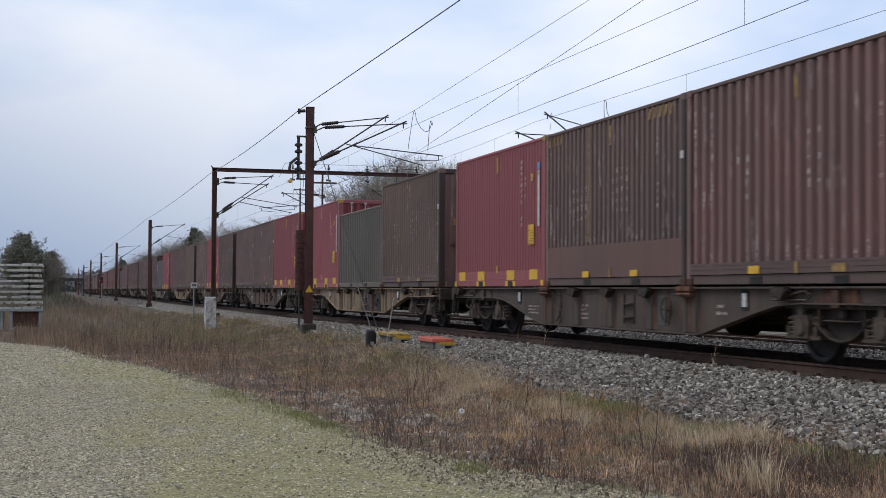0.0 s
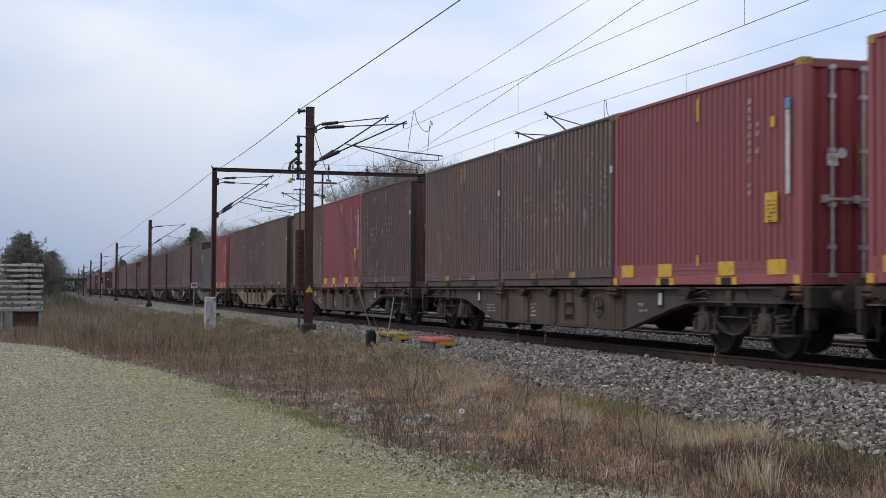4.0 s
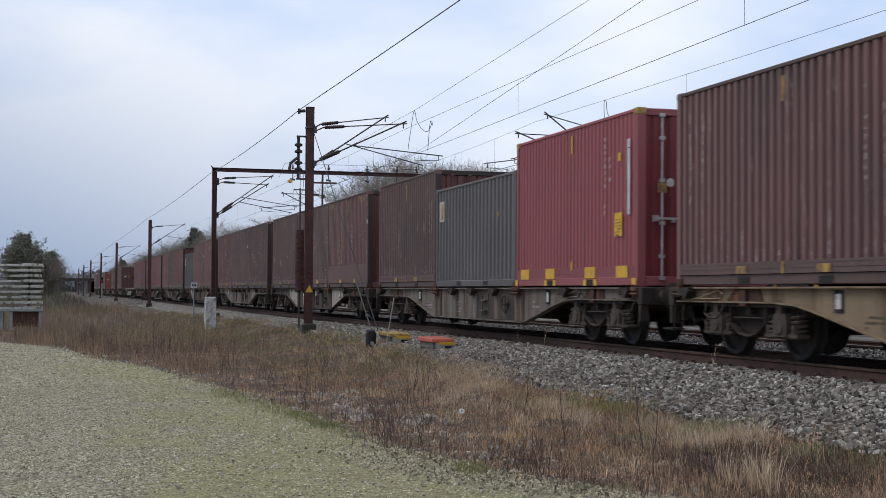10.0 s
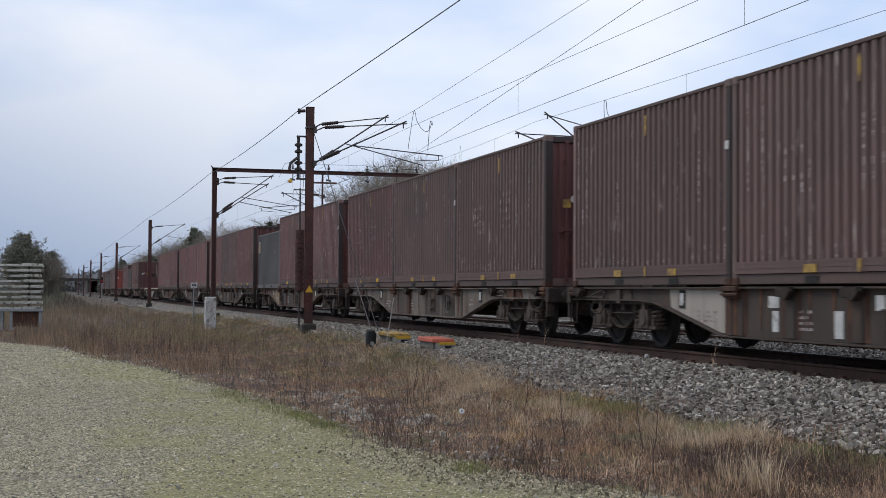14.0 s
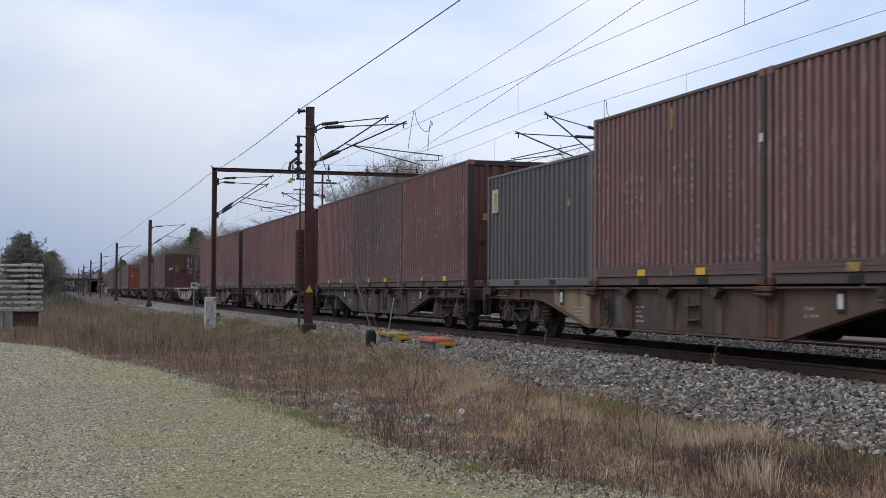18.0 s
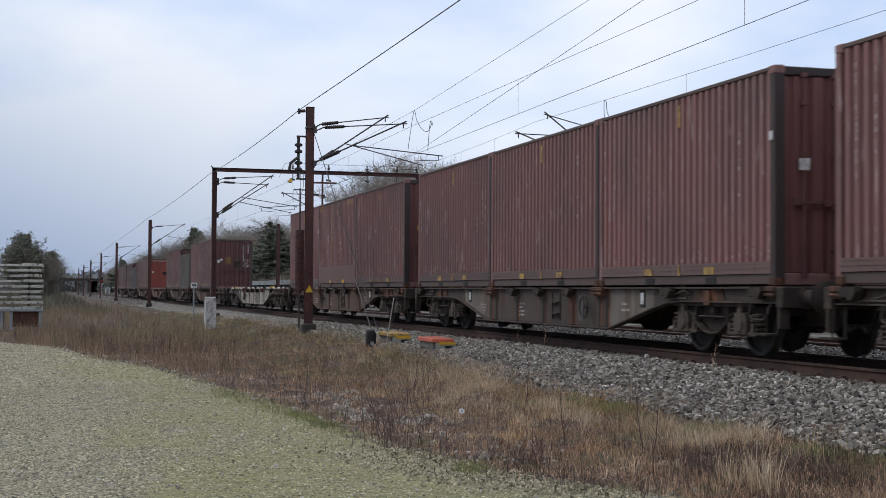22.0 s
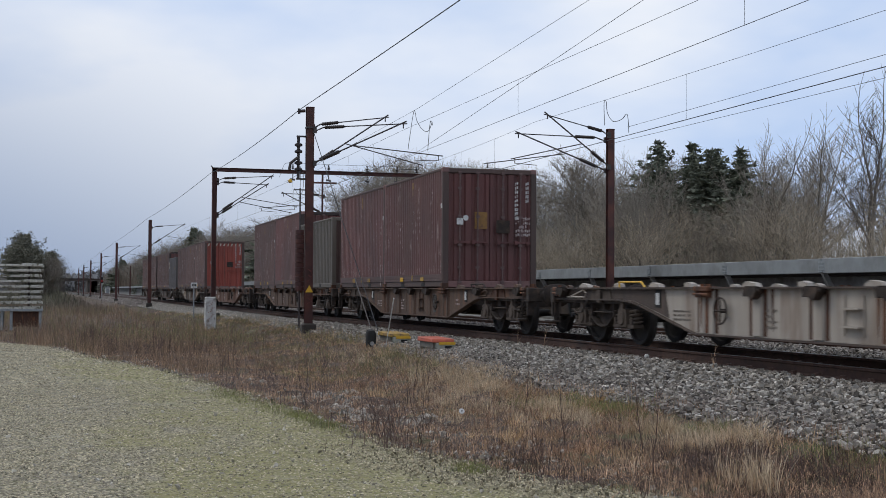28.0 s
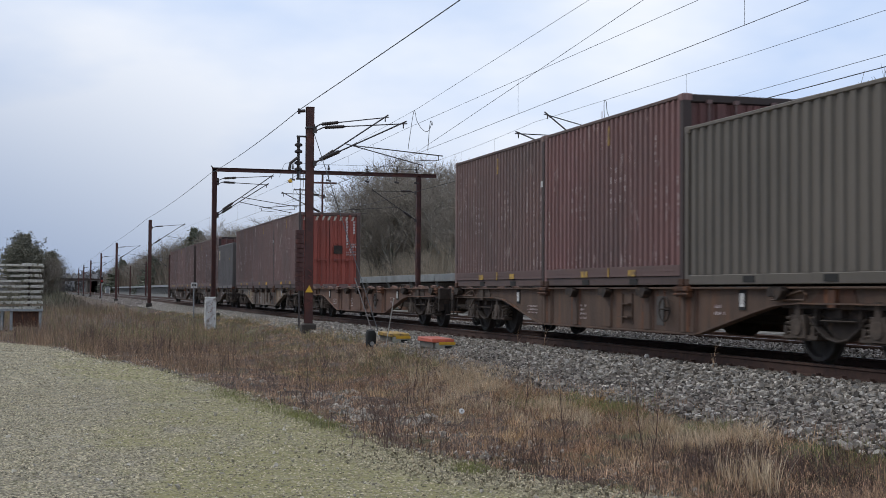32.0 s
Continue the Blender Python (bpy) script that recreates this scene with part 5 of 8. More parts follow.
    part("door_plate", once(("dplate",), lambda: Shape().box(-0.006, 0.006, 0, 0.16, 0, 0.16).mesh("door_plate")), WHITE if r.random() < 0.6 else WORNYELLOW, thing, at=(CL / 2 + 0.012, -0.86, 1.55))
    return tagged(thing, label, "container", group="containers on the train")


def door_lettering(thing, h, seed):
    """White number columns and panels on a bare door end."""
    x = CL / 2 + 0.016
    turn = (0, 0, 90)
    for y, z, key in ((0.64, 2.55, 1), (0.92, 2.55, 3)):
        part("lettering", once(("dl", key), lambda: bars(9 if key == 1 else 5, 1, 0.075, 0.085, 0.022, 40 + key)), WHITE, thing, at=(x, y, z), turn=turn)
    part("lettering", once(("dl", 9), lambda: bars(5, 4, 0.085, 0.075, 0.025, 50)), FADED, thing, at=(x, 0.66, 1.68), turn=turn)
    part("hatch_plate", once(("hatch",), lambda: Shape().box(-0.35, 0.0, -0.01, 0.0, 0, 0.32).mesh("hatch_plate")), GRIME, thing, at=(x + 0.012, 0.5, 1.35), turn=turn)


def hazard_header(thing, h):
    """Slanted pale strokes below the header of a door end."""
    for i in range(9):
        part("hazard_stroke", once(("haz",), lambda: Shape().prism("x", [(0, 0), (0.08, 0), (0.15, 0.16), (0.07, 0.16)], 0, 0.004).mesh("hazard_stroke")), CREAM, thing, at=(CL / 2 - 0.031, -1.04 + 0.235 * i, h - 0.31))


# ---- wagon ----
def sole_plate():
    """Fish-belly side plate of the wagon, in the x-z plane."""
    poly = [(-9.25, 0.98), (-9.25, 0.80), (-6.3, 0.80), (-5.7, 0.77), (-5.25, 0.69), (-3.5, 0.33), (-3.3, 0.31), (3.3, 0.31), (3.5, 0.33), (5.25, 0.69), (5.7, 0.77), (6.3, 0.80), (9.25, 0.80), (9.25, 0.98)]
    return Shape().prism("y", poly, -0.012, 0.012).mesh("side_plate", 0.003)


def lower_flange():
    s = Shape()
    pts = [(-9.25, 0.80), (-6.3, 0.80), (-5.7, 0.77), (-5.25, 0.69), (-3.5, 0.33), (-3.3, 0.31), (3.3, 0.31), (3.5, 0.33), (5.25, 0.69), (5.7, 0.77), (6.3, 0.80), (9.25, 0.80)]
    for (a, b), (c, d) in zip(pts, pts[1:]):
        s.prism("y", [(a, b - 0.022), (c, d - 0.022), (c, d), (a, b)], -0.075, 0.075)
    return s.mesh("lower_flange")


def wheelset():
    s = Shape()
    prof = [(0.09, -0.06), (0.16, -0.06), (0.2, -0.025), (0.38, -0.015), (0.40, -0.065), (0.455, -0.065), (0.46, 0.03), (0.485, 0.045), (0.485, 0.065), (0.40, 0.065), (0.38, 0.01), (0.2, 0.01), (0.16, 0.08), (0.09, 0.08)]
    s.lathe("y", [(r, k) for r, k in prof], 24, (0, -0.755, 0))
    s.lathe("y", [(r, -k) for r, k in prof], 24, (0, 0.755, 0))
    s.tube((0, -1.02, 0), (0, 1.02, 0), 0.075, 12)
    for k in (-0.828, 0.828):
        for i in range(3):
            a = 2.094 * i
            s.tube((0.28 * math.cos(a), k, 0.28 * math.sin(a)), (0.28 * math.cos(a), k * 1.005, 0.28 * math.sin(a)), 0.035, 8)
    return s.mesh("wheelset", smooth=True)


def bogie_frame():
    """Cast bogie frame: two arched side beams, a centre bolster and end transoms."""
    s = Shape()
    arch = [(-1.3, 0.73), (-1.3, 0.65), (-0.66, 0.63), (-0.5, 0.5), (-0.25, 0.36), (0.0, 0.32), (0.25, 0.36), (0.5, 0.5), (0.66, 0.63), (1.3, 0.65), (1.3, 0.73), (0.62, 0.78), (-0.62, 0.78)]
    for y in (-1.0, 0.88):
        s.prism("y", arch, y, y + 0.12)
    for y in (-1.07, 1.07):
        s.prism("y", [(-1.32, 0.72), (1.32, 0.72), (1.28, 0.765), (0.6, 0.82), (-0.6, 0.82), (-1.28, 0.765)], y - 0.06, y + 0.06)
        for a, b in zip(arch[2:8], arch[3:9]):
            s.prism("y", [(a[0], a[1] - 0.02), (b[0], b[1] - 0.02), (b[0], b[1] + 0.01), (a[0], a[1] + 0.01)], y - 0.06, y + 0.06)
        s.box(-0.4, 0.4, y - 0.05, y + 0.05, 0.56, 0.585)
        for x in (-0.5, 0.5):
            s.box(x - 0.02, x + 0.02, y - 0.05, y + 0.04, 0.5, 0.74)
    s.box(-0.22, 0.22, -0.95, 0.95, 0.45, 0.78)
    s.box(-1.34, -1.24, -1.0, 1.0, 0.6, 0.72).box(1.24, 1.34, -1.0, 1.0, 0.6, 0.72)
    s.lathe("z", [(0.2, 0.76), (0.28, 0.8), (0.28, 0.84)], 16)
    for y in (-1.0, 1.0):
        s.box(-0.14, 0.14, y - 0.1, y + 0.1, 0.72, 0.82)
    return s.mesh("bogie", 0.01)


def axle_box():
    s = Shape().chamfer(-0.15, 0.15, -0.12, 0.1, -0.16, 0.17, 0.03)
    s.lathe("y", [(0.1, -0.16), (0.115, -0.15), (0.115, -0.1), (0.1, -0.08)], 14)
    s.box(-0.36, 0.36, -0.09, 0.09, -0.17, -0.12)
    s.box(-0.06, 0.06, -0.14, -0.09, 0.05, 0.34)
    s.prism("y", [(-0.17, -0.14), (0.17, -0.14), (0.18, 0.06), (0.15, 0.16), (-0.15, 0.16), (-0.18, 0.06)], -0.135, -0.06)
    s.box(-0.42, -0.16, -0.11, 0.08, -0.15, -0.1).box(0.16, 0.42, -0.11, 0.08, -0.15, -0.1)
    s.box(-0.36, -0.3, -0.12, -0.06, -0.1, 0.02).box(0.3, 0.36, -0.12, -0.06, -0.1, 0.02)
    return s.mesh("axle_box")


def coil():
    pts = [(0.098 * math.cos(i * 0.7), 0.098 * math.sin(i * 0.7), i * 0.0075) for i in range(38)]
    return Shape().path(pts, 0.02, 4).tube((0, 0, -0.01), (0, 0, 0.29), 0.045, 6).mesh("spring")


def wagon(x_front, coat, seed=0, label="", pale_patch=False, loads=(1, 1, 1), middle=None, ends=None, rear_only=False, turned=False):
    r = random.Random(seed)
    thing = new("container_wagon")
    thing.matrix_basis = pose(x_front - 9.15, 0, 0)
    edge = WAGONS["brown"] if coat is WAGONS["pale"] else coat
    plate = once(("plate",), sole_plate)
    flange = once(("flange",), lower_flange)
    top = once(("tflange",), lambda: Shape().box(-9.25, 9.25, -0.09, 0.06, 0.98, 1.004).mesh("top_flange"))
    for k in (-1, 1):
        y = k * 1.12
        part("side_plate", plate, coat, thing, at=(0, y, 0))
        part("lower_flange", flange, edge, thing, at=(0, y, 0))
        part("top_flange", top, edge, thing, at=(0, y, 0), turn=(0, 0, 0 if k < 0 else 180))
    # plates of other paint or grime between the ribs and on the tapered ends
    for x0, x1 in ((-2.7, -1.76), (-1.33, -0.22), (0.2, 1.38), (1.8, 2.7)):
        if middle is not None and r.random() < 0.75:
            part("web_plate", once(("web", x0), lambda: Shape().box(x0, x1, -0.003, 0.0, 0.325, 0.97).mesh("web_plate")), middle, thing, "grimy web plate", at=(0, -1.133, 0))
    for k in (-1,) if rear_only else (-1, 1):
        if ends is not None:
            part("end_plate", once(("endp", k), lambda: Shape().prism("y", [(k * 3.38, 0.97), (k * 3.38, 0.34), (k * 3.52, 0.35), (k * 5.15, 0.69), (k * 5.2, 0.97)], -0.003, 0.0).mesh("end_plate")), ends, thing, "tapered end plate in other paint", at=(0, -1.133, 0))
        if coat is WAGONS["pale"]:
            part("end_beam", once(("endb", k), lambda: Shape().prism("y", [(k * 4.5, 0.97), (k * 4.35, 0.52), (k * 5.25, 0.7), (k * 5.7, 0.78), (k * 6.3, 0.805), (k * 9.2, 0.805), (k * 9.2, 0.97)], -0.003, 0.0).mesh("end_beam")), WAGONS["brown"], thing, "grimy brown beam over the bogie", at=(0, -1.133, 0))
    rib = once(("rib",), lambda: Shape().prism("z", [(-0.15, 0), (-0.12, -0.03), (0.1, -0.032), (0.13, 0)], 0.33, 0.98).mesh("rib"))
    streak = once(("rstreak",), lambda: Shape().prism("z", [(-0.05, 0), (-0.035, -0.006), (0.03, -0.006), (0.05, 0)], 0.33, 0.97).mesh("rust_streak"))
    short = once(("sstreak",), lambda: Shape().prism("y", [(-0.035, 0.97), (0.035, 0.97), (0.02, 0.6), (0.005, 0.4), (-0.012, 0.55)], -0.005, 0.0).mesh("rust_streak"))
    pair = once(("pair",), lambda: Shape().prism("z", [(-0.24, 0), (-0.215, -0.03), (-0.1, -0.034), (-0.06, -0.012), (0.06, -0.012), (0.1, -0.034), (0.215, -0.03), (0.24, 0)], 0.32, 0.98).mesh("load_post"))
    for k in (-1, 1):
        y = k * 1.132
        t = (0, 0, 0 if k < 0 else 180)
        for x in (-3.05, 3.05):
            part("load_post", pair, coat, thing, "rust-streaked load post", at=(x, y, 0), turn=t)
        for x in (-3.33, -3.05, -2.77, 2.77, 3.05, 3.33):
            middle = abs(abs(x) - 3.05) < 0.05
            part("rust_streak", streak, RUST if middle else STREAK, thing, "rust run down the post", at=(x, y + k * (0.017 if middle else 0.001), 0), turn=t)
        for x in (-3.2, 3.17):
            if r.random() < 0.5:
                part("rust_streak", short, RUST, thing, "rust run down the post", at=(x, y + k * 0.034, 0), turn=t)
        for x in (-1.55, 0.0, 1.6):
            part("rib", rib, coat if r.random() < 0.85 else STREAK, thing, at=(x, y, 0), turn=t)
            if coat is WAGONS["pale"] and k < 0:
                part("rust_streak", streak, STREAK, thing, "dark run of grime beside the rib", at=(x - 0.16, y - 0.001, 0))
            for d in (-0.2, 0.18):
                if r.random() < 0.85:
                    part("rust_streak", streak, STREAK if r.random() < 0.7 else RUST, thing, "rust run beside the rib", at=(x + d, y + k * 0.001, 0), turn=t)
        for _ in range(5):
            x = r.uniform(-2.6, 2.6)
            if min(abs(x - q) for q in (-1.55, 0.0, 1.6)) > 0.3:
                part("rust_streak", short, STREAK if r.random() < 0.5 else RUST, thing, "rust run below the flange", at=(x, y + k * 0.001, 0), turn=t)
        for x in (-1.55, 0.0, 1.6):
            part("folding_lock", once(("lock",), lambda: Shape().prism("y", [(-0.2, 0.99), (0.16, 1.0), (0.15, 0.93), (0.06, 0.84), (0.0, 0.83), (-0.05, 0.88), (-0.19, 0.87)], -0.15, -0.02).box(-0.13, -0.11, -0.155, -0.02, 0.88, 1.012).box(-0.02, 0.0, -0.155, -0.02, 0.85, 1.012).tube((-0.2, -0.12, 0.95), (0.2, -0.12, 0.96), 0.02, 6).mesh("folding_lock")), GRIME, thing, at=(x + 0.02, y, 0), turn=t)
        for x in (-9.0, -6.1 + 3.05, -3.05, 3.05, 6.1, 9.0):
            if abs(x) > 4:
                part("folding_lock", once(("lock",), lambda: None), GRIME, thing, at=(x * 0.97, y + k * 0.02, 0), turn=t)
    # twist-lock seats at the slot joints
    for x in (-9.05, -3.15, -2.95, 2.95, 3.15, 9.05):
        for k in (-1, 1):
            part("twist_lock", once(("twist",), lambda: Shape().chamfer(-0.13, 0.13, -0.1, 0.1, 0.94, 1.012, 0.01).box(-0.1, 0.1, -0.07, 0.07, 0.85, 0.94).tube((0, 0, 1.01), (0, 0, 1.05), 0.035, 8).tube((-0.12, -0.09, 0.9), (0.14, -0.09, 0.89), 0.02, 6).mesh("twist_lock")), RUST if r.random() < 0.4 else STREAK, thing, "rusty twist lock", at=(x, k * 1.17, 0))
    # folded-down load stops show on top where a slot is empty
    for j, full in enumerate(loads):
        if not full:
            for i, x in enumerate((8.3, 7.1, 5.6, 4.2) if j == 0 else (2.3, 1.2, -0.4, -1.8) if j == 1 else (-3.7, -4.9, -6.4, -7.9)):
                for y in (-1.1, 1.1):
                    part("load_stop", once(("stop", i % 2), lambda: Shape().prism("y", [(-0.2, 0), (0.22, 0), (0.16, 0.05), (-0.08, 0.075), (-0.18, 0.03)] if i % 2 else [(-0.1, 0), (0.14, 0), (0.12, 0.05), (0.02, 0.075), (-0.1, 0.06)], -0.05, 0.05).mesh("load_stop")), coat, thing, "folded load stop", at=(x, y, 1.005), turn=(0, 0, 0))
    # crossbeams and spine
    part("spine_beam", once(("spine",), lambda: Shape().box(-9.2, 9.2, -0.3, -0.26, 0.5, 0.97).box(-9.2, 9.2, 0.26, 0.3, 0.5, 0.97).box(-9.2, 9.2, -0.34, 0.34, 0.47, 0.5).mesh("spine_beam")), GRIME, thing)
    cross = once(("cross",), lambda: Shape().box(-0.06, 0.06, -1.1, 1.1, 0.62, 0.97).mesh("crossbeam"))
    for x in (-7.1, -5.0, -3.05, -1.0, 1.0, 3.05, 5.0, 7.1):
        part("crossbeam", cross, GRIME, thing, at=(x, 0, 0))
    for k in (-1, 1):
        part("headstock", once(("head",), lambda: Shape().chamfer(-0.09, 0.09, -1.24, 1.24, 0.72, 1.0, 0.012).box(-0.03, 0.03, -1.24, -1.1, 0.45, 0.72).mesh("headstock")), GRIME, thing, at=(k * 9.27, 0, 0))
        for y in (-0.875, 0.875):
            b = part("buffer", once(("buf",), lambda: Shape().lathe("x", [(0.15, 0.0), (0.15, 0.03), (0.105, 0.04), (0.1, 0.3), (0.085, 0.31), (0.085, 0.42)], 16).mesh("buffer", smooth=True)), GRIME, thing, at=(k * 9.36, y, 0.86), turn=(0, 0, 0 if k > 0 else 180))
            part("buffer_head", once(("bufh",), lambda: Shape().lathe("x", [(0.06, 0.40), (0.2, 0.425), (0.225, 0.45), (0.2, 0.475), (0.1, 0.485)], 20).mesh("buffer_head", smooth=True)), GRIME, b)
        part("coupling", once(("coup",), lambda: Shape().box(0.0, 0.3, -0.035, 0.035, -0.08, 0.06).tube((0.3, 0, 0.0), (0.42, 0, -0.06), 0.04, 8).tube((0.28, -0.09, -0.02), (0.42, -0.09, -0.05), 0.022, 6).tube((0.28, 0.09, -0.02), (0.42, 0.09, -0.05), 0.022, 6).mesh("coupling")), GRIME, thing, at=(k * 9.36, 0, 0.86), turn=(0, 0, 0 if k > 0 else 180))
        hose = once(("hose",), lambda: Shape().path([(0, 0, 0.8), (0.1, 0, 0.72), (0.2, 0, 0.5), (0.32, 0, 0.42), (0.42, 0, 0.48)], 0.026, 7).mesh("brake_hose"))
        for y in (-0.42, 0.42):
            part("brake_hose", hose, BLACK, thing, at=(k * 9.34, y, 0), turn=(0, 0, 0 if k > 0 else 180))
        part("shunter_step", once(("step",), lambda: Shape().box(-0.16, 0.16, -0.2, 0.0, 0.36, 0.385).tube((-0.14, -0.02, 0.37), (-0.14, 0.0, 0.75), 0.014, 5).tube((0.14, -0.02, 0.37), (0.14, 0.0, 0.75), 0.014, 5).mesh("shunter_step")), GRIME, thing, at=(k * 9.05, -1.2, 0))
        part("shunter_rail", once(("grab",), lambda: Shape().path([(0, -0.06, 0.66), (0.0, -0.1, 0.5), (0.12, -0.1, 0.44), (0.4, -0.1, 0.44), (0.5, -0.1, 0.52), (0.5, -0.04, 0.66)], 0.016, 6).mesh("shunter_rail")), GRIME, thing, "grimy shunter's handrail", at=(k * 8.1 + (0 if k < 0 else 0.4), -1.16, 0.1 + 0.02))
        part("hand_grip", once(("grip",), lambda: Shape().path([(-0.5, 0, 1.0), (-0.5, 0, 1.09), (0.4, 0, 1.09), (0.55, 0, 1.0)], 0.016, 6).mesh("hand_grip")), YELLOW if pale_patch or r.random() < 0.2 else GRIME, thing, "bent hand grip", at=(k * 5.75, -1.16, 0))
        for side in (-1, 1):
            part("destination_frame", once(("dframe",), lambda: Shape().box(-0.1, 0.1, -0.01, 0.0, -0.14, 0.14).mesh("destination_frame")), BLACK, thing, at=(k * 4.75, side * 1.135 + (0.004 if side > 0 else -0.002), 0.82))
            part("destination_card", once(("dcard",), lambda: Shape().box(-0.06, 0.06, -0.01, 0.0, -0.095, 0.095).mesh("destination_card")), WHITE, thing, "white destination card", at=(k * 4.75, side * 1.139 + (0.008 if side > 0 else -0.006), 0.82))
    # brake handwheel, inspection plates and lettering on the near side
    wheel = once(("hw",), lambda: Shape().ring((0, 0, 0), "y", 0.19, 0.014, 20).tube((-0.18, 0, 0), (0.18, 0, 0), 0.012, 5).tube((0, 0, -0.18), (0, 0, 0.18), 0.012, 5).tube((0, 0.0, 0), (0, 0.1, 0), 0.03, 8).mesh("handwheel"))
    part("handwheel", wheel, GRIME, thing, "spoked brake handwheel", at=(-2.5 if turned else 2.38, -1.22, 0.66))
    if seed % 4 == 1 and coat is not WAGONS["pale"]:
        part("cable_loop", once(("loop",), lambda: Shape().path([(0.0, -0.03, 0.9), (0.16, -0.04, 0.88), (0.24, -0.04, 0.72), (0.2, -0.04, 0.56), (0.08, -0.04, 0.46), (-0.04, -0.04, 0.36), (0.1, -0.05, 0.3), (0.2, -0.05, 0.38), (0.1, -0.05, 0.58), (-0.02, -0.05, 0.74), (-0.02, -0.03, 0.9)], 0.014, 6).mesh("cable_loop")), DUST, thing, "looped cable hung on the side", at=(-2.5, -1.134, 0))
    if ends is WAGONS["pale"]:
        for x, w, z0, z1 in ((-1.95, 0.08, 0.4, 0.68), (-0.42, 0.1, 0.36, 0.7), (0.5, 0.14, 0.72, 0.9), (-2.0, 0.14, 0.72, 0.88)):
            part("data_plate", Shape().box(x - w, x + w, -0.006, 0.0, z0, z1), WHITE, thing, "dirty white data plate", at=(0, -1.137, 0))
    if coat is not WAGONS["pale"]:
        part("inspection_plate", once(("insp",), lambda: Shape().box(-0.12, 0.12, -0.008, 0.0, 0.4, 0.86).mesh("inspection_plate")), SLATE, thing, "slate-grey inspection plate", at=(-2.05 if turned else 2.06, -1.134, 0))
    part("step_iron", once(("irons",), lambda: Shape().box(-0.2, 0.2, -0.09, 0, 0.5, 0.52).box(-0.2, 0.2, -0.09, 0, 0.72, 0.74).box(-0.22, -0.19, -0.02, 0, 0.4, 0.9).box(0.19, 0.22, -0.02, 0, 0.4, 0.9).mesh("step_iron")), coat, thing, at=(0.78, -1.134, 0))
    part("lettering", once(("wl", seed % 3), lambda: bars(3, 7, 0.07, 0.035, 0.03, 60 + seed % 3)), FADED if not pale_patch else WAGONS["grey"], thing, at=(-4.2, -1.137, 0.62))
    part("lettering", once(("wl2",), lambda: bars(4, 3, 0.09, 0.04, 0.035, 66)), FADED if not pale_patch else WAGONS["grey"], thing, at=(-1.35, -1.137, 0.66))
    part("lettering", once(("wl3",), lambda: bars(2, 3, 0.09, 0.05, 0.05, 68)), FADED if not pale_patch else WAGONS["grey"], thing, at=(3.9, -1.137, 0.7))
    part("brake_pipe", once(("pipe",), lambda: Shape().path([(-8.8, -0.7, 0.74), (-3.9, -0.7, 0.74), (-3.4, -0.7, 0.4), (3.4, -0.7, 0.4), (3.9, -0.7, 0.74), (8.8, -0.7, 0.74)], 0.02, 6).mesh("brake_pipe")), GRIME, thing)
    part("brake_cylinder", once(("cyl",), lambda: Shape().lathe("x", [(0.05, -0.35), (0.2, -0.33), (0.2, 0.3), (0.05, 0.35)], 14).mesh("brake_cylinder")), GRIME, thing, at=(1.5, 0.6, 0.42))
    for xe in (-7.1, 7.1):
        part("bolster_plate", once(("bplate",), lambda: Shape().prism("y", [(-0.55, 0.8), (0.5, 0.8), (0.42, 0.97), (-0.3, 0.97)], -0.016, 0.0).box(-0.08, 0.08, -0.06, 0.0, 0.74, 0.96).mesh("bolster_plate")), STREAK if r.random() < 0.5 else DUST, thing, "rusty bolster plate over the bogie", at=(xe, -1.134, 0))
        part("diagonal_rod", once(("drod",), lambda: Shape().path([(-1.5, -0.05, 0.83), (-0.65, -0.05, 0.83), (-0.6, -0.05, 0.9), (-0.7, -0.05, 0.96), (-1.35, -0.05, 0.84)], 0.016, 5).mesh("diagonal_rod")), coat, thing, at=(xe, -1.134, 0))
        bg = part("bogie", once(("bogie",), bogie_frame), GRIME, thing, "grimy cast four-wheel bogie", at=(xe, 0, 0))
        for k in (-0.9, 0.9):
            part("wheelset", once(("wheelset",), wheelset), WHEEL, bg, "worn steel wheelset", at=(k, 0, 0.487))
            for y in (-1.0, 1.0):
                part("axle_box", once(("abox",), axle_box), DUST, bg, "dust-coated axle box", at=(k, y, 0.48), turn=(0, 0, 0 if y < 0 else 180))
                for d in (-0.3, 0.3):
                    part("spring", once(("coil",), coil), SPRING, bg, "dusty coil spring", at=(k + d, y, 0.35))
    return tagged(thing, label, "flat wagon", group="wagons of the train")


# contents from the front: (coat, kind, door coat) per slot; None is an empty slot
T, TD, TR, TO = (BROWN, "tall", DOORRED), (DARK, "tall", DOORRED), (RUSSET, "tall", DOORRED), (OLIVE, "tall", DARK)
FL, RD = (BROWN, "flat", DOORRED), (RED, "red", REDDOOR)
SG, SN = (GREY, "low", GREY), (GREEN, "low", SILL)
TW = (BROWN, "wide", DOORRED)
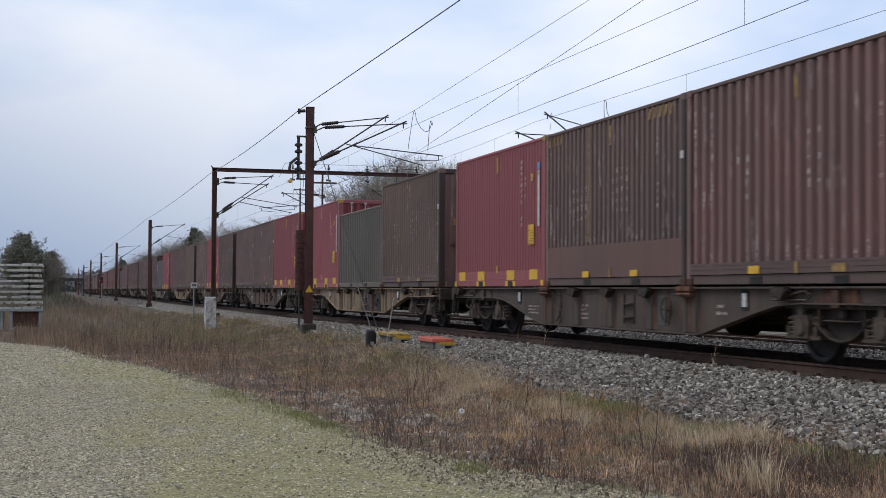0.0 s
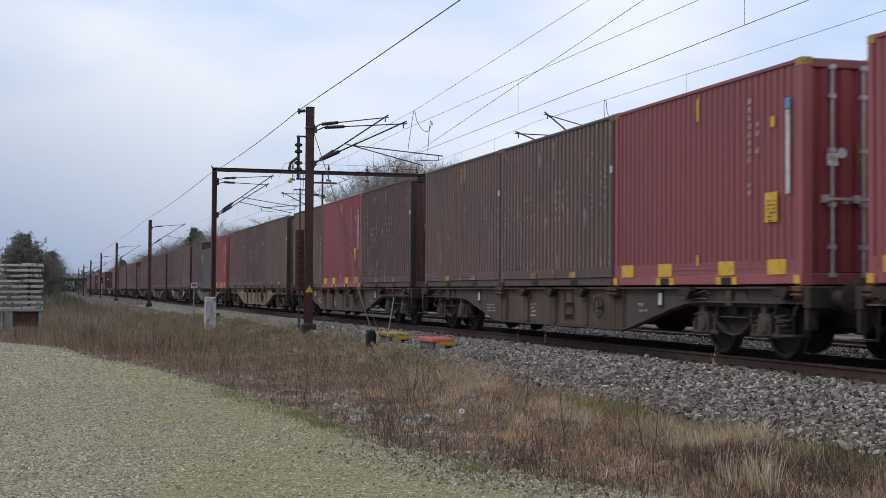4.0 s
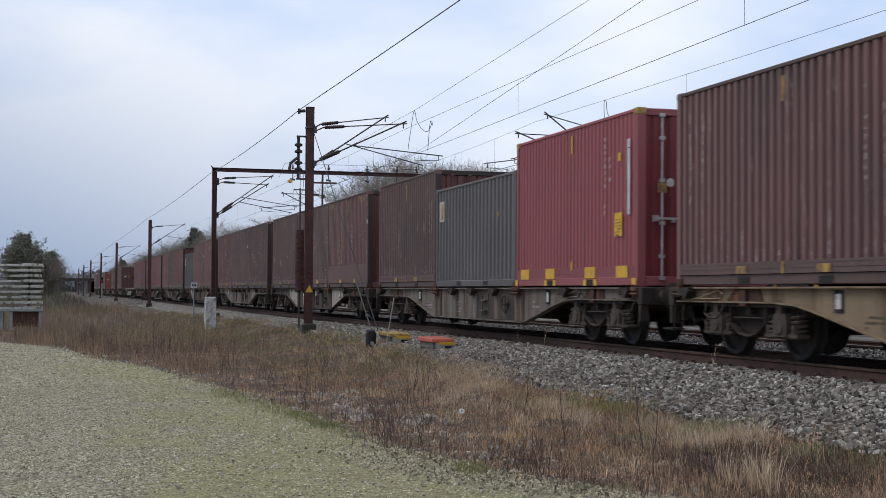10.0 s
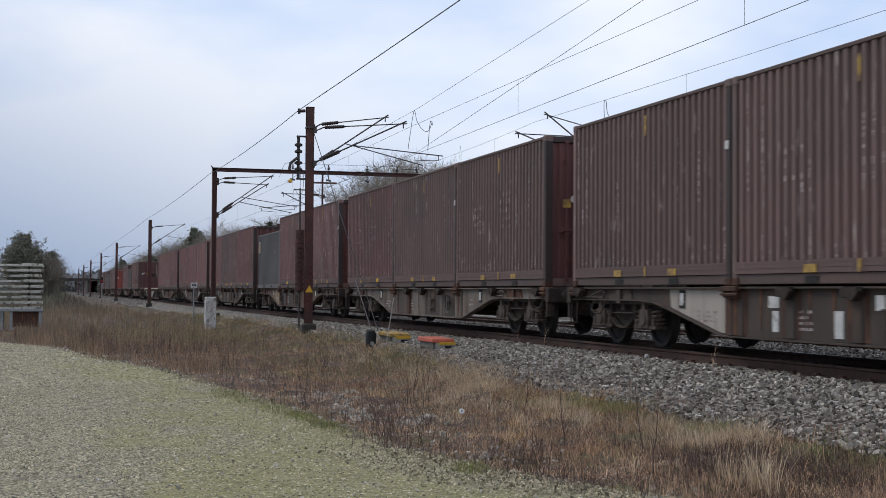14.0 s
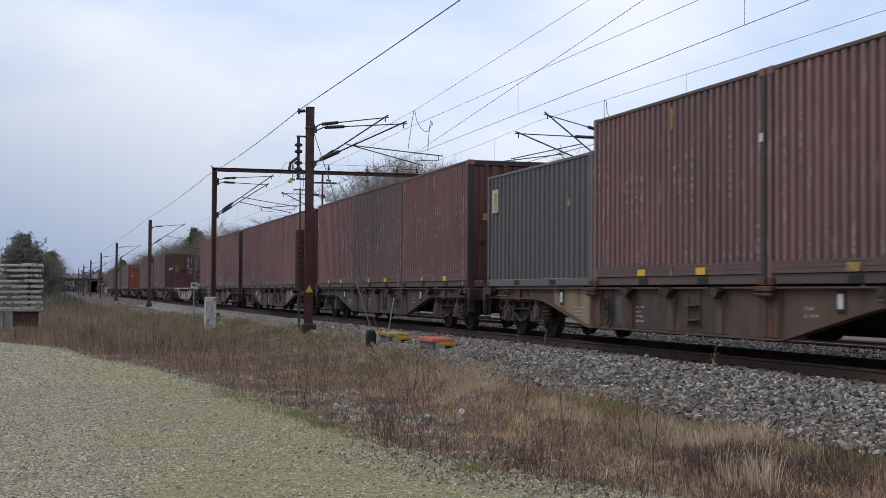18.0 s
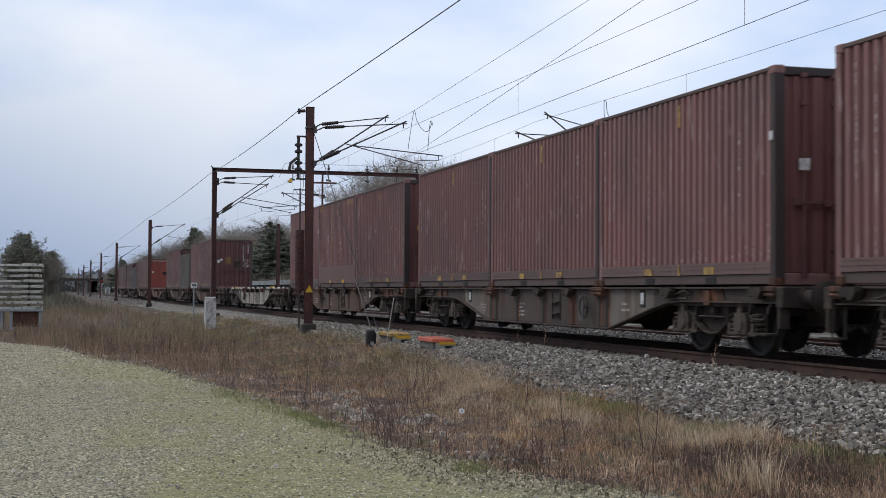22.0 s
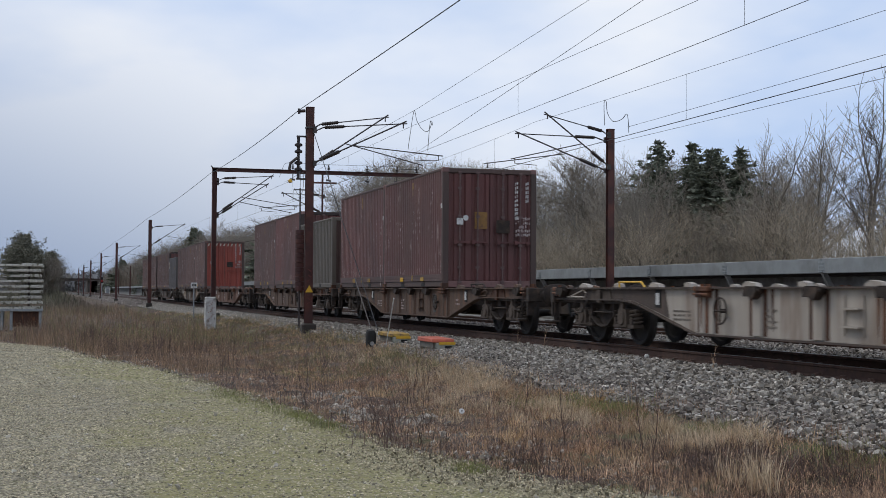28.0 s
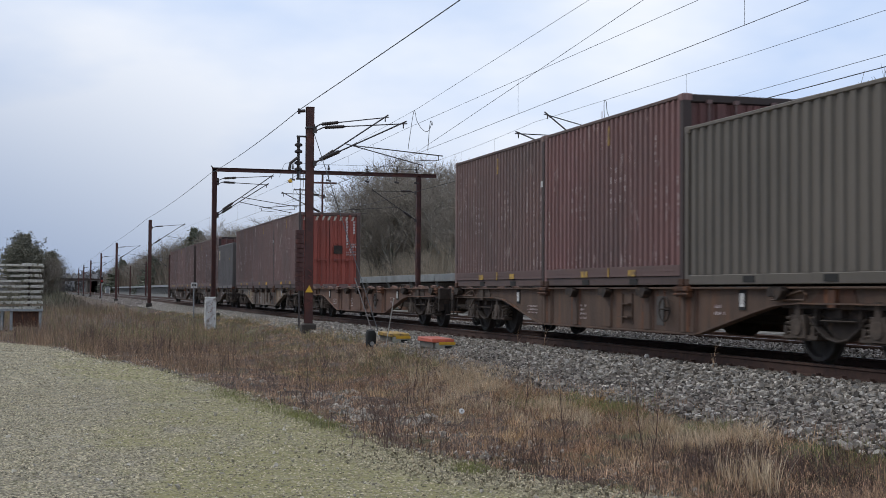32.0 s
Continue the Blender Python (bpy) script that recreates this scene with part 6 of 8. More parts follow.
TRAIN = [
    ("brown", (T, TD, T)),
    ("brown", (TW, (DARK, "flat", DOORRED), RD)),
    ("tan", (TO, SN, RD)),
    ("brown", (RD, TD, TD)),
    ("rusttan", (TD, RD, TO)),
    ("tan", (TO, TD, T)),
    ("grey", (RD, SG, TD)),
    ("dark", (FL, TD, TD)),
    ("grey", (TD, TD, T)),
    ("rusttan", (T, T, SG)),
    ("dark", (TR, TD, TR)),
    ("dark", (TR, TR, TR)),
    ("rusttan", (TR, (RUSSET, "flat", DOORRED), TR)),
    ("pale", (None, None, None)),
    ("rusttan", (None, T, T)),
    ("rusttan", (SN, T, TD)),
    ("rusty", (None, None, None)),
    ("grey", ((DARK, "tall", DOORORANGE), TD, TD)),
    ("dark", (SG, TD, TD)),
    ("dark", (TD, TD, TD)),
]
WORDS = {"tall": "brown corrugated shipping container on the wagon", "flat": "brown container with a plain flat lower strip", "red": "bright red container with yellow pocket marks",
         "low": "low slate-grey corrugated container on the wagon", "wide": "brown container with broad corrugations on the wagon"}
WAGON_WORDS = {"tan": "tan container wagon with rust-streaked ribs", "brown": "grimy brown container wagon on two bogies", "dark": "dark brake-dusted container wagon on two bogies",
               "grey": "grimy grey container wagon on two bogies", "rusttan": "rust-tan container wagon with streaked ribs",
               "pale": "pale grey container wagon with rusty posts", "rusty": "rust-red empty container wagon on two bogies"}
# paint of the middle plates and of the tapered ends, where a wagon has them
PLATES = {1: ("dark", None), 2: ("rusttan", None), 3: ("brown", "rusttan"), 5: ("dark", None), 6: (None, "pale"), 7: ("brown", "grey"), 8: ("dark", "tan"), 9: ("brown", None), 10: ("brown", "grey"), 16: ("brown", "tan")}
# wagons that run with their other end first
TURNED = (8, 11, 12)
MOVING, WHEELSETS = [], []


def run(t):
    """How far the train has come, in metres, t seconds into the shot."""
    return 9.20535 * t - 0.0057332 * t * t - 0.00099115 * t ** 3 + 1.88892e-5 * t ** 4


def build_train():
    for i, (coat, slots) in enumerate(TRAIN):
        k = i - 1
        front = -21.658 - 19.7036 * (k - 9) - (0.247 if k >= 13 else 0) - run(19.0)
        empty = all(s is None for s in slots)
        w = wagon(front, WAGONS[coat], seed=i, label=("empty " if empty and coat != "rusty" else "") + WAGON_WORDS[coat], pale_patch=coat in ("pale", "tan"), middle=WAGONS.get(PLATES.get(k, (None, None))[0]), ends=WAGONS.get(PLATES.get(k, (None, None))[1]), rear_only=k == 8, turned=k in TURNED, loads=tuple(0 if s is None else 1 for s in slots))
        MOVING.append(w)
        WHEELSETS.extend(o for o in w.children_recursive if o.name.startswith("wheelset"))
        for j, s in enumerate(slots):
            if s is None:
                continue
            colour, kind, door = s
            words = WORDS[kind]
            if colour is GREEN:
                words = "low grey-green corrugated container on the wagon"
            elif colour is OLIVE:
                words = "olive-brown weathered shipping container on the wagon"
            elif colour is RUSSET:
                words = "russet corrugated shipping container on the wagon"
            elif door is DOORORANGE:
                words = "dark container with orange-red striped door end"
            bare = bool(j and slots[0] is None) or door is DOORORANGE
            c = container(front - SLOT * j, FLOOR, kind, colour, door, seed=i * 3 + j, label=words, bare=bare)
            if door is DOORORANGE:
                hazard_header(c, TALL)
            if bare:
                door_lettering(c, TALL, i)
            MOVING.append(c)


build_train()


def motions():
    start = {o: o.matrix_basis.copy() for o in MOVING}
    for o in MOVING:
        x, y, z = start[o].translation
        walk(o, [(t, pose(x + run(t), y, z)) for t in range(33)])
    for o in WHEELSETS:
        x, y, z = o.location
        walk(o, [(i / 15, pose(x, y, z, 0, math.degrees(run(i / 15) / 0.46) % 360, 0)) for i in range(481)])


# ---- lineside things ----
def build_lineside():
    # whitewashed stub post with red scrawl
    thing = new("marker_post")
    thing.matrix_basis = pose(-54.0, -4.37, -0.76)
    part("post_body", Shape().chamfer(-0.2, 0.2, -0.21, 0.21, 0, 1.42, 0.03), WHITEPOST, thing)
    for i, z in enumerate((0.55, 0.8, 1.05)):
        part("graffiti", Shape().path([(0.202, -0.12, z), (0.202, 0.06, z + 0.1), (0.202, -0.02, z + 0.12), (0.202, 0.14, z + 0.2), (0.202, 0.02, z + 0.22)], 0.008, 4), GRAFFITI, thing, "scrawled red spray paint")
    tagged(thing, "whitewashed concrete stub post with red scrawl", "marker post")
    # small white plate on a thin pole
    thing = new("distance_sign")
    thing.matrix_basis = pose(-69.0, -3.5, -0.7)
    part("pole", Shape().tube((0, 0, 0), (0, 0, 1.75), 0.035, 8), GALV, thing)
    part("plate", Shape().chamfer(0.035, 0.06, -0.16, 0.16, 1.72, 2.0, 0.008), WHITE, thing, "small white sign plate")
    part("plate_marks", Shape().box(0.06, 0.064, -0.1, -0.02, 1.83, 1.92).box(0.06, 0.064, 0.02, 0.1, 1.83, 1.92).box(0.06, 0.064, -0.1, 0.1, 1.77, 1.79), BLACK, thing)
    tagged(thing, "small white sign plate on a thin pole", "sign")
    # two track-side casings with coloured lids
    for x, lid, words in ((-31.9, WORNYELLOW, "grey-green track-side casing with a yellow lid"), (-28.2, ORANGE, "grey-green track-side casing with an orange lid")):
        thing = new("trackside_casing")
        thing.matrix_basis = pose(x, -2.5, -0.38) @ Matrix.Diagonal((0.95, 0.85, 0.92, 1))
        part("casing", Shape().prism("x", [(-0.06, 0.0), (0.27, 0.0), (0.27, 0.24), (-0.2, 0.24), (-0.2, 0.13)], -0.5, 0.62), BOXGREY, thing, bevel=0.012)
        part("tray", Shape().box(-0.62, 0.5, -0.24, -0.206, 0.12, 0.25), BRUSHEDGREY, thing, "dull brown-grey side tray")
        part("lid", Shape().prism("y", [(-0.66, 0.25), (0.62, 0.25), (0.6, 0.33), (-0.62, 0.35)], -0.3, 0.27), lid, thing, "hinged coloured lid", bevel=0.012)
        part("lid_stripe", Shape().box(0.626, 0.64, -0.12, 0.29, 0.2, 0.262), YELLOW, thing, "yellow stripe under the lid")
        part("cable_conduit", Shape().path([(-0.7, -0.05, 0.08), (-1.4, -0.1, 0.02), (-2.2, 0.0, 0.05)], 0.05, 7), BOXGREY, thing)
        part("mounting_foot", Shape().box(-0.45, -0.25, -0.3, 0.3, -0.2, 0.0).box(0.15, 0.35, -0.3, 0.3, -0.2, 0.0), GRIME, thing)
        # the recess is a flat black plate that imitates its shaded inside
        part("recess", Shape().box(0.622, 0.628, 0.02, 0.2, 0.05, 0.17), BLACK, thing)
        tagged(thing, words, "equipment case", group="trackside casings")
    for x, y, ln in ((-32.25, -3.0, 0.2), (-31.75, -3.1, 0.16)):
        thing = new("cable_bollard")
        thing.matrix_basis = pose(x, y, -0.62)
        part("bollard_body", Shape().lathe("z", [(0.11, 0), (0.12, 0.03), (0.12, 0.52), (0.09, 0.6), (0.03, 0.62)], 14), BLACK, thing, smooth=True)
        part("bollard_dial", Shape().lathe("x", [(0.05, 0.11), (0.05, 0.135)], 10, (0, 0, 0.3)), GALV, thing)
        tagged(thing, "black cable bollard in the ballast", "bollard")
    for x, y, dx, dz, words in ((-30.88, -3.0, 0.92, 1.06, "pale leaning marker stick"), (-31.2, -3.0, -2.86, 1.55, "thin dark leaning rod")):
        tagged(part("leaning_stick", Shape().tube((x, y, -0.65), (x + dx, y, dz - 0.3), 0.014, 6), WHITE if dx > 0 else ARM), words, "stick")
    tagged(part("pale_stone", Shape().lathe("z", [(0.02, -0.2), (0.045, -0.18), (0.042, -0.12), (0.02, -0.1)], 8, (-20.9, -0.95, 0.0)), WHITE), "single pale stone beside the rail", "stone")


build_lineside()


def build_sleeper_stack():
    """Concrete sleepers piled on a low steel trestle in the weeds."""
    rng = random.Random(4)
    sleeper = Shape().prism("x", [(-1.25, 0), (1.25, 0), (1.25, 0.095), (1.22, 0.118), (0.55, 0.118), (0.4, 0.092), (-0.4, 0.092), (-0.55, 0.118), (-1.22, 0.118), (-1.25, 0.095)], -0.13, 0.13).mesh("concrete_sleeper", 0.014)
    x0, y0 = -57.0, -11.95
    for layer in range(9):
        for row in range(5):
            ob = part("concrete_sleeper", sleeper, STACKED, at=(x0 - row * 0.36 + rng.uniform(-0.03, 0.03), y0 + rng.uniform(-0.07, 0.07), 0.12 + layer * 0.212), turn=(0, 0, rng.uniform(-0.6, 0.6)))
            tagged(ob, "mossy concrete sleeper in a pile on a trestle", "sleeper", group="piled sleepers")
        if layer:
            for y in (-0.75, 0.75):
                tagged(part("spacer_batten", Shape().box(x0 - 1.56, x0 + 0.12, y0 + y - 0.04, y0 + y + 0.04, 0.12 + layer * 0.212 - 0.094, 0.12 + layer * 0.212), GRIME), "dark timber batten between piled sleepers", "batten", group="spacer battens")
    thing = new("steel_trestle")
    thing.matrix_basis = pose(x0, y0, -0.72)
    part("trestle_top", Shape().box(-1.6, 0.2, -1.35, 1.3, 0.76, 0.838), GALV, thing)
    for x in (-1.45, 0.05):
        for y in (-1.25, -0.25, 0.1, 1.2):
            part("trestle_leg", Shape().box(x - 0.05, x + 0.05, y - 0.05, y + 0.05, 0.0, 0.76), GALV, thing)
    part("trestle_panel", Shape().box(0.06, 0.08, 0.16, 1.14, 0.15, 0.75), STREAK, thing)
    part("lower_pipe", Shape().tube((0.1, -1.6, 0.55), (0.1, -0.3, 0.6), 0.09, 10), CONCRETE, thing)
    tagged(thing, "grey steel trestle under a pile of sleepers", "trestle")


build_sleeper_stack()


# ---- trees ----
def twig(s, a, b, w, rng):
    """One thin tapering twig."""
    d = b - a
    side = d.cross(Vector((rng.uniform(-1, 1), rng.uniform(-1, 1), rng.uniform(-1, 1))))
    side = side.normalized() * w if side.length > 1e-6 else Vector((w, 0, 0))
    s.add((a - side, a + side, b + side * 0.3, b - side * 0.3), [(0, 1, 2, 3)])


def grow(s_trunk, s_twig, p, d, length, radius, depth, rng, spread, lift, twig_r):
    """A branching limb: thick pieces to the trunk's shape, thin ones to the crown's."""
    n = 3 if depth > 1 else 2
    a = p
    for i in range(n):
        d = (d + Vector((rng.uniform(-1, 1), rng.uniform(-1, 1), rng.uniform(-0.4, 0.8) * lift)) * 0.16).normalized()
        b = a + d * (length / n)
        r0, r1 = radius * (1 - 0.28 * i / n), radius * (1 - 0.28 * (i + 1) / n)
        if radius > 0.022:
            s_trunk.tube(a, b, r0, 6 if radius > 0.08 else 4, r1, caps=False)
        else:
            twig(s_twig, a, b, max(r0, twig_r), rng)
        a = b
        if depth > 0:
            kids = rng.choice((1, 2, 2)) if i < n - 1 else rng.choice((2, 3))
            for _ in range(kids):
                side = Vector((rng.gauss(0, 1), rng.gauss(0, 1), rng.uniform(-0.2, 0.7) * lift)).normalized()
                nd = (d * (1.2 - spread) + side * spread).normalized()
                grow(s_trunk, s_twig, a, nd, length * rng.uniform(0.55, 0.78), r1 * rng.uniform(0.45, 0.68), depth - 1, rng, spread, lift, twig_r)
        else:
            for _ in range(3):
                nd = (d + Vector((rng.gauss(0, 0.6), rng.gauss(0, 0.6), rng.gauss(0.15, 0.5)))).normalized()
                twig(s_twig, a, a + nd * length * rng.uniform(0.4, 0.8), twig_r * 0.7, rng)


def bare_tree(seed, height, spread=0.62, depth=4, lift=1.0):
    rng = random.Random(seed)
    a, b = Shape(), Shape()
    stems = rng.choice((1, 1, 1, 2))
    for i in range(stems):
        d = Vector((rng.uniform(-0.15, 0.15) * stems, rng.uniform(-0.15, 0.15) * stems, 1)).normalized()
        grow(a, b, Vector((rng.uniform(-0.3, 0.3) * (stems - 1), rng.uniform(-0.3, 0.3) * (stems - 1), -0.2)), d, height * 0.42, height * 0.012 + 0.03, depth, rng, spread, lift, 0.012)
    return a, b


def limb(wood, fine, p, d, length, r, level, rng):
    """An upswept limb that tapers, bends towards the light and carries side limbs."""
    segs = 4 if level > 1 else 3
    for i in range(segs):
        d = (d + Vector((rng.gauss(0, 0.1), rng.gauss(0, 0.1), 0.06))).normalized()
        q = p + d * (length / segs)
        r1 = max(r * 0.86, 0.006)
        (wood if r > 0.02 else fine).tube(p, q, r, 5 if r > 0.03 else 3, r1, False)
        p, r = q, r1
        if level and (i or level < 4):
            for _ in range(rng.choice((1, 1, 2))):
                side = Vector((rng.gauss(0, 1), rng.gauss(0, 1), rng.uniform(-0.3, 0.5))).normalized()
                limb(wood, fine, p, (d * 0.72 + side * 0.74).normalized(), length * rng.uniform(0.5, 0.68) * (1 - 0.25 * i / segs), max(r * 0.55, 0.006), level - 1, rng)
    if level:
        limb(wood, fine, p, d, length * 0.7, r, level - 1, rng)


def upswept_tree(seed, height):
    rng = random.Random(seed)
    wood, fine = Shape(), Shape()
    for i in range(rng.choice((1, 2))):
        limb(wood, fine, Vector((0.3 * i, 0.15 * i, -0.2)), Vector((rng.gauss(0, 0.1), rng.gauss(0, 0.1), 1)).normalized(), height * 0.36, height * 0.011 + 0.02, 4, rng)
    return wood, fine


def plain_mesh(shape, name, mat):
    """From lists straight into a mesh, for many small faces."""
    me = bpy.data.meshes.new(name)
    me.from_pydata(shape.v, [], shape.f)
    me.materials.append(mat)
    return me


def build_woods():
    rng = random.Random(8)
    kinds = []
    for i in range(9):
        hgt = (8.5, 9.5, 10.5, 7.5, 9.0, 8.0, 10.0, 6.5, 9.0)[i]
        a, b = bare_tree(30 + i, hgt, spread=(0.55, 0.7, 0.6, 0.75, 0.65, 0.5, 0.6, 0.7, 0.55)[i])
        kinds.append((plain_mesh(a, "trunk", BARK), plain_mesh(b, "crown", TWIG), hgt, max(v[2] for v in b.v)))
    for i in range(4):
        a, b = upswept_tree(130 + i, 8.5)
        # two kinds in the backlit dark colour, two in the paler lit one
        wood = DARKTWIG if i < 2 else TWIG
        kinds.append((plain_mesh(a, "trunk", wood), plain_mesh(b, "crown", wood), 8.5, max(v[2] for v in b.v)))

    def plant(k, x, y, top):
        z = ground_z(x, y) - 0.1
        size = (top - z) / kinds[k][3]
        thing = new("bare_tree")
        thing.matrix_basis = pose(x, y, z, 0, 0, rng.uniform(0, 360)) @ Matrix.Diagonal((size, size, size, 1))
        part("trunk", kinds[k][0], kinds[k][0].materials[0], thing)
        part("crown", kinds[k][1], kinds[k][1].materials[0], thing)
        tagged(thing, "leafless deciduous tree in the wood edge", "tree", group="bare trees of the wood")

    # the wood behind the platform
    x = -60.0
    while x > -330:
        y = rng.uniform(20, 25) if not -76 < x < -55 else rng.uniform(25, 29)
        top = float(np.interp(x, (-330, -210, -195, -145, -132, -112, -100, -40), (14.5, 12.5, 10.0, 10.5, 13.5, 12.5, 10.5, 9.5))) + rng.uniform(-1.5, 0.6)
        thin = x > -80
        plant(11 + rng.randrange(2) if thin else rng.randrange(9), x, y, top)
        if rng.random() < 0.4:
            plant(11 + rng.randrange(2) if thin else rng.randrange(9), x - rng.uniform(0, 3), y + rng.uniform(5, 10), top + rng.uniform(0, 1.0))
        x -= rng.uniform(2.4, 4.2) * (1 if x > -140 else 1.8)
    shrubs = []
    for i in range(5):
        a, b = Shape(), Shape()
        r2 = random.Random(90 + i)
        for _ in range(5):
            d = Vector((r2.gauss(0, 0.4), r2.gauss(0, 0.4), 1)).normalized()
            grow(a, b, Vector((r2.gauss(0, 0.35), r2.gauss(0, 0.35), -0.1)), d, 1.5, 0.03, 2, r2, 0.55, 1.2, 0.006)
        top = max(v[2] for v in b.v)
        shrubs.append((plain_mesh(a, "stem", BARK), plain_mesh(b, "crown", THICKET), top))
    for i in range(84):
        x = -30 - 120 * rng.random() ** 1.3 if i < 60 else rng.uniform(-74, -44)
        y = rng.uniform(13.8, 20.5)
        a, b, top = shrubs[rng.randrange(5)]
        size = rng.uniform(2.2, 4.6) / top
        thing = new("bare_shrub")
        thing.matrix_basis = pose(x, y, ground_z(x, y) - 0.1, 0, 0, rng.uniform(0, 360)) @ Matrix.Diagonal((size, size, size, 1))
        part("stem", a, BARK, thing)["kind"] = "stuff"
        part("crown", b, THICKET, thing)
        tagged(thing, "leafless brown shrub at the wood edge", "shrub", group="bare shrubs")
    # the wooded slope further up the line
    for _ in range(34):
        x = rng.uniform(-540, -300)
        plant(rng.randrange(9), x, rng.uniform(13.5, 19), float(np.interp(x, (-540, -420, -300), (9.5, 11.0, 12.5))) + rng.uniform(-1.5, 0.8))
    plant(9, -46.4, 20.2, 10.0)
    plant(10, -47.8, 21.5, 7.2)
    plant(11, -54.6, 20.0, 9.0)
    plant(12, -63.5, 18.6, 7.8)
    plant(10, -51.5, 19.0, 5.6)
    plant(12, -49.0, 18.5, 5.2)
    plant(6, -118.0, 19.0, 13.0)
    plant(4, -126.0, 20.0, 13.8)
    plant(2, -122.0, 22.0, 14.4)
    plant(1, -115.0, 22.5, 13.2)
    plant(6, -131.0, 21.5, 13.6)
    plant(8, -124.0, 23.5, 14.2)
    plant(5, -128.0, 23.0, 13.9)
    for x, y, top in ((-66.0, 18.5, 8.4), (-69.5, 19.0, 9.0), (-61.8, 18.2, 8.2), (-64.2, 17.8, 7.0), (-57.5, 18.5, 5.4), (-53.5, 18.2, 5.2), (-67.0, 18.0, 6.8), (-71.0, 18.8, 7.4), (-60.5, 17.6, 5.6)):
        plant(11 + rng.randrange(2), x, y, top)
    for x, y, top in ((-150, -11.4, 5.2), (-153, -10.4, 4.6), (-156, -11.3, 5.4), (-154, -10.9, 5.0), (-170, -11.5, 4.6), (-185, -13, 6.0), (-230, -14, 6.0), (-260, -13, 6.5)):
        plant(rng.randrange(9), x, y, top)


build_woods()


def needle_tree(seed, height, width, ragged=0.4, pine=False, sparse=1.0):
    """A conifer: trunk and drooping boughs set with short needle sprays."""
    rng = np.random.default_rng(seed)
    trunk = Shape().tube((0, 0, -0.2), (0, 0, height * 0.97), height * 0.018 + 0.04, 7, 0.02)
    quads = []
    levels = int(height * 3.2)
    for i in range(levels):
        k = i / levels
        z = height * (0.08 + 0.92 * k) if not pine else height * (0.45 + 0.55 * k)
        reach = width * ((1 - k) ** 0.8 if not pine else math.sin(3.0 * min(k + 0.12, 1.0)) ** 0.6) + 0.12
        for j in range(10 if not pine else 6):
            a = rng.uniform(0, 6.283)
            ln = reach * rng.uniform(1 - 2 * ragged, 1 + ragged)
            droop = rng.uniform(-0.35, 0.05) if not pine else rng.uniform(-0.05, 0.4)
            m = max(3, int(ln * 5))
            fine = 0.35 + 0.65 * min(1.0, reach / width * 1.4)
            for q in range(m):
                f = (q + rng.uniform(0, 1)) / m
                c = np.array([math.cos(a) * ln * f, math.sin(a) * ln * f, z + droop * ln * f])
                for _ in range(16 if pine else 3):
                    d = rng.normal(0, 1, 3) * ((0.11, 0.11, 0.09) if pine else (0.28 * fine, 0.28 * fine, 0.15))
                    e = rng.normal(0, 1, 3) * (0.035 if pine else 0.075 * fine)
                    c = c + (rng.normal(0, 0.12, 3) if pine else 0)
                    quads.append((c - d * 0.6 - e, c + d * 0.2 - e * 1.3, c + d, c + d * 0.1 + e))
    v = np.array(quads).reshape(-1, 3)
    return trunk, v, np.arange(len(v)).reshape(-1, 4)


def build_conifers():
    shapes = []
    for i, (h, w, pine) in enumerate(((11.5, 2.9, False), (10.5, 2.6, False), (9.5, 3.0, False), (9.0, 2.1, True))):
        t, v, f = needle_tree(60 + i, h, w, pine=pine)
        crown = soup("crown", v, f, NEEDLE)
        me = crown.data
        bpy.data.objects.remove(crown)
        shapes.append((plain_mesh(t, "trunk", BARK), me, h))
    platform_wood = [(0, -69.8, 22, 9.5), (1, -65.6, 22, 8.9), (0, -64.0, 22.6, 8.5), (1, -60.4, 22, 8.1), (2, -67.6, 21.6, 7.4), (2, -62.2, 21.4, 7.0), (2, -59.2, 21.8, 6.4), (2, -67.0, 23.0, 7.6), (2, -65.0, 23.0, 7.3), (1, -61.2, 22.6, 7.4), (2, -57.6, 22.4, 5.8), (2, -63.0, 23.2, 7.2), (2, -71.4, 21.8, 6.2), (0, -62.0, 21.2, 8.2), (1, -63.2, 20.9, 7.6), (0, -68.2, 21.2, 8.4), (1, -66.8, 23.6, 8.0), (2, -64.5, 20.8, 5.6)]
    slope_wood = [(2, -189, 19, 10.6), (0, -186, 20, 9.6), (1, -291, 19, 14.2), (2, -286, 19.5, 13.4), (1, -306, 20, 14.8), (0, -312, 22, 14.2), (2, -296, 18, 11.0), (1, -255, 19, 10.5), (2, -315, 12.8, 8.2), (1, -322, 12.5, 9.0), (2, -470, 13, 11.6), (2, -480, 13.8, 10.6), (0, -464, 13.6, 11.0)]
    near_side = [(3, -150, -12.9, 6.5), (3, -153, -12.0, 5.2), (3, -147, -13.5, 5.2), (3, -156, -10.3, 4.9), (2, -160, -10.2, 3.0), (2, -150, -12.2, 3.4)]
    spots = platform_wood + slope_wood + near_side
    rng = random.Random(3)
    for k, x, y, top in spots:
        z = ground_z(x, y) - 0.1
        size = (top - z) / shapes[k][2]
        thing = new("conifer")
        thing.matrix_basis = pose(x, y, z, 0, 0, rng.uniform(0, 360)) @ Matrix.Diagonal((size * (1.65 if y > 0 else 1), size * (1.65 if y > 0 else 1), size, 1))
        part("trunk", shapes[k][0], BARK, thing)
        part("crown", shapes[k][1], NEEDLE if y > 0 else PINE, thing)
        tagged(thing, "dark green spruce standing in the wood" if y > 0 else "dark ragged pine beside the line", "tree", group="conifers")


build_conifers()


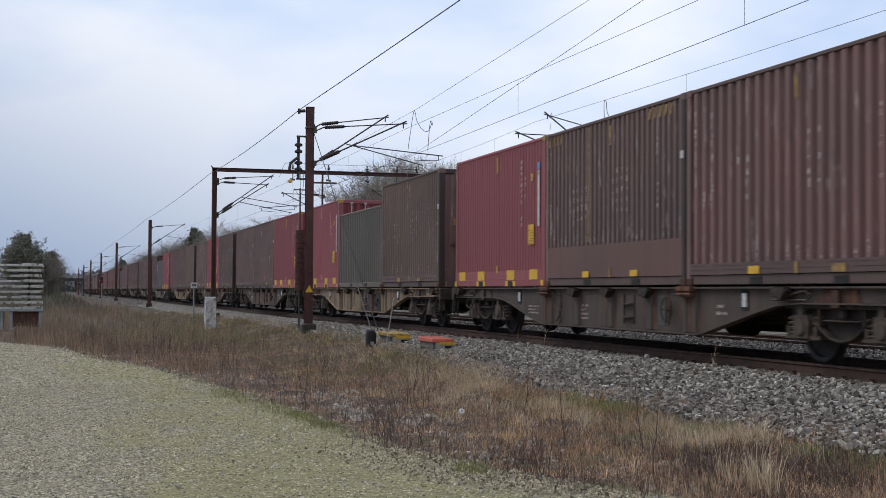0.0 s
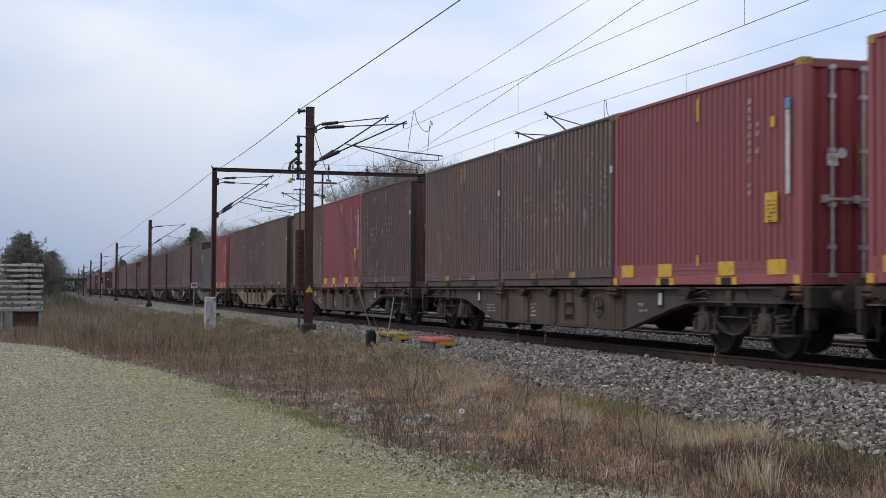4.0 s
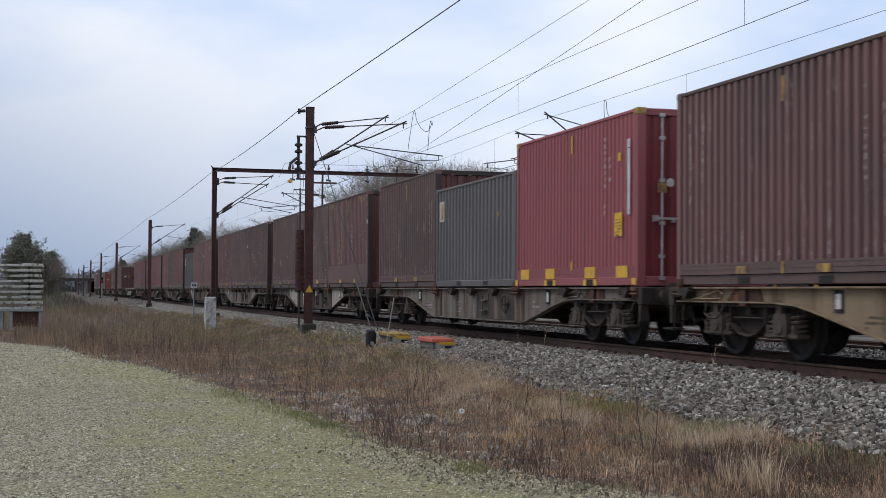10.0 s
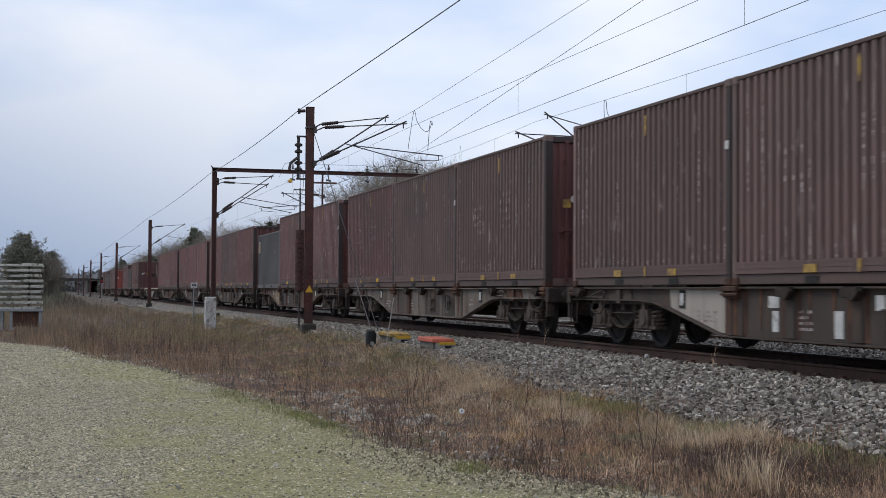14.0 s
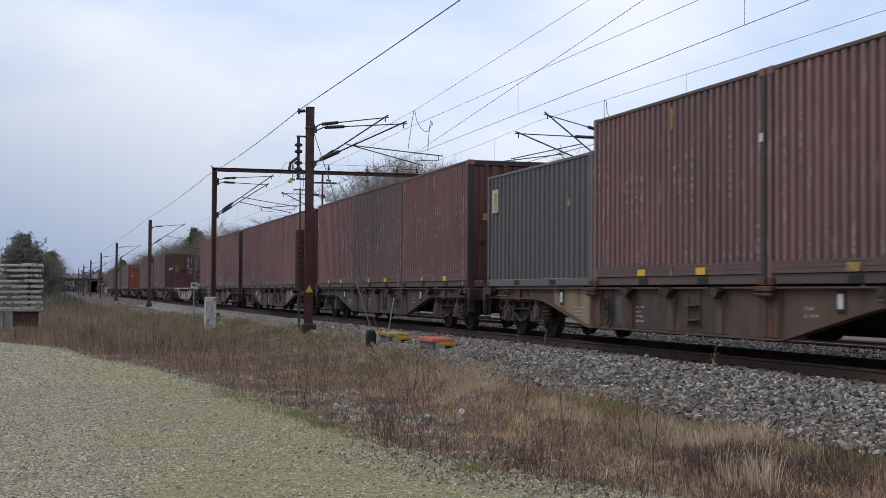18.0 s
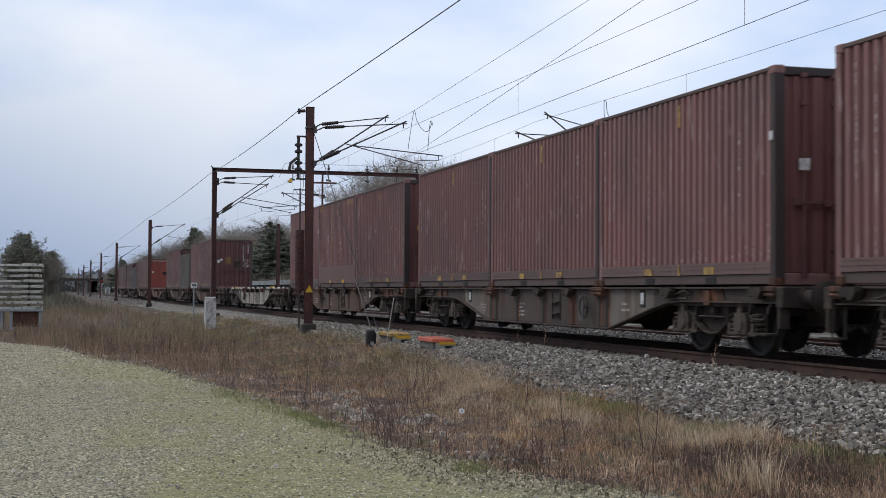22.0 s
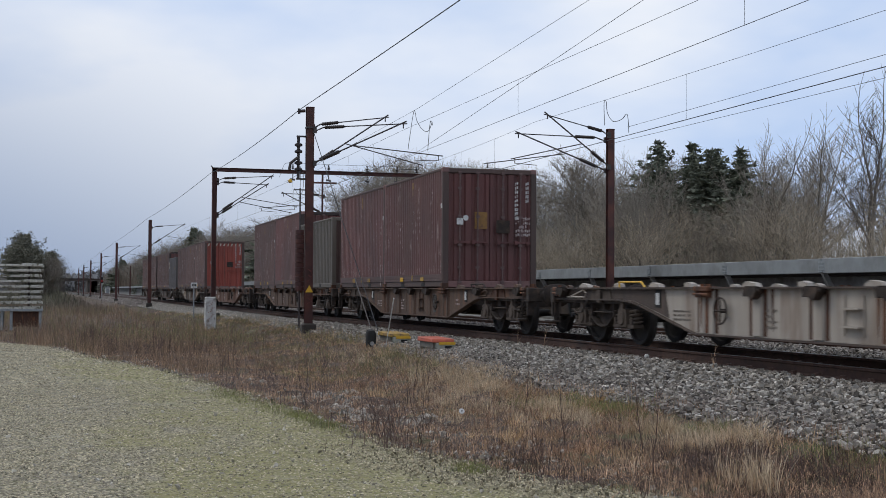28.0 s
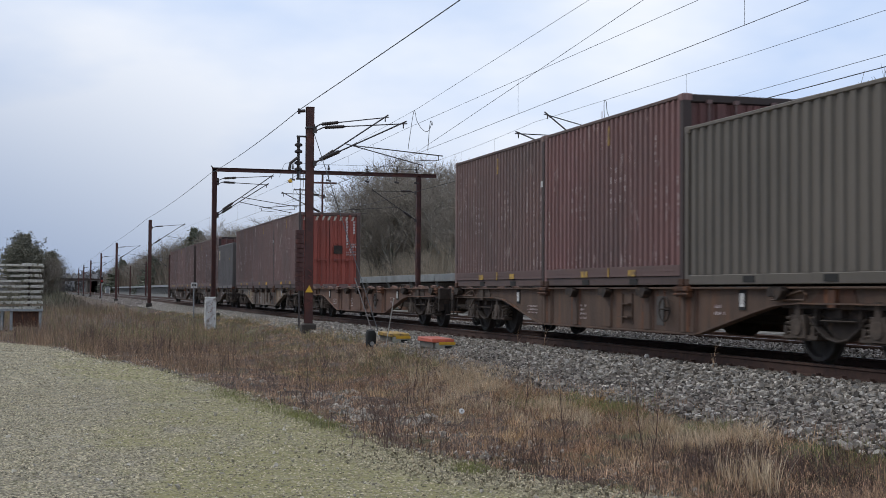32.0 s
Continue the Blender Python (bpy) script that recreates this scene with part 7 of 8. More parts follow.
def blades(name, n, region, height, width, mat, label, seed, lean=0.35, clump=0.35, keep=None, flat=False):
    """Grass or stalks as tapered, bent blades, gathered in tufts. region(rng, n) gives the tuft centres."""
    rng = np.random.default_rng(seed)
    per = 9
    cx, cy = region(rng, n // per)
    if keep is not None:
        ok = rng.uniform(0, 1, len(cx)) < keep(cx, cy)
        cx, cy = cx[ok], cy[ok]
    tall = rng.uniform(0.55, 1.25, len(cx))
    x = np.repeat(cx, per) + rng.normal(0, clump * 0.4, len(cx) * per)
    y = np.repeat(cy, per) + rng.normal(0, clump * 0.4, len(cx) * per)
    h = rng.uniform(*height, len(x)) * np.repeat(tall, per)
    z = np.array([max(ground_z(a, b), bed_z(b) if b > FOOT_Y - 0.6 else -9) for a, b in zip(x, y)]) - 0.02
    a = rng.uniform(0, 6.283, len(x))
    tilt = rng.uniform(0.0, 1.0, len(x)) ** 1.2 * lean if not flat else rng.uniform(1.0, 1.52, len(x))
    w = rng.uniform(*width, len(x))
    fx, fy = np.cos(a) * np.sin(tilt) * h, np.sin(a) * np.sin(tilt) * h
    # the blade's face turns any way
    b = rng.uniform(0, 6.283, len(x))
    sx, sy = np.cos(b) * w, np.sin(b) * w
    rows = []
    for t, k in ((0.0, 1.0), (0.55, 0.8), (1.0, 0.15)):
        ox, oy, oz = x + fx * t * (0.6 + 0.4 * t), y + fy * t * (0.6 + 0.4 * t), z + h * np.cos(tilt) * t * (1.12 - 0.12 * t)
        rows += [np.stack([ox - sx * k, oy - sy * k, oz], -1), np.stack([ox + sx * k, oy + sy * k, oz], -1)]
    v = np.stack(rows, 1).reshape(-1, 3)
    i = 6 * np.arange(len(x))[:, None]
    f = np.concatenate([i + np.array([[0, 1, 3, 2]]), i + np.array([[2, 3, 5, 4]])], 0)
    return tagged(soup(name, v, f, mat), label, "grass", kind="stuff")


def verge(x_near, x_far, power=1.6, inset=0.15, y_top=-3.9):
    """Points on the verge between yard and ballast, denser near the camera."""
    def pick(rng, n):
        x = x_near + (x_far - x_near) * rng.uniform(0, 1, n) ** power
        e = edge_y(x) + inset
        e = np.maximum(e, -16.0)
        top = np.minimum(foot_y(x) + 0.15, -1.9) if y_top > -4.5 else y_top
        y = e + (top - e) * rng.uniform(0, 1, n)
        return x, y
    return pick


def patch(scale, lo, hi, seed):
    """How thickly a kind grows from place to place."""
    def f(xs, ys):
        v = np.array([noise.noise(Vector((x / scale, y / scale, seed))) for x, y in zip(xs, ys)])
        return np.clip((v - lo) / (hi - lo), 0, 1)
    return f


def foot_band(rng, n):
    x = -8.5 - 80 * rng.uniform(0, 1, n) ** 1.4
    return x, foot_y(x) + rng.normal(-0.25, 0.28, n)


def olive_band(rng, n):
    x = -24 - 60 * rng.uniform(0, 1, n) ** 1.2
    return x, foot_y(x) - rng.uniform(0.0, 2.4, n) ** 1.2


def spots_at(*places):
    """Tuft centres gathered round given places: (x, y, spread along, spread across)."""
    p = np.array(places)
    def pick(rng, n):
        i = rng.integers(0, len(p), n)
        return p[i, 0] + rng.normal(0, 1, n) * p[i, 2], p[i, 1] + rng.normal(0, 1, n) * p[i, 3]
    return pick


def upper(x, y):
    """More growth towards the ballast, little on the soil strip beside the yard."""
    e = edge_y(x)
    k = np.clip((y - e) / np.maximum(foot_y(x) - e, 0.5), 0, 1)
    start = np.interp(x, (-16.0, -12.0), (0.28, 0.08))
    return np.clip((k - start) / 0.2, 0.06, 1) * np.where((x > -14.5) & (k > 0.55), 0.35, 1.0)


def lower(x, y):
    e = edge_y(x)
    k = np.clip((y - e) / np.maximum(foot_y(x) - e, 0.5), 0, 1)
    return np.clip((0.75 - k) / 0.3, 0.25, 1)


def tufts(name, n, region, height, mat, label, seed, keep=None, per=16, width=(0.0018, 0.0034), splay=1.0, size=0.07):
    """Dead grass tufts: blades fan out from one root and arch over towards their tips."""
    rng = np.random.default_rng(seed)
    cx, cy = region(rng, n)
    if keep is not None:
        ok = rng.uniform(0, 1, len(cx)) < keep(cx, cy)
        cx, cy = cx[ok], cy[ok]
    m = len(cx)
    tall = rng.uniform(0.55, 1.3, m)
    z0 = np.array([max(ground_z(a, b), bed_z(b) if b > FOOT_Y - 0.6 else -9) for a, b in zip(cx, cy)]) - 0.015
    lay = rng.uniform(0, 6.283, m)
    x, y, z, big = (np.repeat(q, per) for q in (cx, cy, z0, tall))
    a = np.repeat(lay, per) + rng.normal(0, 1.3, m * per)
    rr = rng.uniform(0, size, m * per)
    x, y = x + np.cos(a) * rr, y + np.sin(a) * rr
    h = rng.uniform(*height, m * per) * big
    tilt = rng.uniform(0.05, 1.0, m * per) * splay
    w, b = rng.uniform(*width, m * per), rng.uniform(0, 6.283, m * per)
    sx, sy = np.cos(b) * w, np.sin(b) * w
    rows, px, py, pz = [], x, y, z
    for k, bend in ((1.0, 0.0), (0.85, 0.35), (0.55, 0.8), (0.12, 1.3)):
        if bend:
            t = np.clip(tilt * (0.55 + bend), 0, 1.75)
            px, py, pz = px + np.cos(a) * np.sin(t) * h / 3, py + np.sin(a) * np.sin(t) * h / 3, pz + np.cos(t) * h / 3
        rows += [np.stack([px - sx * k, py - sy * k, pz], -1), np.stack([px + sx * k, py + sy * k, pz], -1)]
    v = np.stack(rows, 1).reshape(-1, 3)
    i = 8 * np.arange(m * per)[:, None]
    f = np.concatenate([i + np.array([[0, 1, 3, 2]]), i + np.array([[2, 3, 5, 4]]), i + np.array([[4, 5, 7, 6]])], 0)
    return tagged(soup(name, v, f, mat), label, "grass", kind="stuff")


def both(f, g):
    return lambda x, y: f(x, y) * g(x, y)


# a mat of fallen stalks, then tufts in patches, then what stands up
blades("matted_litter", 62000, verge(-8.5, -48, 1.5), (0.05, 0.2), (0.002, 0.004), LITTER, "matted pinkish-grey dead stalks lying on the verge", 30, clump=0.5, flat=True, keep=both(lower, patch(0.6, -0.45, 0.05, 44.0)))
blades("matted_russet", 80000, verge(-8.5, -60, 1.5), (0.06, 0.22), (0.002, 0.004), RUSSETGRASS, "flattened russet stalks on the verge", 31, clump=0.5, flat=True, keep=patch(0.9, -0.2, 0.15, 51.0))
blades("broken_stalks", 34000, verge(-8.5, -40, 1.5), (0.04, 0.17), (0.0018, 0.0036), LITTER, "broken pale-brown stalks all over the verge", 45, lean=1.3, clump=0.4, keep=patch(0.5, -0.35, 0.1, 57.0))
blades("dark_litter", 34000, verge(-8.5, -60, 1.35), (0.03, 0.14), (0.002, 0.004), STALK, "dark dead plant litter on the verge", 8, lean=1.5, keep=patch(1.0, -0.2, 0.3, 22.0))
blades("dark_broken_stems", 10000, spots_at((-10.6, -4.8, 0.8, 0.45), (-12.0, -4.6, 0.8, 0.35), (-10.2, -4.3, 0.6, 0.3)), (0.04, 0.16), (0.0018, 0.0034), STALK, "dark broken stems matted over the verge", 49, lean=1.4, clump=0.2)
blades("russet_weeds", 60000, verge(-8.5, -85, 1.4), (0.03, 0.13), (0.002, 0.0045), DULLWEED, "russet dead weeds matted over the verge", 2, lean=1.5, keep=both(upper, patch(1.0, -0.4, 0.1, 7.0)))
tufts("straw_tufts", 4300, verge(-10.8, -60, 1.25), (0.06, 0.19), DRYGRASS, "dead straw-coloured grass tufts on the verge", 1, keep=both(upper, patch(0.9, -0.05, 0.22, 3.0)), splay=1.0)
tufts("russet_tufts", 4800, verge(-10.8, -60, 1.25), (0.06, 0.18), RUSSETGRASS, "russet grass tufts on the verge", 36, keep=both(upper, patch(1.1, -0.1, 0.2, 83.0)), splay=1.1)
tufts("bleached_tufts", 1100, verge(-10.8, -40, 1.2), (0.06, 0.17), PALESTRAW, "bleached straw tufts among the weeds", 39, keep=both(upper, patch(0.7, 0.0, 0.25, 19.0)), splay=1.1)
tufts("meadow_tufts", 640, spots_at((-24.5, -3.7, 1.3, 0.3), (-20.5, -4.3, 1.5, 0.4), (-17.3, -4.9, 1.4, 0.4), (-21.5, -3.6, 0.8, 0.2), (-12.4, -3.9, 0.35, 0.15), (-29.5, -4.0, 2.0, 0.5)), (0.08, 0.22), PALESTRAW, "tall bleached meadow grass by the ballast foot", 40, splay=0.8)
tufts("soil_tufts", 500, verge(-9, -35, 1.2), (0.06, 0.16), LITTER, "small dry tufts on the bare soil", 41, keep=lower, splay=1.2)
tufts("foot_grass", 1500, foot_band, (0.06, 0.18), DRYGRASS, "pale grass tufts along the ballast foot", 14, splay=0.9, keep=patch(0.8, -0.1, 0.3, 31.0))
tufts("foot_straw", 420, spots_at((-21.6, -4.1, 0.7, 0.2), (-19.6, -4.2, 0.5, 0.18), (-16.7, -4.2, 0.35, 0.14), (-15.4, -4.4, 0.4, 0.15), (-13.6, -4.1, 0.35, 0.14), (-12.2, -4.4, 0.3, 0.12)), (0.08, 0.22), PALESTRAW, "pale straw clumps leaning from the ballast foot", 47, splay=0.9)
blades("foot_green", 9000, foot_band, (0.04, 0.14), (0.002, 0.004), GREENGRASS, "green grass along the ballast foot", 15, lean=1.1, keep=patch(1.0, -0.05, 0.35, 37.0))
blades("olive_grass", 30000, olive_band, (0.06, 0.24), (0.003, 0.006), GREENGRASS, "olive winter grass on the bank", 16, lean=0.9, keep=patch(2.0, -0.2, 0.3, 41.0))
blades("green_grass", 22000, verge(-8.5, -85, 1.35), (0.03, 0.11), (0.002, 0.0045), GREENGRASS, "short winter-green grass among dead stalks", 3, lean=1.2, keep=lambda x, y: np.clip((-10.5 - x) / 4.0, 0.15, 1) * patch(1.1, 0.05, 0.4, 12.0)(x, y))
blades("foot_green_patches", 7000, spots_at((-17.2, -4.15, 0.5, 0.18), (-16.2, -3.9, 0.5, 0.14), (-15.2, -3.75, 0.4, 0.1), (-12.9, -3.8, 0.25, 0.1), (-27.5, -3.5, 0.9, 0.2), (-10.6, -3.7, 0.4, 0.15)), (0.04, 0.14), (0.0018, 0.0036), FRESHGREEN, "fresh green grass patches at the ballast foot", 33, lean=1.1, clump=0.25)
blades("yard_edge_green", 9000, lambda r, n: (lambda x: (x, edge_y(x) + r.normal(0.06, 0.13, n)))(-10.5 - 24 * r.uniform(0, 1, n) ** 1.2), (0.02, 0.09), (0.0018, 0.0036), GREENGRASS, "green grass fringe along the gravel", 34, lean=1.2, clump=0.3, keep=patch(1.2, 0.0, 0.2, 61.0))
blades("edge_green_patches", 8000, spots_at((-21.3, -7.75, 0.9, 0.14), (-18.8, -7.45, 0.7, 0.14), (-17.4, -7.35, 0.4, 0.1), (-16.2, -7.25, 0.3, 0.08), (-11.9, -6.75, 0.15, 0.06)), (0.02, 0.09), (0.0018, 0.0036), FRESHGREEN, "fresh green grass creeping over the yard edge", 42, lean=1.2, clump=0.2)
tufts("straw_clump", 12, spots_at((-9.9, -4.95, 0.2, 0.09), (-10.2, -5.0, 0.2, 0.08)), (0.18, 0.36), PALESTRAW, "tall pale straw clump by the yard edge", 32, splay=0.45, per=22, width=(0.0022, 0.0042), size=0.1)
blades("dark_tangle", 800, spots_at((-11.4, -6.3, 0.5, 0.2), (-12.4, -6.4, 0.8, 0.3), (-14.2, -6.9, 0.8, 0.3)), (0.05, 0.24), (0.0015, 0.0028), STALK, "tangle of dark dead stems by the yard edge", 35, lean=1.3, clump=0.3)
blades("straw_stems", 2400, verge(-8.5, -60, 1.3), (0.15, 0.36), (0.0015, 0.0026), DRYGRASS, "tall pale dead grass stems", 6, lean=0.8, clump=0.4, keep=both(upper, patch(0.9, 0.0, 0.35, 17.0)))
blades("tall_reeds", 20000, verge(-36, -130, 1.1, 0.5, -4.6), (0.2, 0.65), (0.003, 0.007), DULLWEED, "tall brown reeds and dead stalks", 4, lean=0.75, keep=patch(3.0, -0.5, 0.1, 2.0))
blades("tall_stalks", 9000, lambda r, n: (lambda x: (x, edge_y(x) + 0.2 + np.abs(r.normal(0, 1.3, n))))(-27 - 33 * r.uniform(0, 1, n)), (0.15, 0.6), (0.002, 0.005), DULLWEED, "tall brown stalks behind the yard", 43, lean=0.8, clump=0.4, keep=patch(1.6, -0.3, 0.15, 29.0))
blades("tall_olive_weeds", 14000, verge(-36, -110, 1.1, 0.5, -4.6), (0.2, 0.6), (0.004, 0.008), GREENGRASS, "olive-brown tall weeds by the line", 37, lean=0.7, keep=patch(5.0, -0.1, 0.3, 91.0))
blades("yard_moss_grass", 55000, lambda r, n: (-9.5 - 34 * r.uniform(0, 1, n) ** 1.6, -6.2 - 4 * r.uniform(0, 1, n)), (0.005, 0.018), (0.002, 0.005), MOSS, "thin grass growing through the gravel yard", 5, lean=1.2, keep=lambda x, y: (y < edge_y(x)) * mossy(x, y) * patch(1.2, -0.05, 0.35, 5.0)(x, y))


def build_twigs():
    """Thin dead twigs standing alone in ballast and verge."""
    rng = random.Random(77)
    for x, y, z, hgt, lean in ((-25.4, -1.12, -0.25, 0.45, 0.3), (-26.7, -1.2, -0.25, 0.42, 0.35), (-17.9, -1.3, -0.25, 0.42, 0.08), (-16.6, -4.6, -0.55, 0.75, 0.22), (-13.9, -5.1, -0.6, 0.8, -0.12), (-12.3, -4.9, -0.6, 0.85, 0.05), (-11.0, -5.4, -0.62, 0.7, 0.1), (-19.5, -5.3, -0.6, 0.7, 0.25), (-29.0, -6.6, -0.65, 1.0, 0.03), (-31.5, -7.2, -0.65, 1.1, 0.08), (-26.0, -5.4, -0.6, 0.8, -0.1)):
        s = Shape()
        a = Vector((0, 0, -0.05))
        d = Vector((lean, rng.uniform(-0.1, 0.1), 1)).normalized()
        for i in range(4):
            b = a + (d + Vector((rng.gauss(0, 0.08), rng.gauss(0, 0.08), 0))).normalized() * (hgt / 4)
            s.tube(a, b, 0.006 * (1 - 0.2 * i), 4, 0.006 * (0.8 - 0.2 * i), False)
            for _ in range(2):
                e = b + (d + Vector((rng.gauss(0, 0.5), rng.gauss(0, 0.5), 0.1))).normalized() * rng.uniform(0.08, 0.2)
                s.tube(b, e, 0.003, 3, 0.0012, False)
            a = b
        ob = part("dead_twig", s, STALK if y < -2 else LITTER, at=(x, y, z))
        ob["kind"] = "stuff"
        tagged(ob, "thin dead twig standing in the verge" if y < -2 else "pale dead twig poking out of the ballast", "twig", group="dead twigs")
    thing = tagged(part("litter_can", Shape().lathe("z", [(0.015, 0.0), (0.034, 0.003), (0.036, 0.009), (0.034, 0.014), (0.02, 0.016)], 16), WHITE, at=(-15.75, -5.7, -0.52), turn=(0, 62, 0)), "round white lid lying in the weeds", "litter")
    # black disc painted for the shade in the lid's hole
    part("lid_hole", Shape().lathe("z", [(0.009, 0.016), (0.009, 0.019)], 10), BLACK, thing)


build_twigs()


def build_stalks():
    """Dark leafless weeds and saplings along the yard's edge, each a thing of its own."""
    rng = random.Random(12)
    shapes = []
    for i in range(7):
        s = Shape()
        for _ in range(9):
            b = Vector((rng.gauss(0, 0.16), rng.gauss(0, 0.16), -0.03))
            d = Vector((rng.gauss(0, 0.22), rng.gauss(0, 0.22), 1)).normalized()
            h = rng.uniform(0.45, 1.0)
            q = b + d * h * 0.6
            e = q + (d + Vector((rng.gauss(0, 0.15), rng.gauss(0, 0.15), 0))).normalized() * h * 0.4
            s.tube(b, q, 0.0042, 3, 0.0032, False).tube(q, e, 0.0032, 3, 0.0014, False)
            for _ in range(5):
                c = b.lerp(q, rng.uniform(0.4, 1.0))
                s.tube(c, c + (d + Vector((rng.gauss(0, 0.6), rng.gauss(0, 0.6), 0.2))).normalized() * rng.uniform(0.12, 0.32), 0.0022, 3, 0.001, False)
        shapes.append(plain_mesh(s, "weed_clump", STALK))
    spots = [(-14.0, -7.15, 0.95), (-13.7, -6.95, 0.85), (-14.5, -7.0, 0.7), (-19.4, -7.1, 0.8), (-19.0, -6.9, 0.75), (-11.15, -6.35, 0.62), (-10.8, -6.2, 0.5), (-11.7, -6.4, 0.5), (-16.4, -6.9, 0.5), (-15.6, -6.2, 0.45), (-23.8, -7.4, 0.7), (-12.6, -6.3, 0.4), (-13.2, -5.4, 0.4), (-9.9, -5.7, 0.4), (-17.6, -6.0, 0.45), (-22.0, -6.2, 0.5)]
    for _ in range(14):
        x = -20 - 42 * rng.random() ** 1.3
        e = float(edge_y(x))
        spots.append((x, rng.uniform(e + 0.3, -4.3), rng.uniform(0.4, 0.8)))
    for _ in range(24):
        x = -28 - 28 * rng.random()
        spots.append((x, float(edge_y(x)) + rng.uniform(0.2, 1.8), rng.uniform(0.7, 1.2)))
    for x, y, k in spots:
        ob = new("weed_clump", shapes[rng.randrange(7)])
        ob.matrix_basis = pose(x, y, ground_z(x, y), 0, 0, rng.uniform(0, 360)) @ Matrix.Diagonal((k, k, k, 1))
        tagged(ob, "dark leafless weed clump at the yard edge", "weeds", kind="stuff")


build_stalks()


def build_thicket():
    """Brown brushwood below the trees, and dense twigs closing the wood behind."""
    def band(y0, y1, x0=-28.0, x1=-340.0, power=1.5):
        return lambda rng, n: (x0 + (x1 - x0) * rng.uniform(0, 1, n) ** power, rng.uniform(y0, y1, n))
    ob = blades("brushwood", 20000, band(13.5, 19.0), (0.6, 2.2), (0.005, 0.011), THICKET, "brown leafless brushwood under the trees", 21, lean=0.9, clump=1.2)
    ob["category"] = "brushwood"
    ob = blades("deep_brushwood", 18000, band(20.0, 33.0), (1.2, 4.0), (0.006, 0.016), THICKET, "dense grey-brown saplings filling the wood", 22, lean=0.7, clump=1.8)
    ob["category"] = "brushwood"
    ob = blades("lineside_brushwood", 16000, lambda rng, n: (-95 - 260 * rng.uniform(0, 1, n), rng.uniform(-14, -6.4, n)), (0.3, 1.1), (0.008, 0.018), BRUSH, "low brown brushwood beside the line", 23, lean=1.1, clump=1.0)
    ob["category"] = "brushwood"
    ob = blades("evergreen_scrub", 9000, lambda rng, n: (-120 - 120 * rng.uniform(0, 1, n), rng.uniform(-20, -8.6, n)), (0.4, 1.7), (0.03, 0.07), EVERGREEN, "dull green scrub beside the line", 24, lean=1.2, clump=1.2)
    ob["category"] = "scrub"
    ob = blades("slope_brushwood", 14000, lambda rng, n: (-250 - 330 * rng.uniform(0, 1, n), rng.uniform(12.5, 24.0, n)), (3.0, 9.5), (0.03, 0.09), BRUSH, "brown leafless thicket on the wooded slope", 25, lean=0.6, clump=2.5)
    ob["category"] = "brushwood"
    ob = blades("slender_saplings", 7500, band(22.0, 40.0, -88.0, -260.0, 1.2), (4.0, 8.0), (0.012, 0.035), SAPLING, "slender grey saplings standing close in the wood", 26, lean=0.16, clump=2.5)
    ob["category"] = "saplings"


build_thicket()


def build_far_woods():
    """Low wooded rise on the horizon, as an uneven far mass of twigs."""
    rng = np.random.default_rng(5)
    cx, cy = rng.uniform(-1000, -660, 420), rng.uniform(-170, 330, 420)
    hh = rng.uniform(6, 11, 420) + np.clip(cy, 0, 200) * 0.03
    n = 420 * 90
    i = np.repeat(np.arange(420), 90)
    u = rng.normal(0, 1, (n, 3))
    u /= np.linalg.norm(u, axis=1)[:, None]
    c = np.stack([cx[i], cy[i], hh[i] * 0.55 - 0.8], -1) + u * np.stack([hh[i] * 0.4, hh[i] * 0.4, hh[i] * 0.5], -1) * rng.uniform(0.3, 1, (n, 1)) ** 0.5
    d = rng.normal(0, 1, (n, 3)) * (0.9, 0.9, 1.1)
    e = rng.normal(0, 0.75, (n, 3))
    v = np.stack([c - d, c + e, c + d, c - e], 1).reshape(-1, 3)
    return tagged(soup("far_woods", v, np.arange(4 * n).reshape(-1, 4), FARWOOD), "grey-brown woods on the horizon, coloured pale for haze", "woods", kind="stuff")


build_far_woods()


# ---- sleepers, fastenings and stones ----
def build_sleepers():
    body = Shape().prism("x", [(-1.25, -0.4), (1.25, -0.4), (1.25, -0.225), (1.2, -0.2), (0.95, -0.185), (0.55, -0.185), (0.4, -0.21), (-0.4, -0.21), (-0.55, -0.185), (-0.95, -0.185), (-1.2, -0.2), (-1.25, -0.225)], -0.13, 0.13).mesh("sleeper")
    clip = Shape().prism("y", [(-0.06, -0.19), (0.06, -0.19), (0.05, -0.15), (0.03, -0.14), (0.015, -0.115), (-0.02, -0.11), (-0.035, -0.135), (-0.05, -0.15)], -0.035, 0.035).mesh("rail_fastening")
    for x in np.arange(-8.0, -62.0, -0.6):
        ob = part("sleeper", body, SLEEPER, at=(float(x), 0, 0))
        tagged(ob, "concrete sleeper half buried in ballast", "sleeper", group="sleepers of the near track")
        for y in (-0.753, 0.753):
            for k in (-0.11, 0.11):
                part("rail_fastening", clip, RAILSIDE, ob, at=(0, y + k, 0))
    s = Shape()
    for x in np.arange(-8.0, -60.0, -0.6):
        s.box(float(x) - 0.13, float(x) + 0.13, 3.05, 5.55, -0.4, -0.19)
    for x in np.arange(-62.0, -300.0, -0.6):
        s.box(float(x) - 0.13, float(x) + 0.13, -1.25, 1.25, -0.4, -0.19)
    tagged(part("further_sleepers", s, SLEEPER), "rows of concrete sleepers further along the tracks", "sleepers", kind="stuff")


build_sleepers()
def mossless(x, y):
    """Loose pebbles lie thick where wheels run and thinner over the moss."""
    return np.clip(0.55 + 0.5 * np.clip((-9.2 - y) / 1.2, 0, 1) - 0.6 * patch(1.1, 0.0, 0.3, 5.0)(x, y), 0.38, 1)


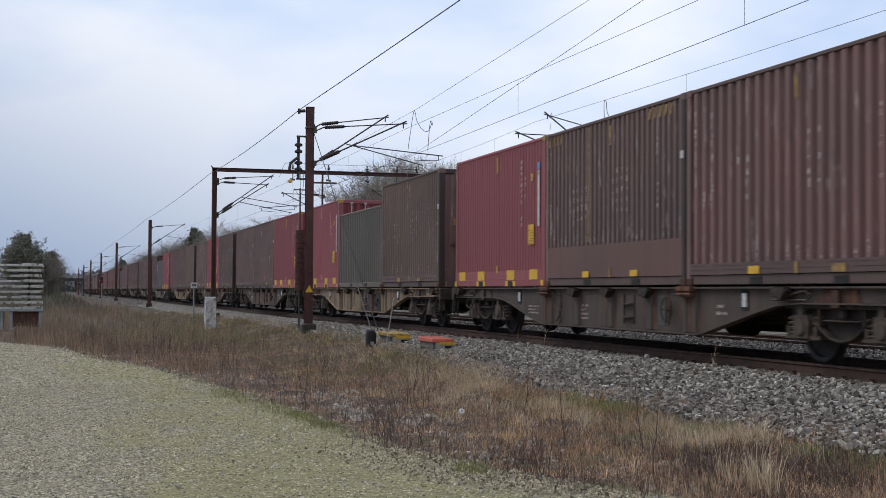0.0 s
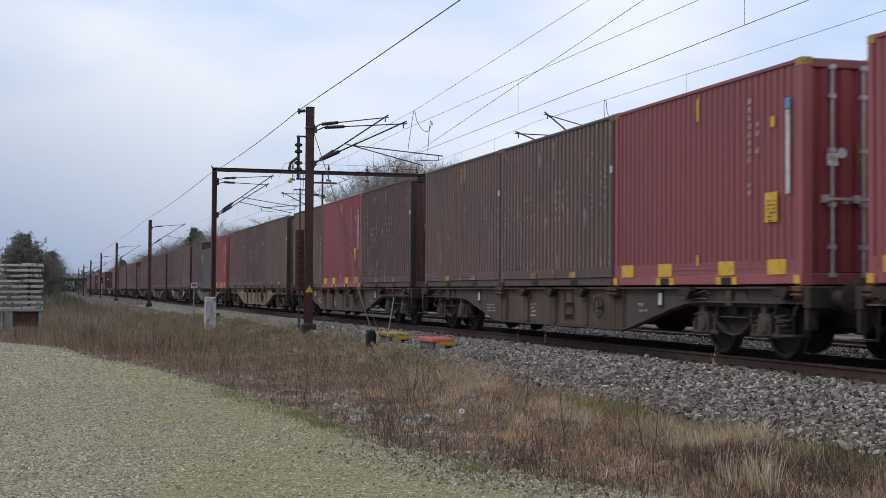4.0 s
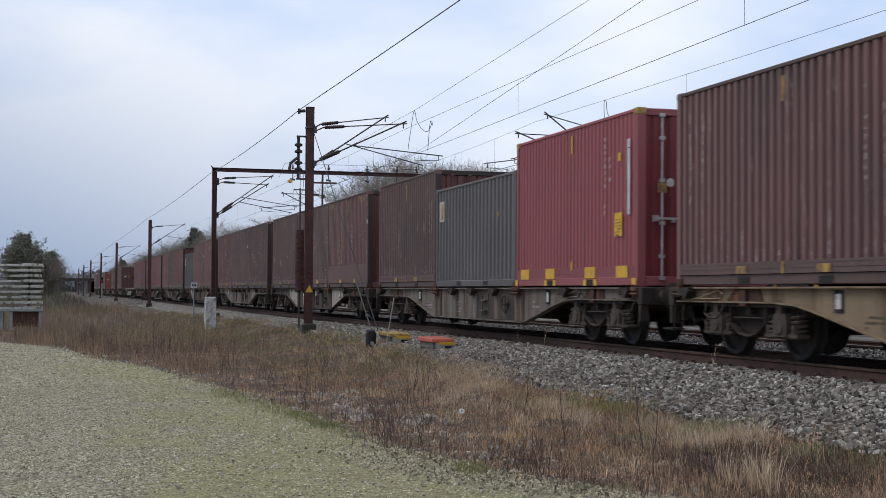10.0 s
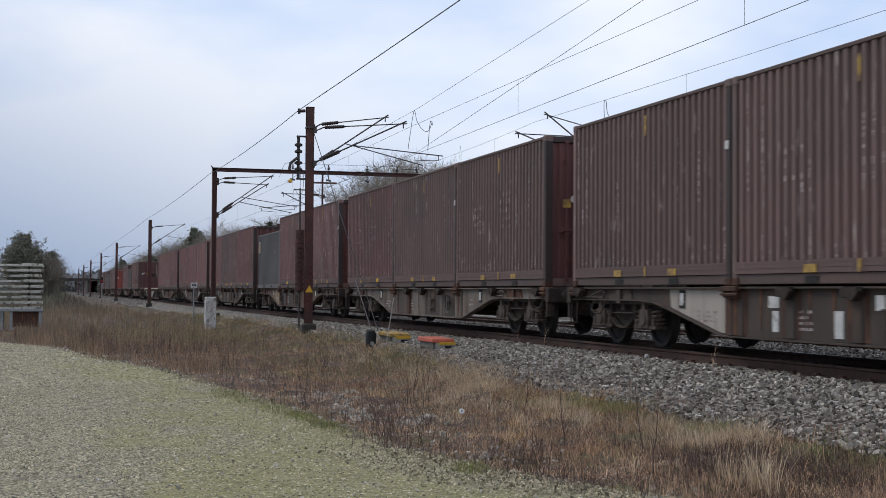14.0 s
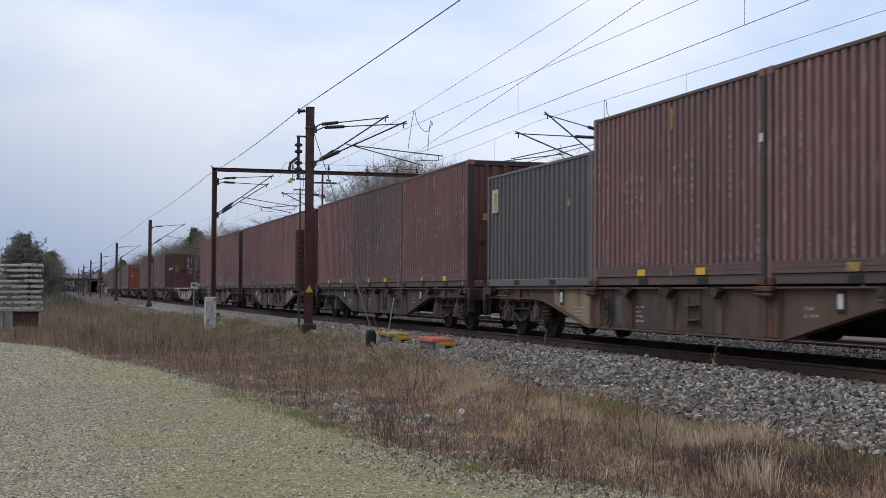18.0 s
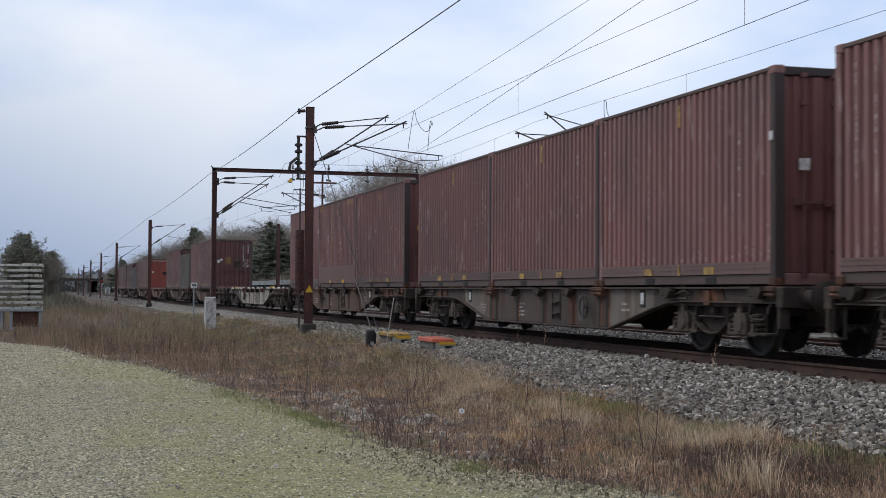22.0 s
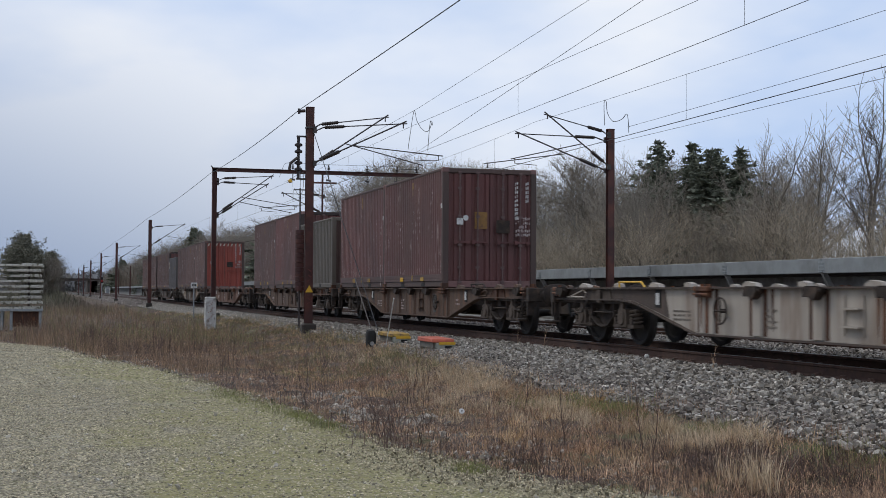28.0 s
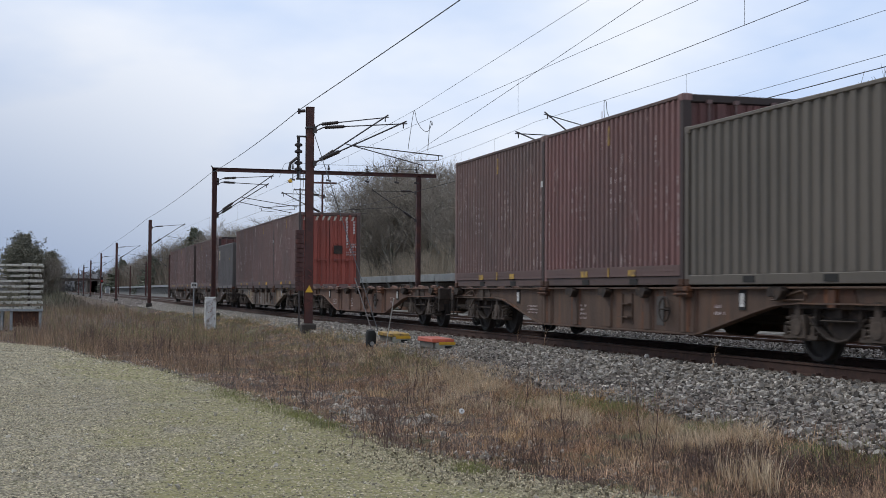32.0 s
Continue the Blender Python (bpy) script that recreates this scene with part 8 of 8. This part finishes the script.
on_bank = lambda x, y: (y > foot_y(x) - 0.25) * 1.0
def build_near_stones():
    """The ballast stones nearest to the yard, each a part of its own."""
    rng = random.Random(51)
    shapes = []
    for i in range(8):
        s = Shape().box(-0.03, 0.03, -0.024, 0.024, -0.02, 0.02)
        s.v = [tuple(c * rng.uniform(0.6, 1.25) for c in v) for v in s.v]
        shapes.append(s.mesh("stone", 0.004))
    for _ in range(220):
        x, y = rng.uniform(-13.5, -9.5), rng.uniform(-3.6, -2.0)
        part("stone", shapes[rng.randrange(8)], NEARSTONE, ballast_bed, at=(x, y, bed_z(y) + 0.03), turn=(rng.uniform(-40, 40), rng.uniform(-40, 40), rng.uniform(0, 360)))


build_near_stones()
scatter_stones("tipped_gravel", 16000, (-14.5, -8.5), (-8.2, -6.0), (0.005, 0.014), PEBBLE, "pale loose gravel along the yard edge", 71, dens=lambda x, y: (1 - mossy(x, y)) * (y < edge_y(x) + 0.06))
laid_stones("shoulder_stones", (-29, -8), (FOOT_Y - 0.35, -0.9), 0.051, (0.019, 0.033), STONE, "grey crushed-stone ballast shoulder", 1, dens=on_bank)
laid_stones("upper_shoulder_stones", (-29, -8), (FOOT_Y - 0.1, -0.9), 0.066, (0.021, 0.037), STONE, "loose top stones of the ballast shoulder", 7, lift=0.022, dens=lambda x, y: on_bank(x, y) * 0.7)
laid_stones("stained_shoulder_stones", (-29, -8), (FOOT_Y - 0.45, -2.3), 0.07, (0.02, 0.036), BROWNSTONE, "brownish stones low in the ballast shoulder", 9, lift=0.024, dens=lambda x, y: on_bank(x, y) * np.clip((foot_y(x) + 1.05 - y) / 0.8, 0, 1))
laid_stones("shoulder_stones_mid", (-48, -29), (-3.3, -0.9), 0.064, (0.024, 0.042), STONE, "grey ballast shoulder by the mast", 22, dens=on_bank)
scatter_stones("shoulder_stones_beyond", 20000, (-120, -47), (-3.2, -0.95), (0.03, 0.06), STONE, "grey crushed-stone ballast shoulder further along", 2, dens=on_bank, coarse=True)
scatter_stones("shoulder_stones_far", 9000, (-270, -120), (-3.7, -0.95), (0.08, 0.16), BROWNSTONE, "grey ballast shoulder far up the line", 12, coarse=True)
scatter_stones("inner_stones", 9000, (-42, -8), (-0.6, 1.0), (0.026, 0.045), BROWNSTONE, "rust-stained ballast between the rails", 3)
scatter_stones("heaped_stones", 13000, (-36, -9), (1.0, 3.1), (0.022, 0.042), STONE, "grey ballast heaped between the tracks", 13)
scatter_stones("stained_heaped_stones", 9000, (-36, -9), (1.0, 3.1), (0.022, 0.042), BROWNSTONE, "brownish ballast heaped between the tracks", 14, lift=0.006)
scatter_stones("heaped_stones_beyond", 9000, (-110, -36), (0.9, 3.2), (0.03, 0.06), BROWNSTONE, "heaped ballast between the tracks further along", 15, coarse=True)
scatter_stones("yard_pebbles", 95000, (-24, -9), (-11.8, -5.0), (0.006, 0.0155), PEBBLE, "loose pebbles on the gravel yard", 4, lift=0.001, dens=lambda x, y: (y < edge_y(x) + 0.2) * mossless(x, y), coarse=True)
scatter_stones("dark_yard_chips", 16000, (-24, -9), (-11.8, -5.2), (0.005, 0.011), BROWNSTONE, "dark chips in the gravel yard", 18, lift=-0.001, dens=lambda x, y: (y < edge_y(x) + 0.2) * 1.0, coarse=True)
scatter_stones("yard_pebbles_beyond", 26000, (-46, -24), (-12.5, -7.0), (0.011, 0.026), PEBBLE, "loose pebbles on the gravel yard further off", 19, dens=lambda x, y: (y < edge_y(x) + 0.2) * mossless(x, y), coarse=True)
scatter_stones("larger_yard_stones", 1400, (-32, -9), (-12.5, -5.5), (0.008, 0.022), PALESTONE, "single larger stones on the yard", 16, lift=-0.012, dens=lambda x, y: (y < edge_y(x) + 0.3) * 1.0)
scatter_stones("edge_rubble", 4600, (-40, -9.5), (-10.5, -4.8), (0.012, 0.032), RUBBLE, "pale rubble strewn along the yard edge", 17, dens=lambda x, y: (y > edge_y(x) - 0.1) * (y < edge_y(x) + 1.5) * patch(0.9, -0.1, 0.3, 71.0)(x, y))
scatter_stones("rubble_patch", 900, (-21.8, -16.2), (-6.7, -5.7), (0.014, 0.036), RUBBLE, "patch of pale rubble on the soil of the verge", 20, dens=patch(0.7, -0.2, 0.1, 77.0))
scatter_stones("rubble_patch_near", 420, (-15.2, -12.0), (-6.9, -6.0), (0.01, 0.028), RUBBLE, "pale rubble strewn in the dark litter", 21, dens=patch(0.5, -0.1, 0.2, 79.0))
scatter_stones("verge_stones", 2600, (-30, -10), (-7.9, -4.4), (0.01, 0.03), RUBBLE, "pale rubble among the weeds", 5, dens=lambda x, y: (y > edge_y(x)) * (y < edge_y(x) + 1.8) * patch(1.2, -0.15, 0.3, 3.0)(x, y), coarse=True)
motions()
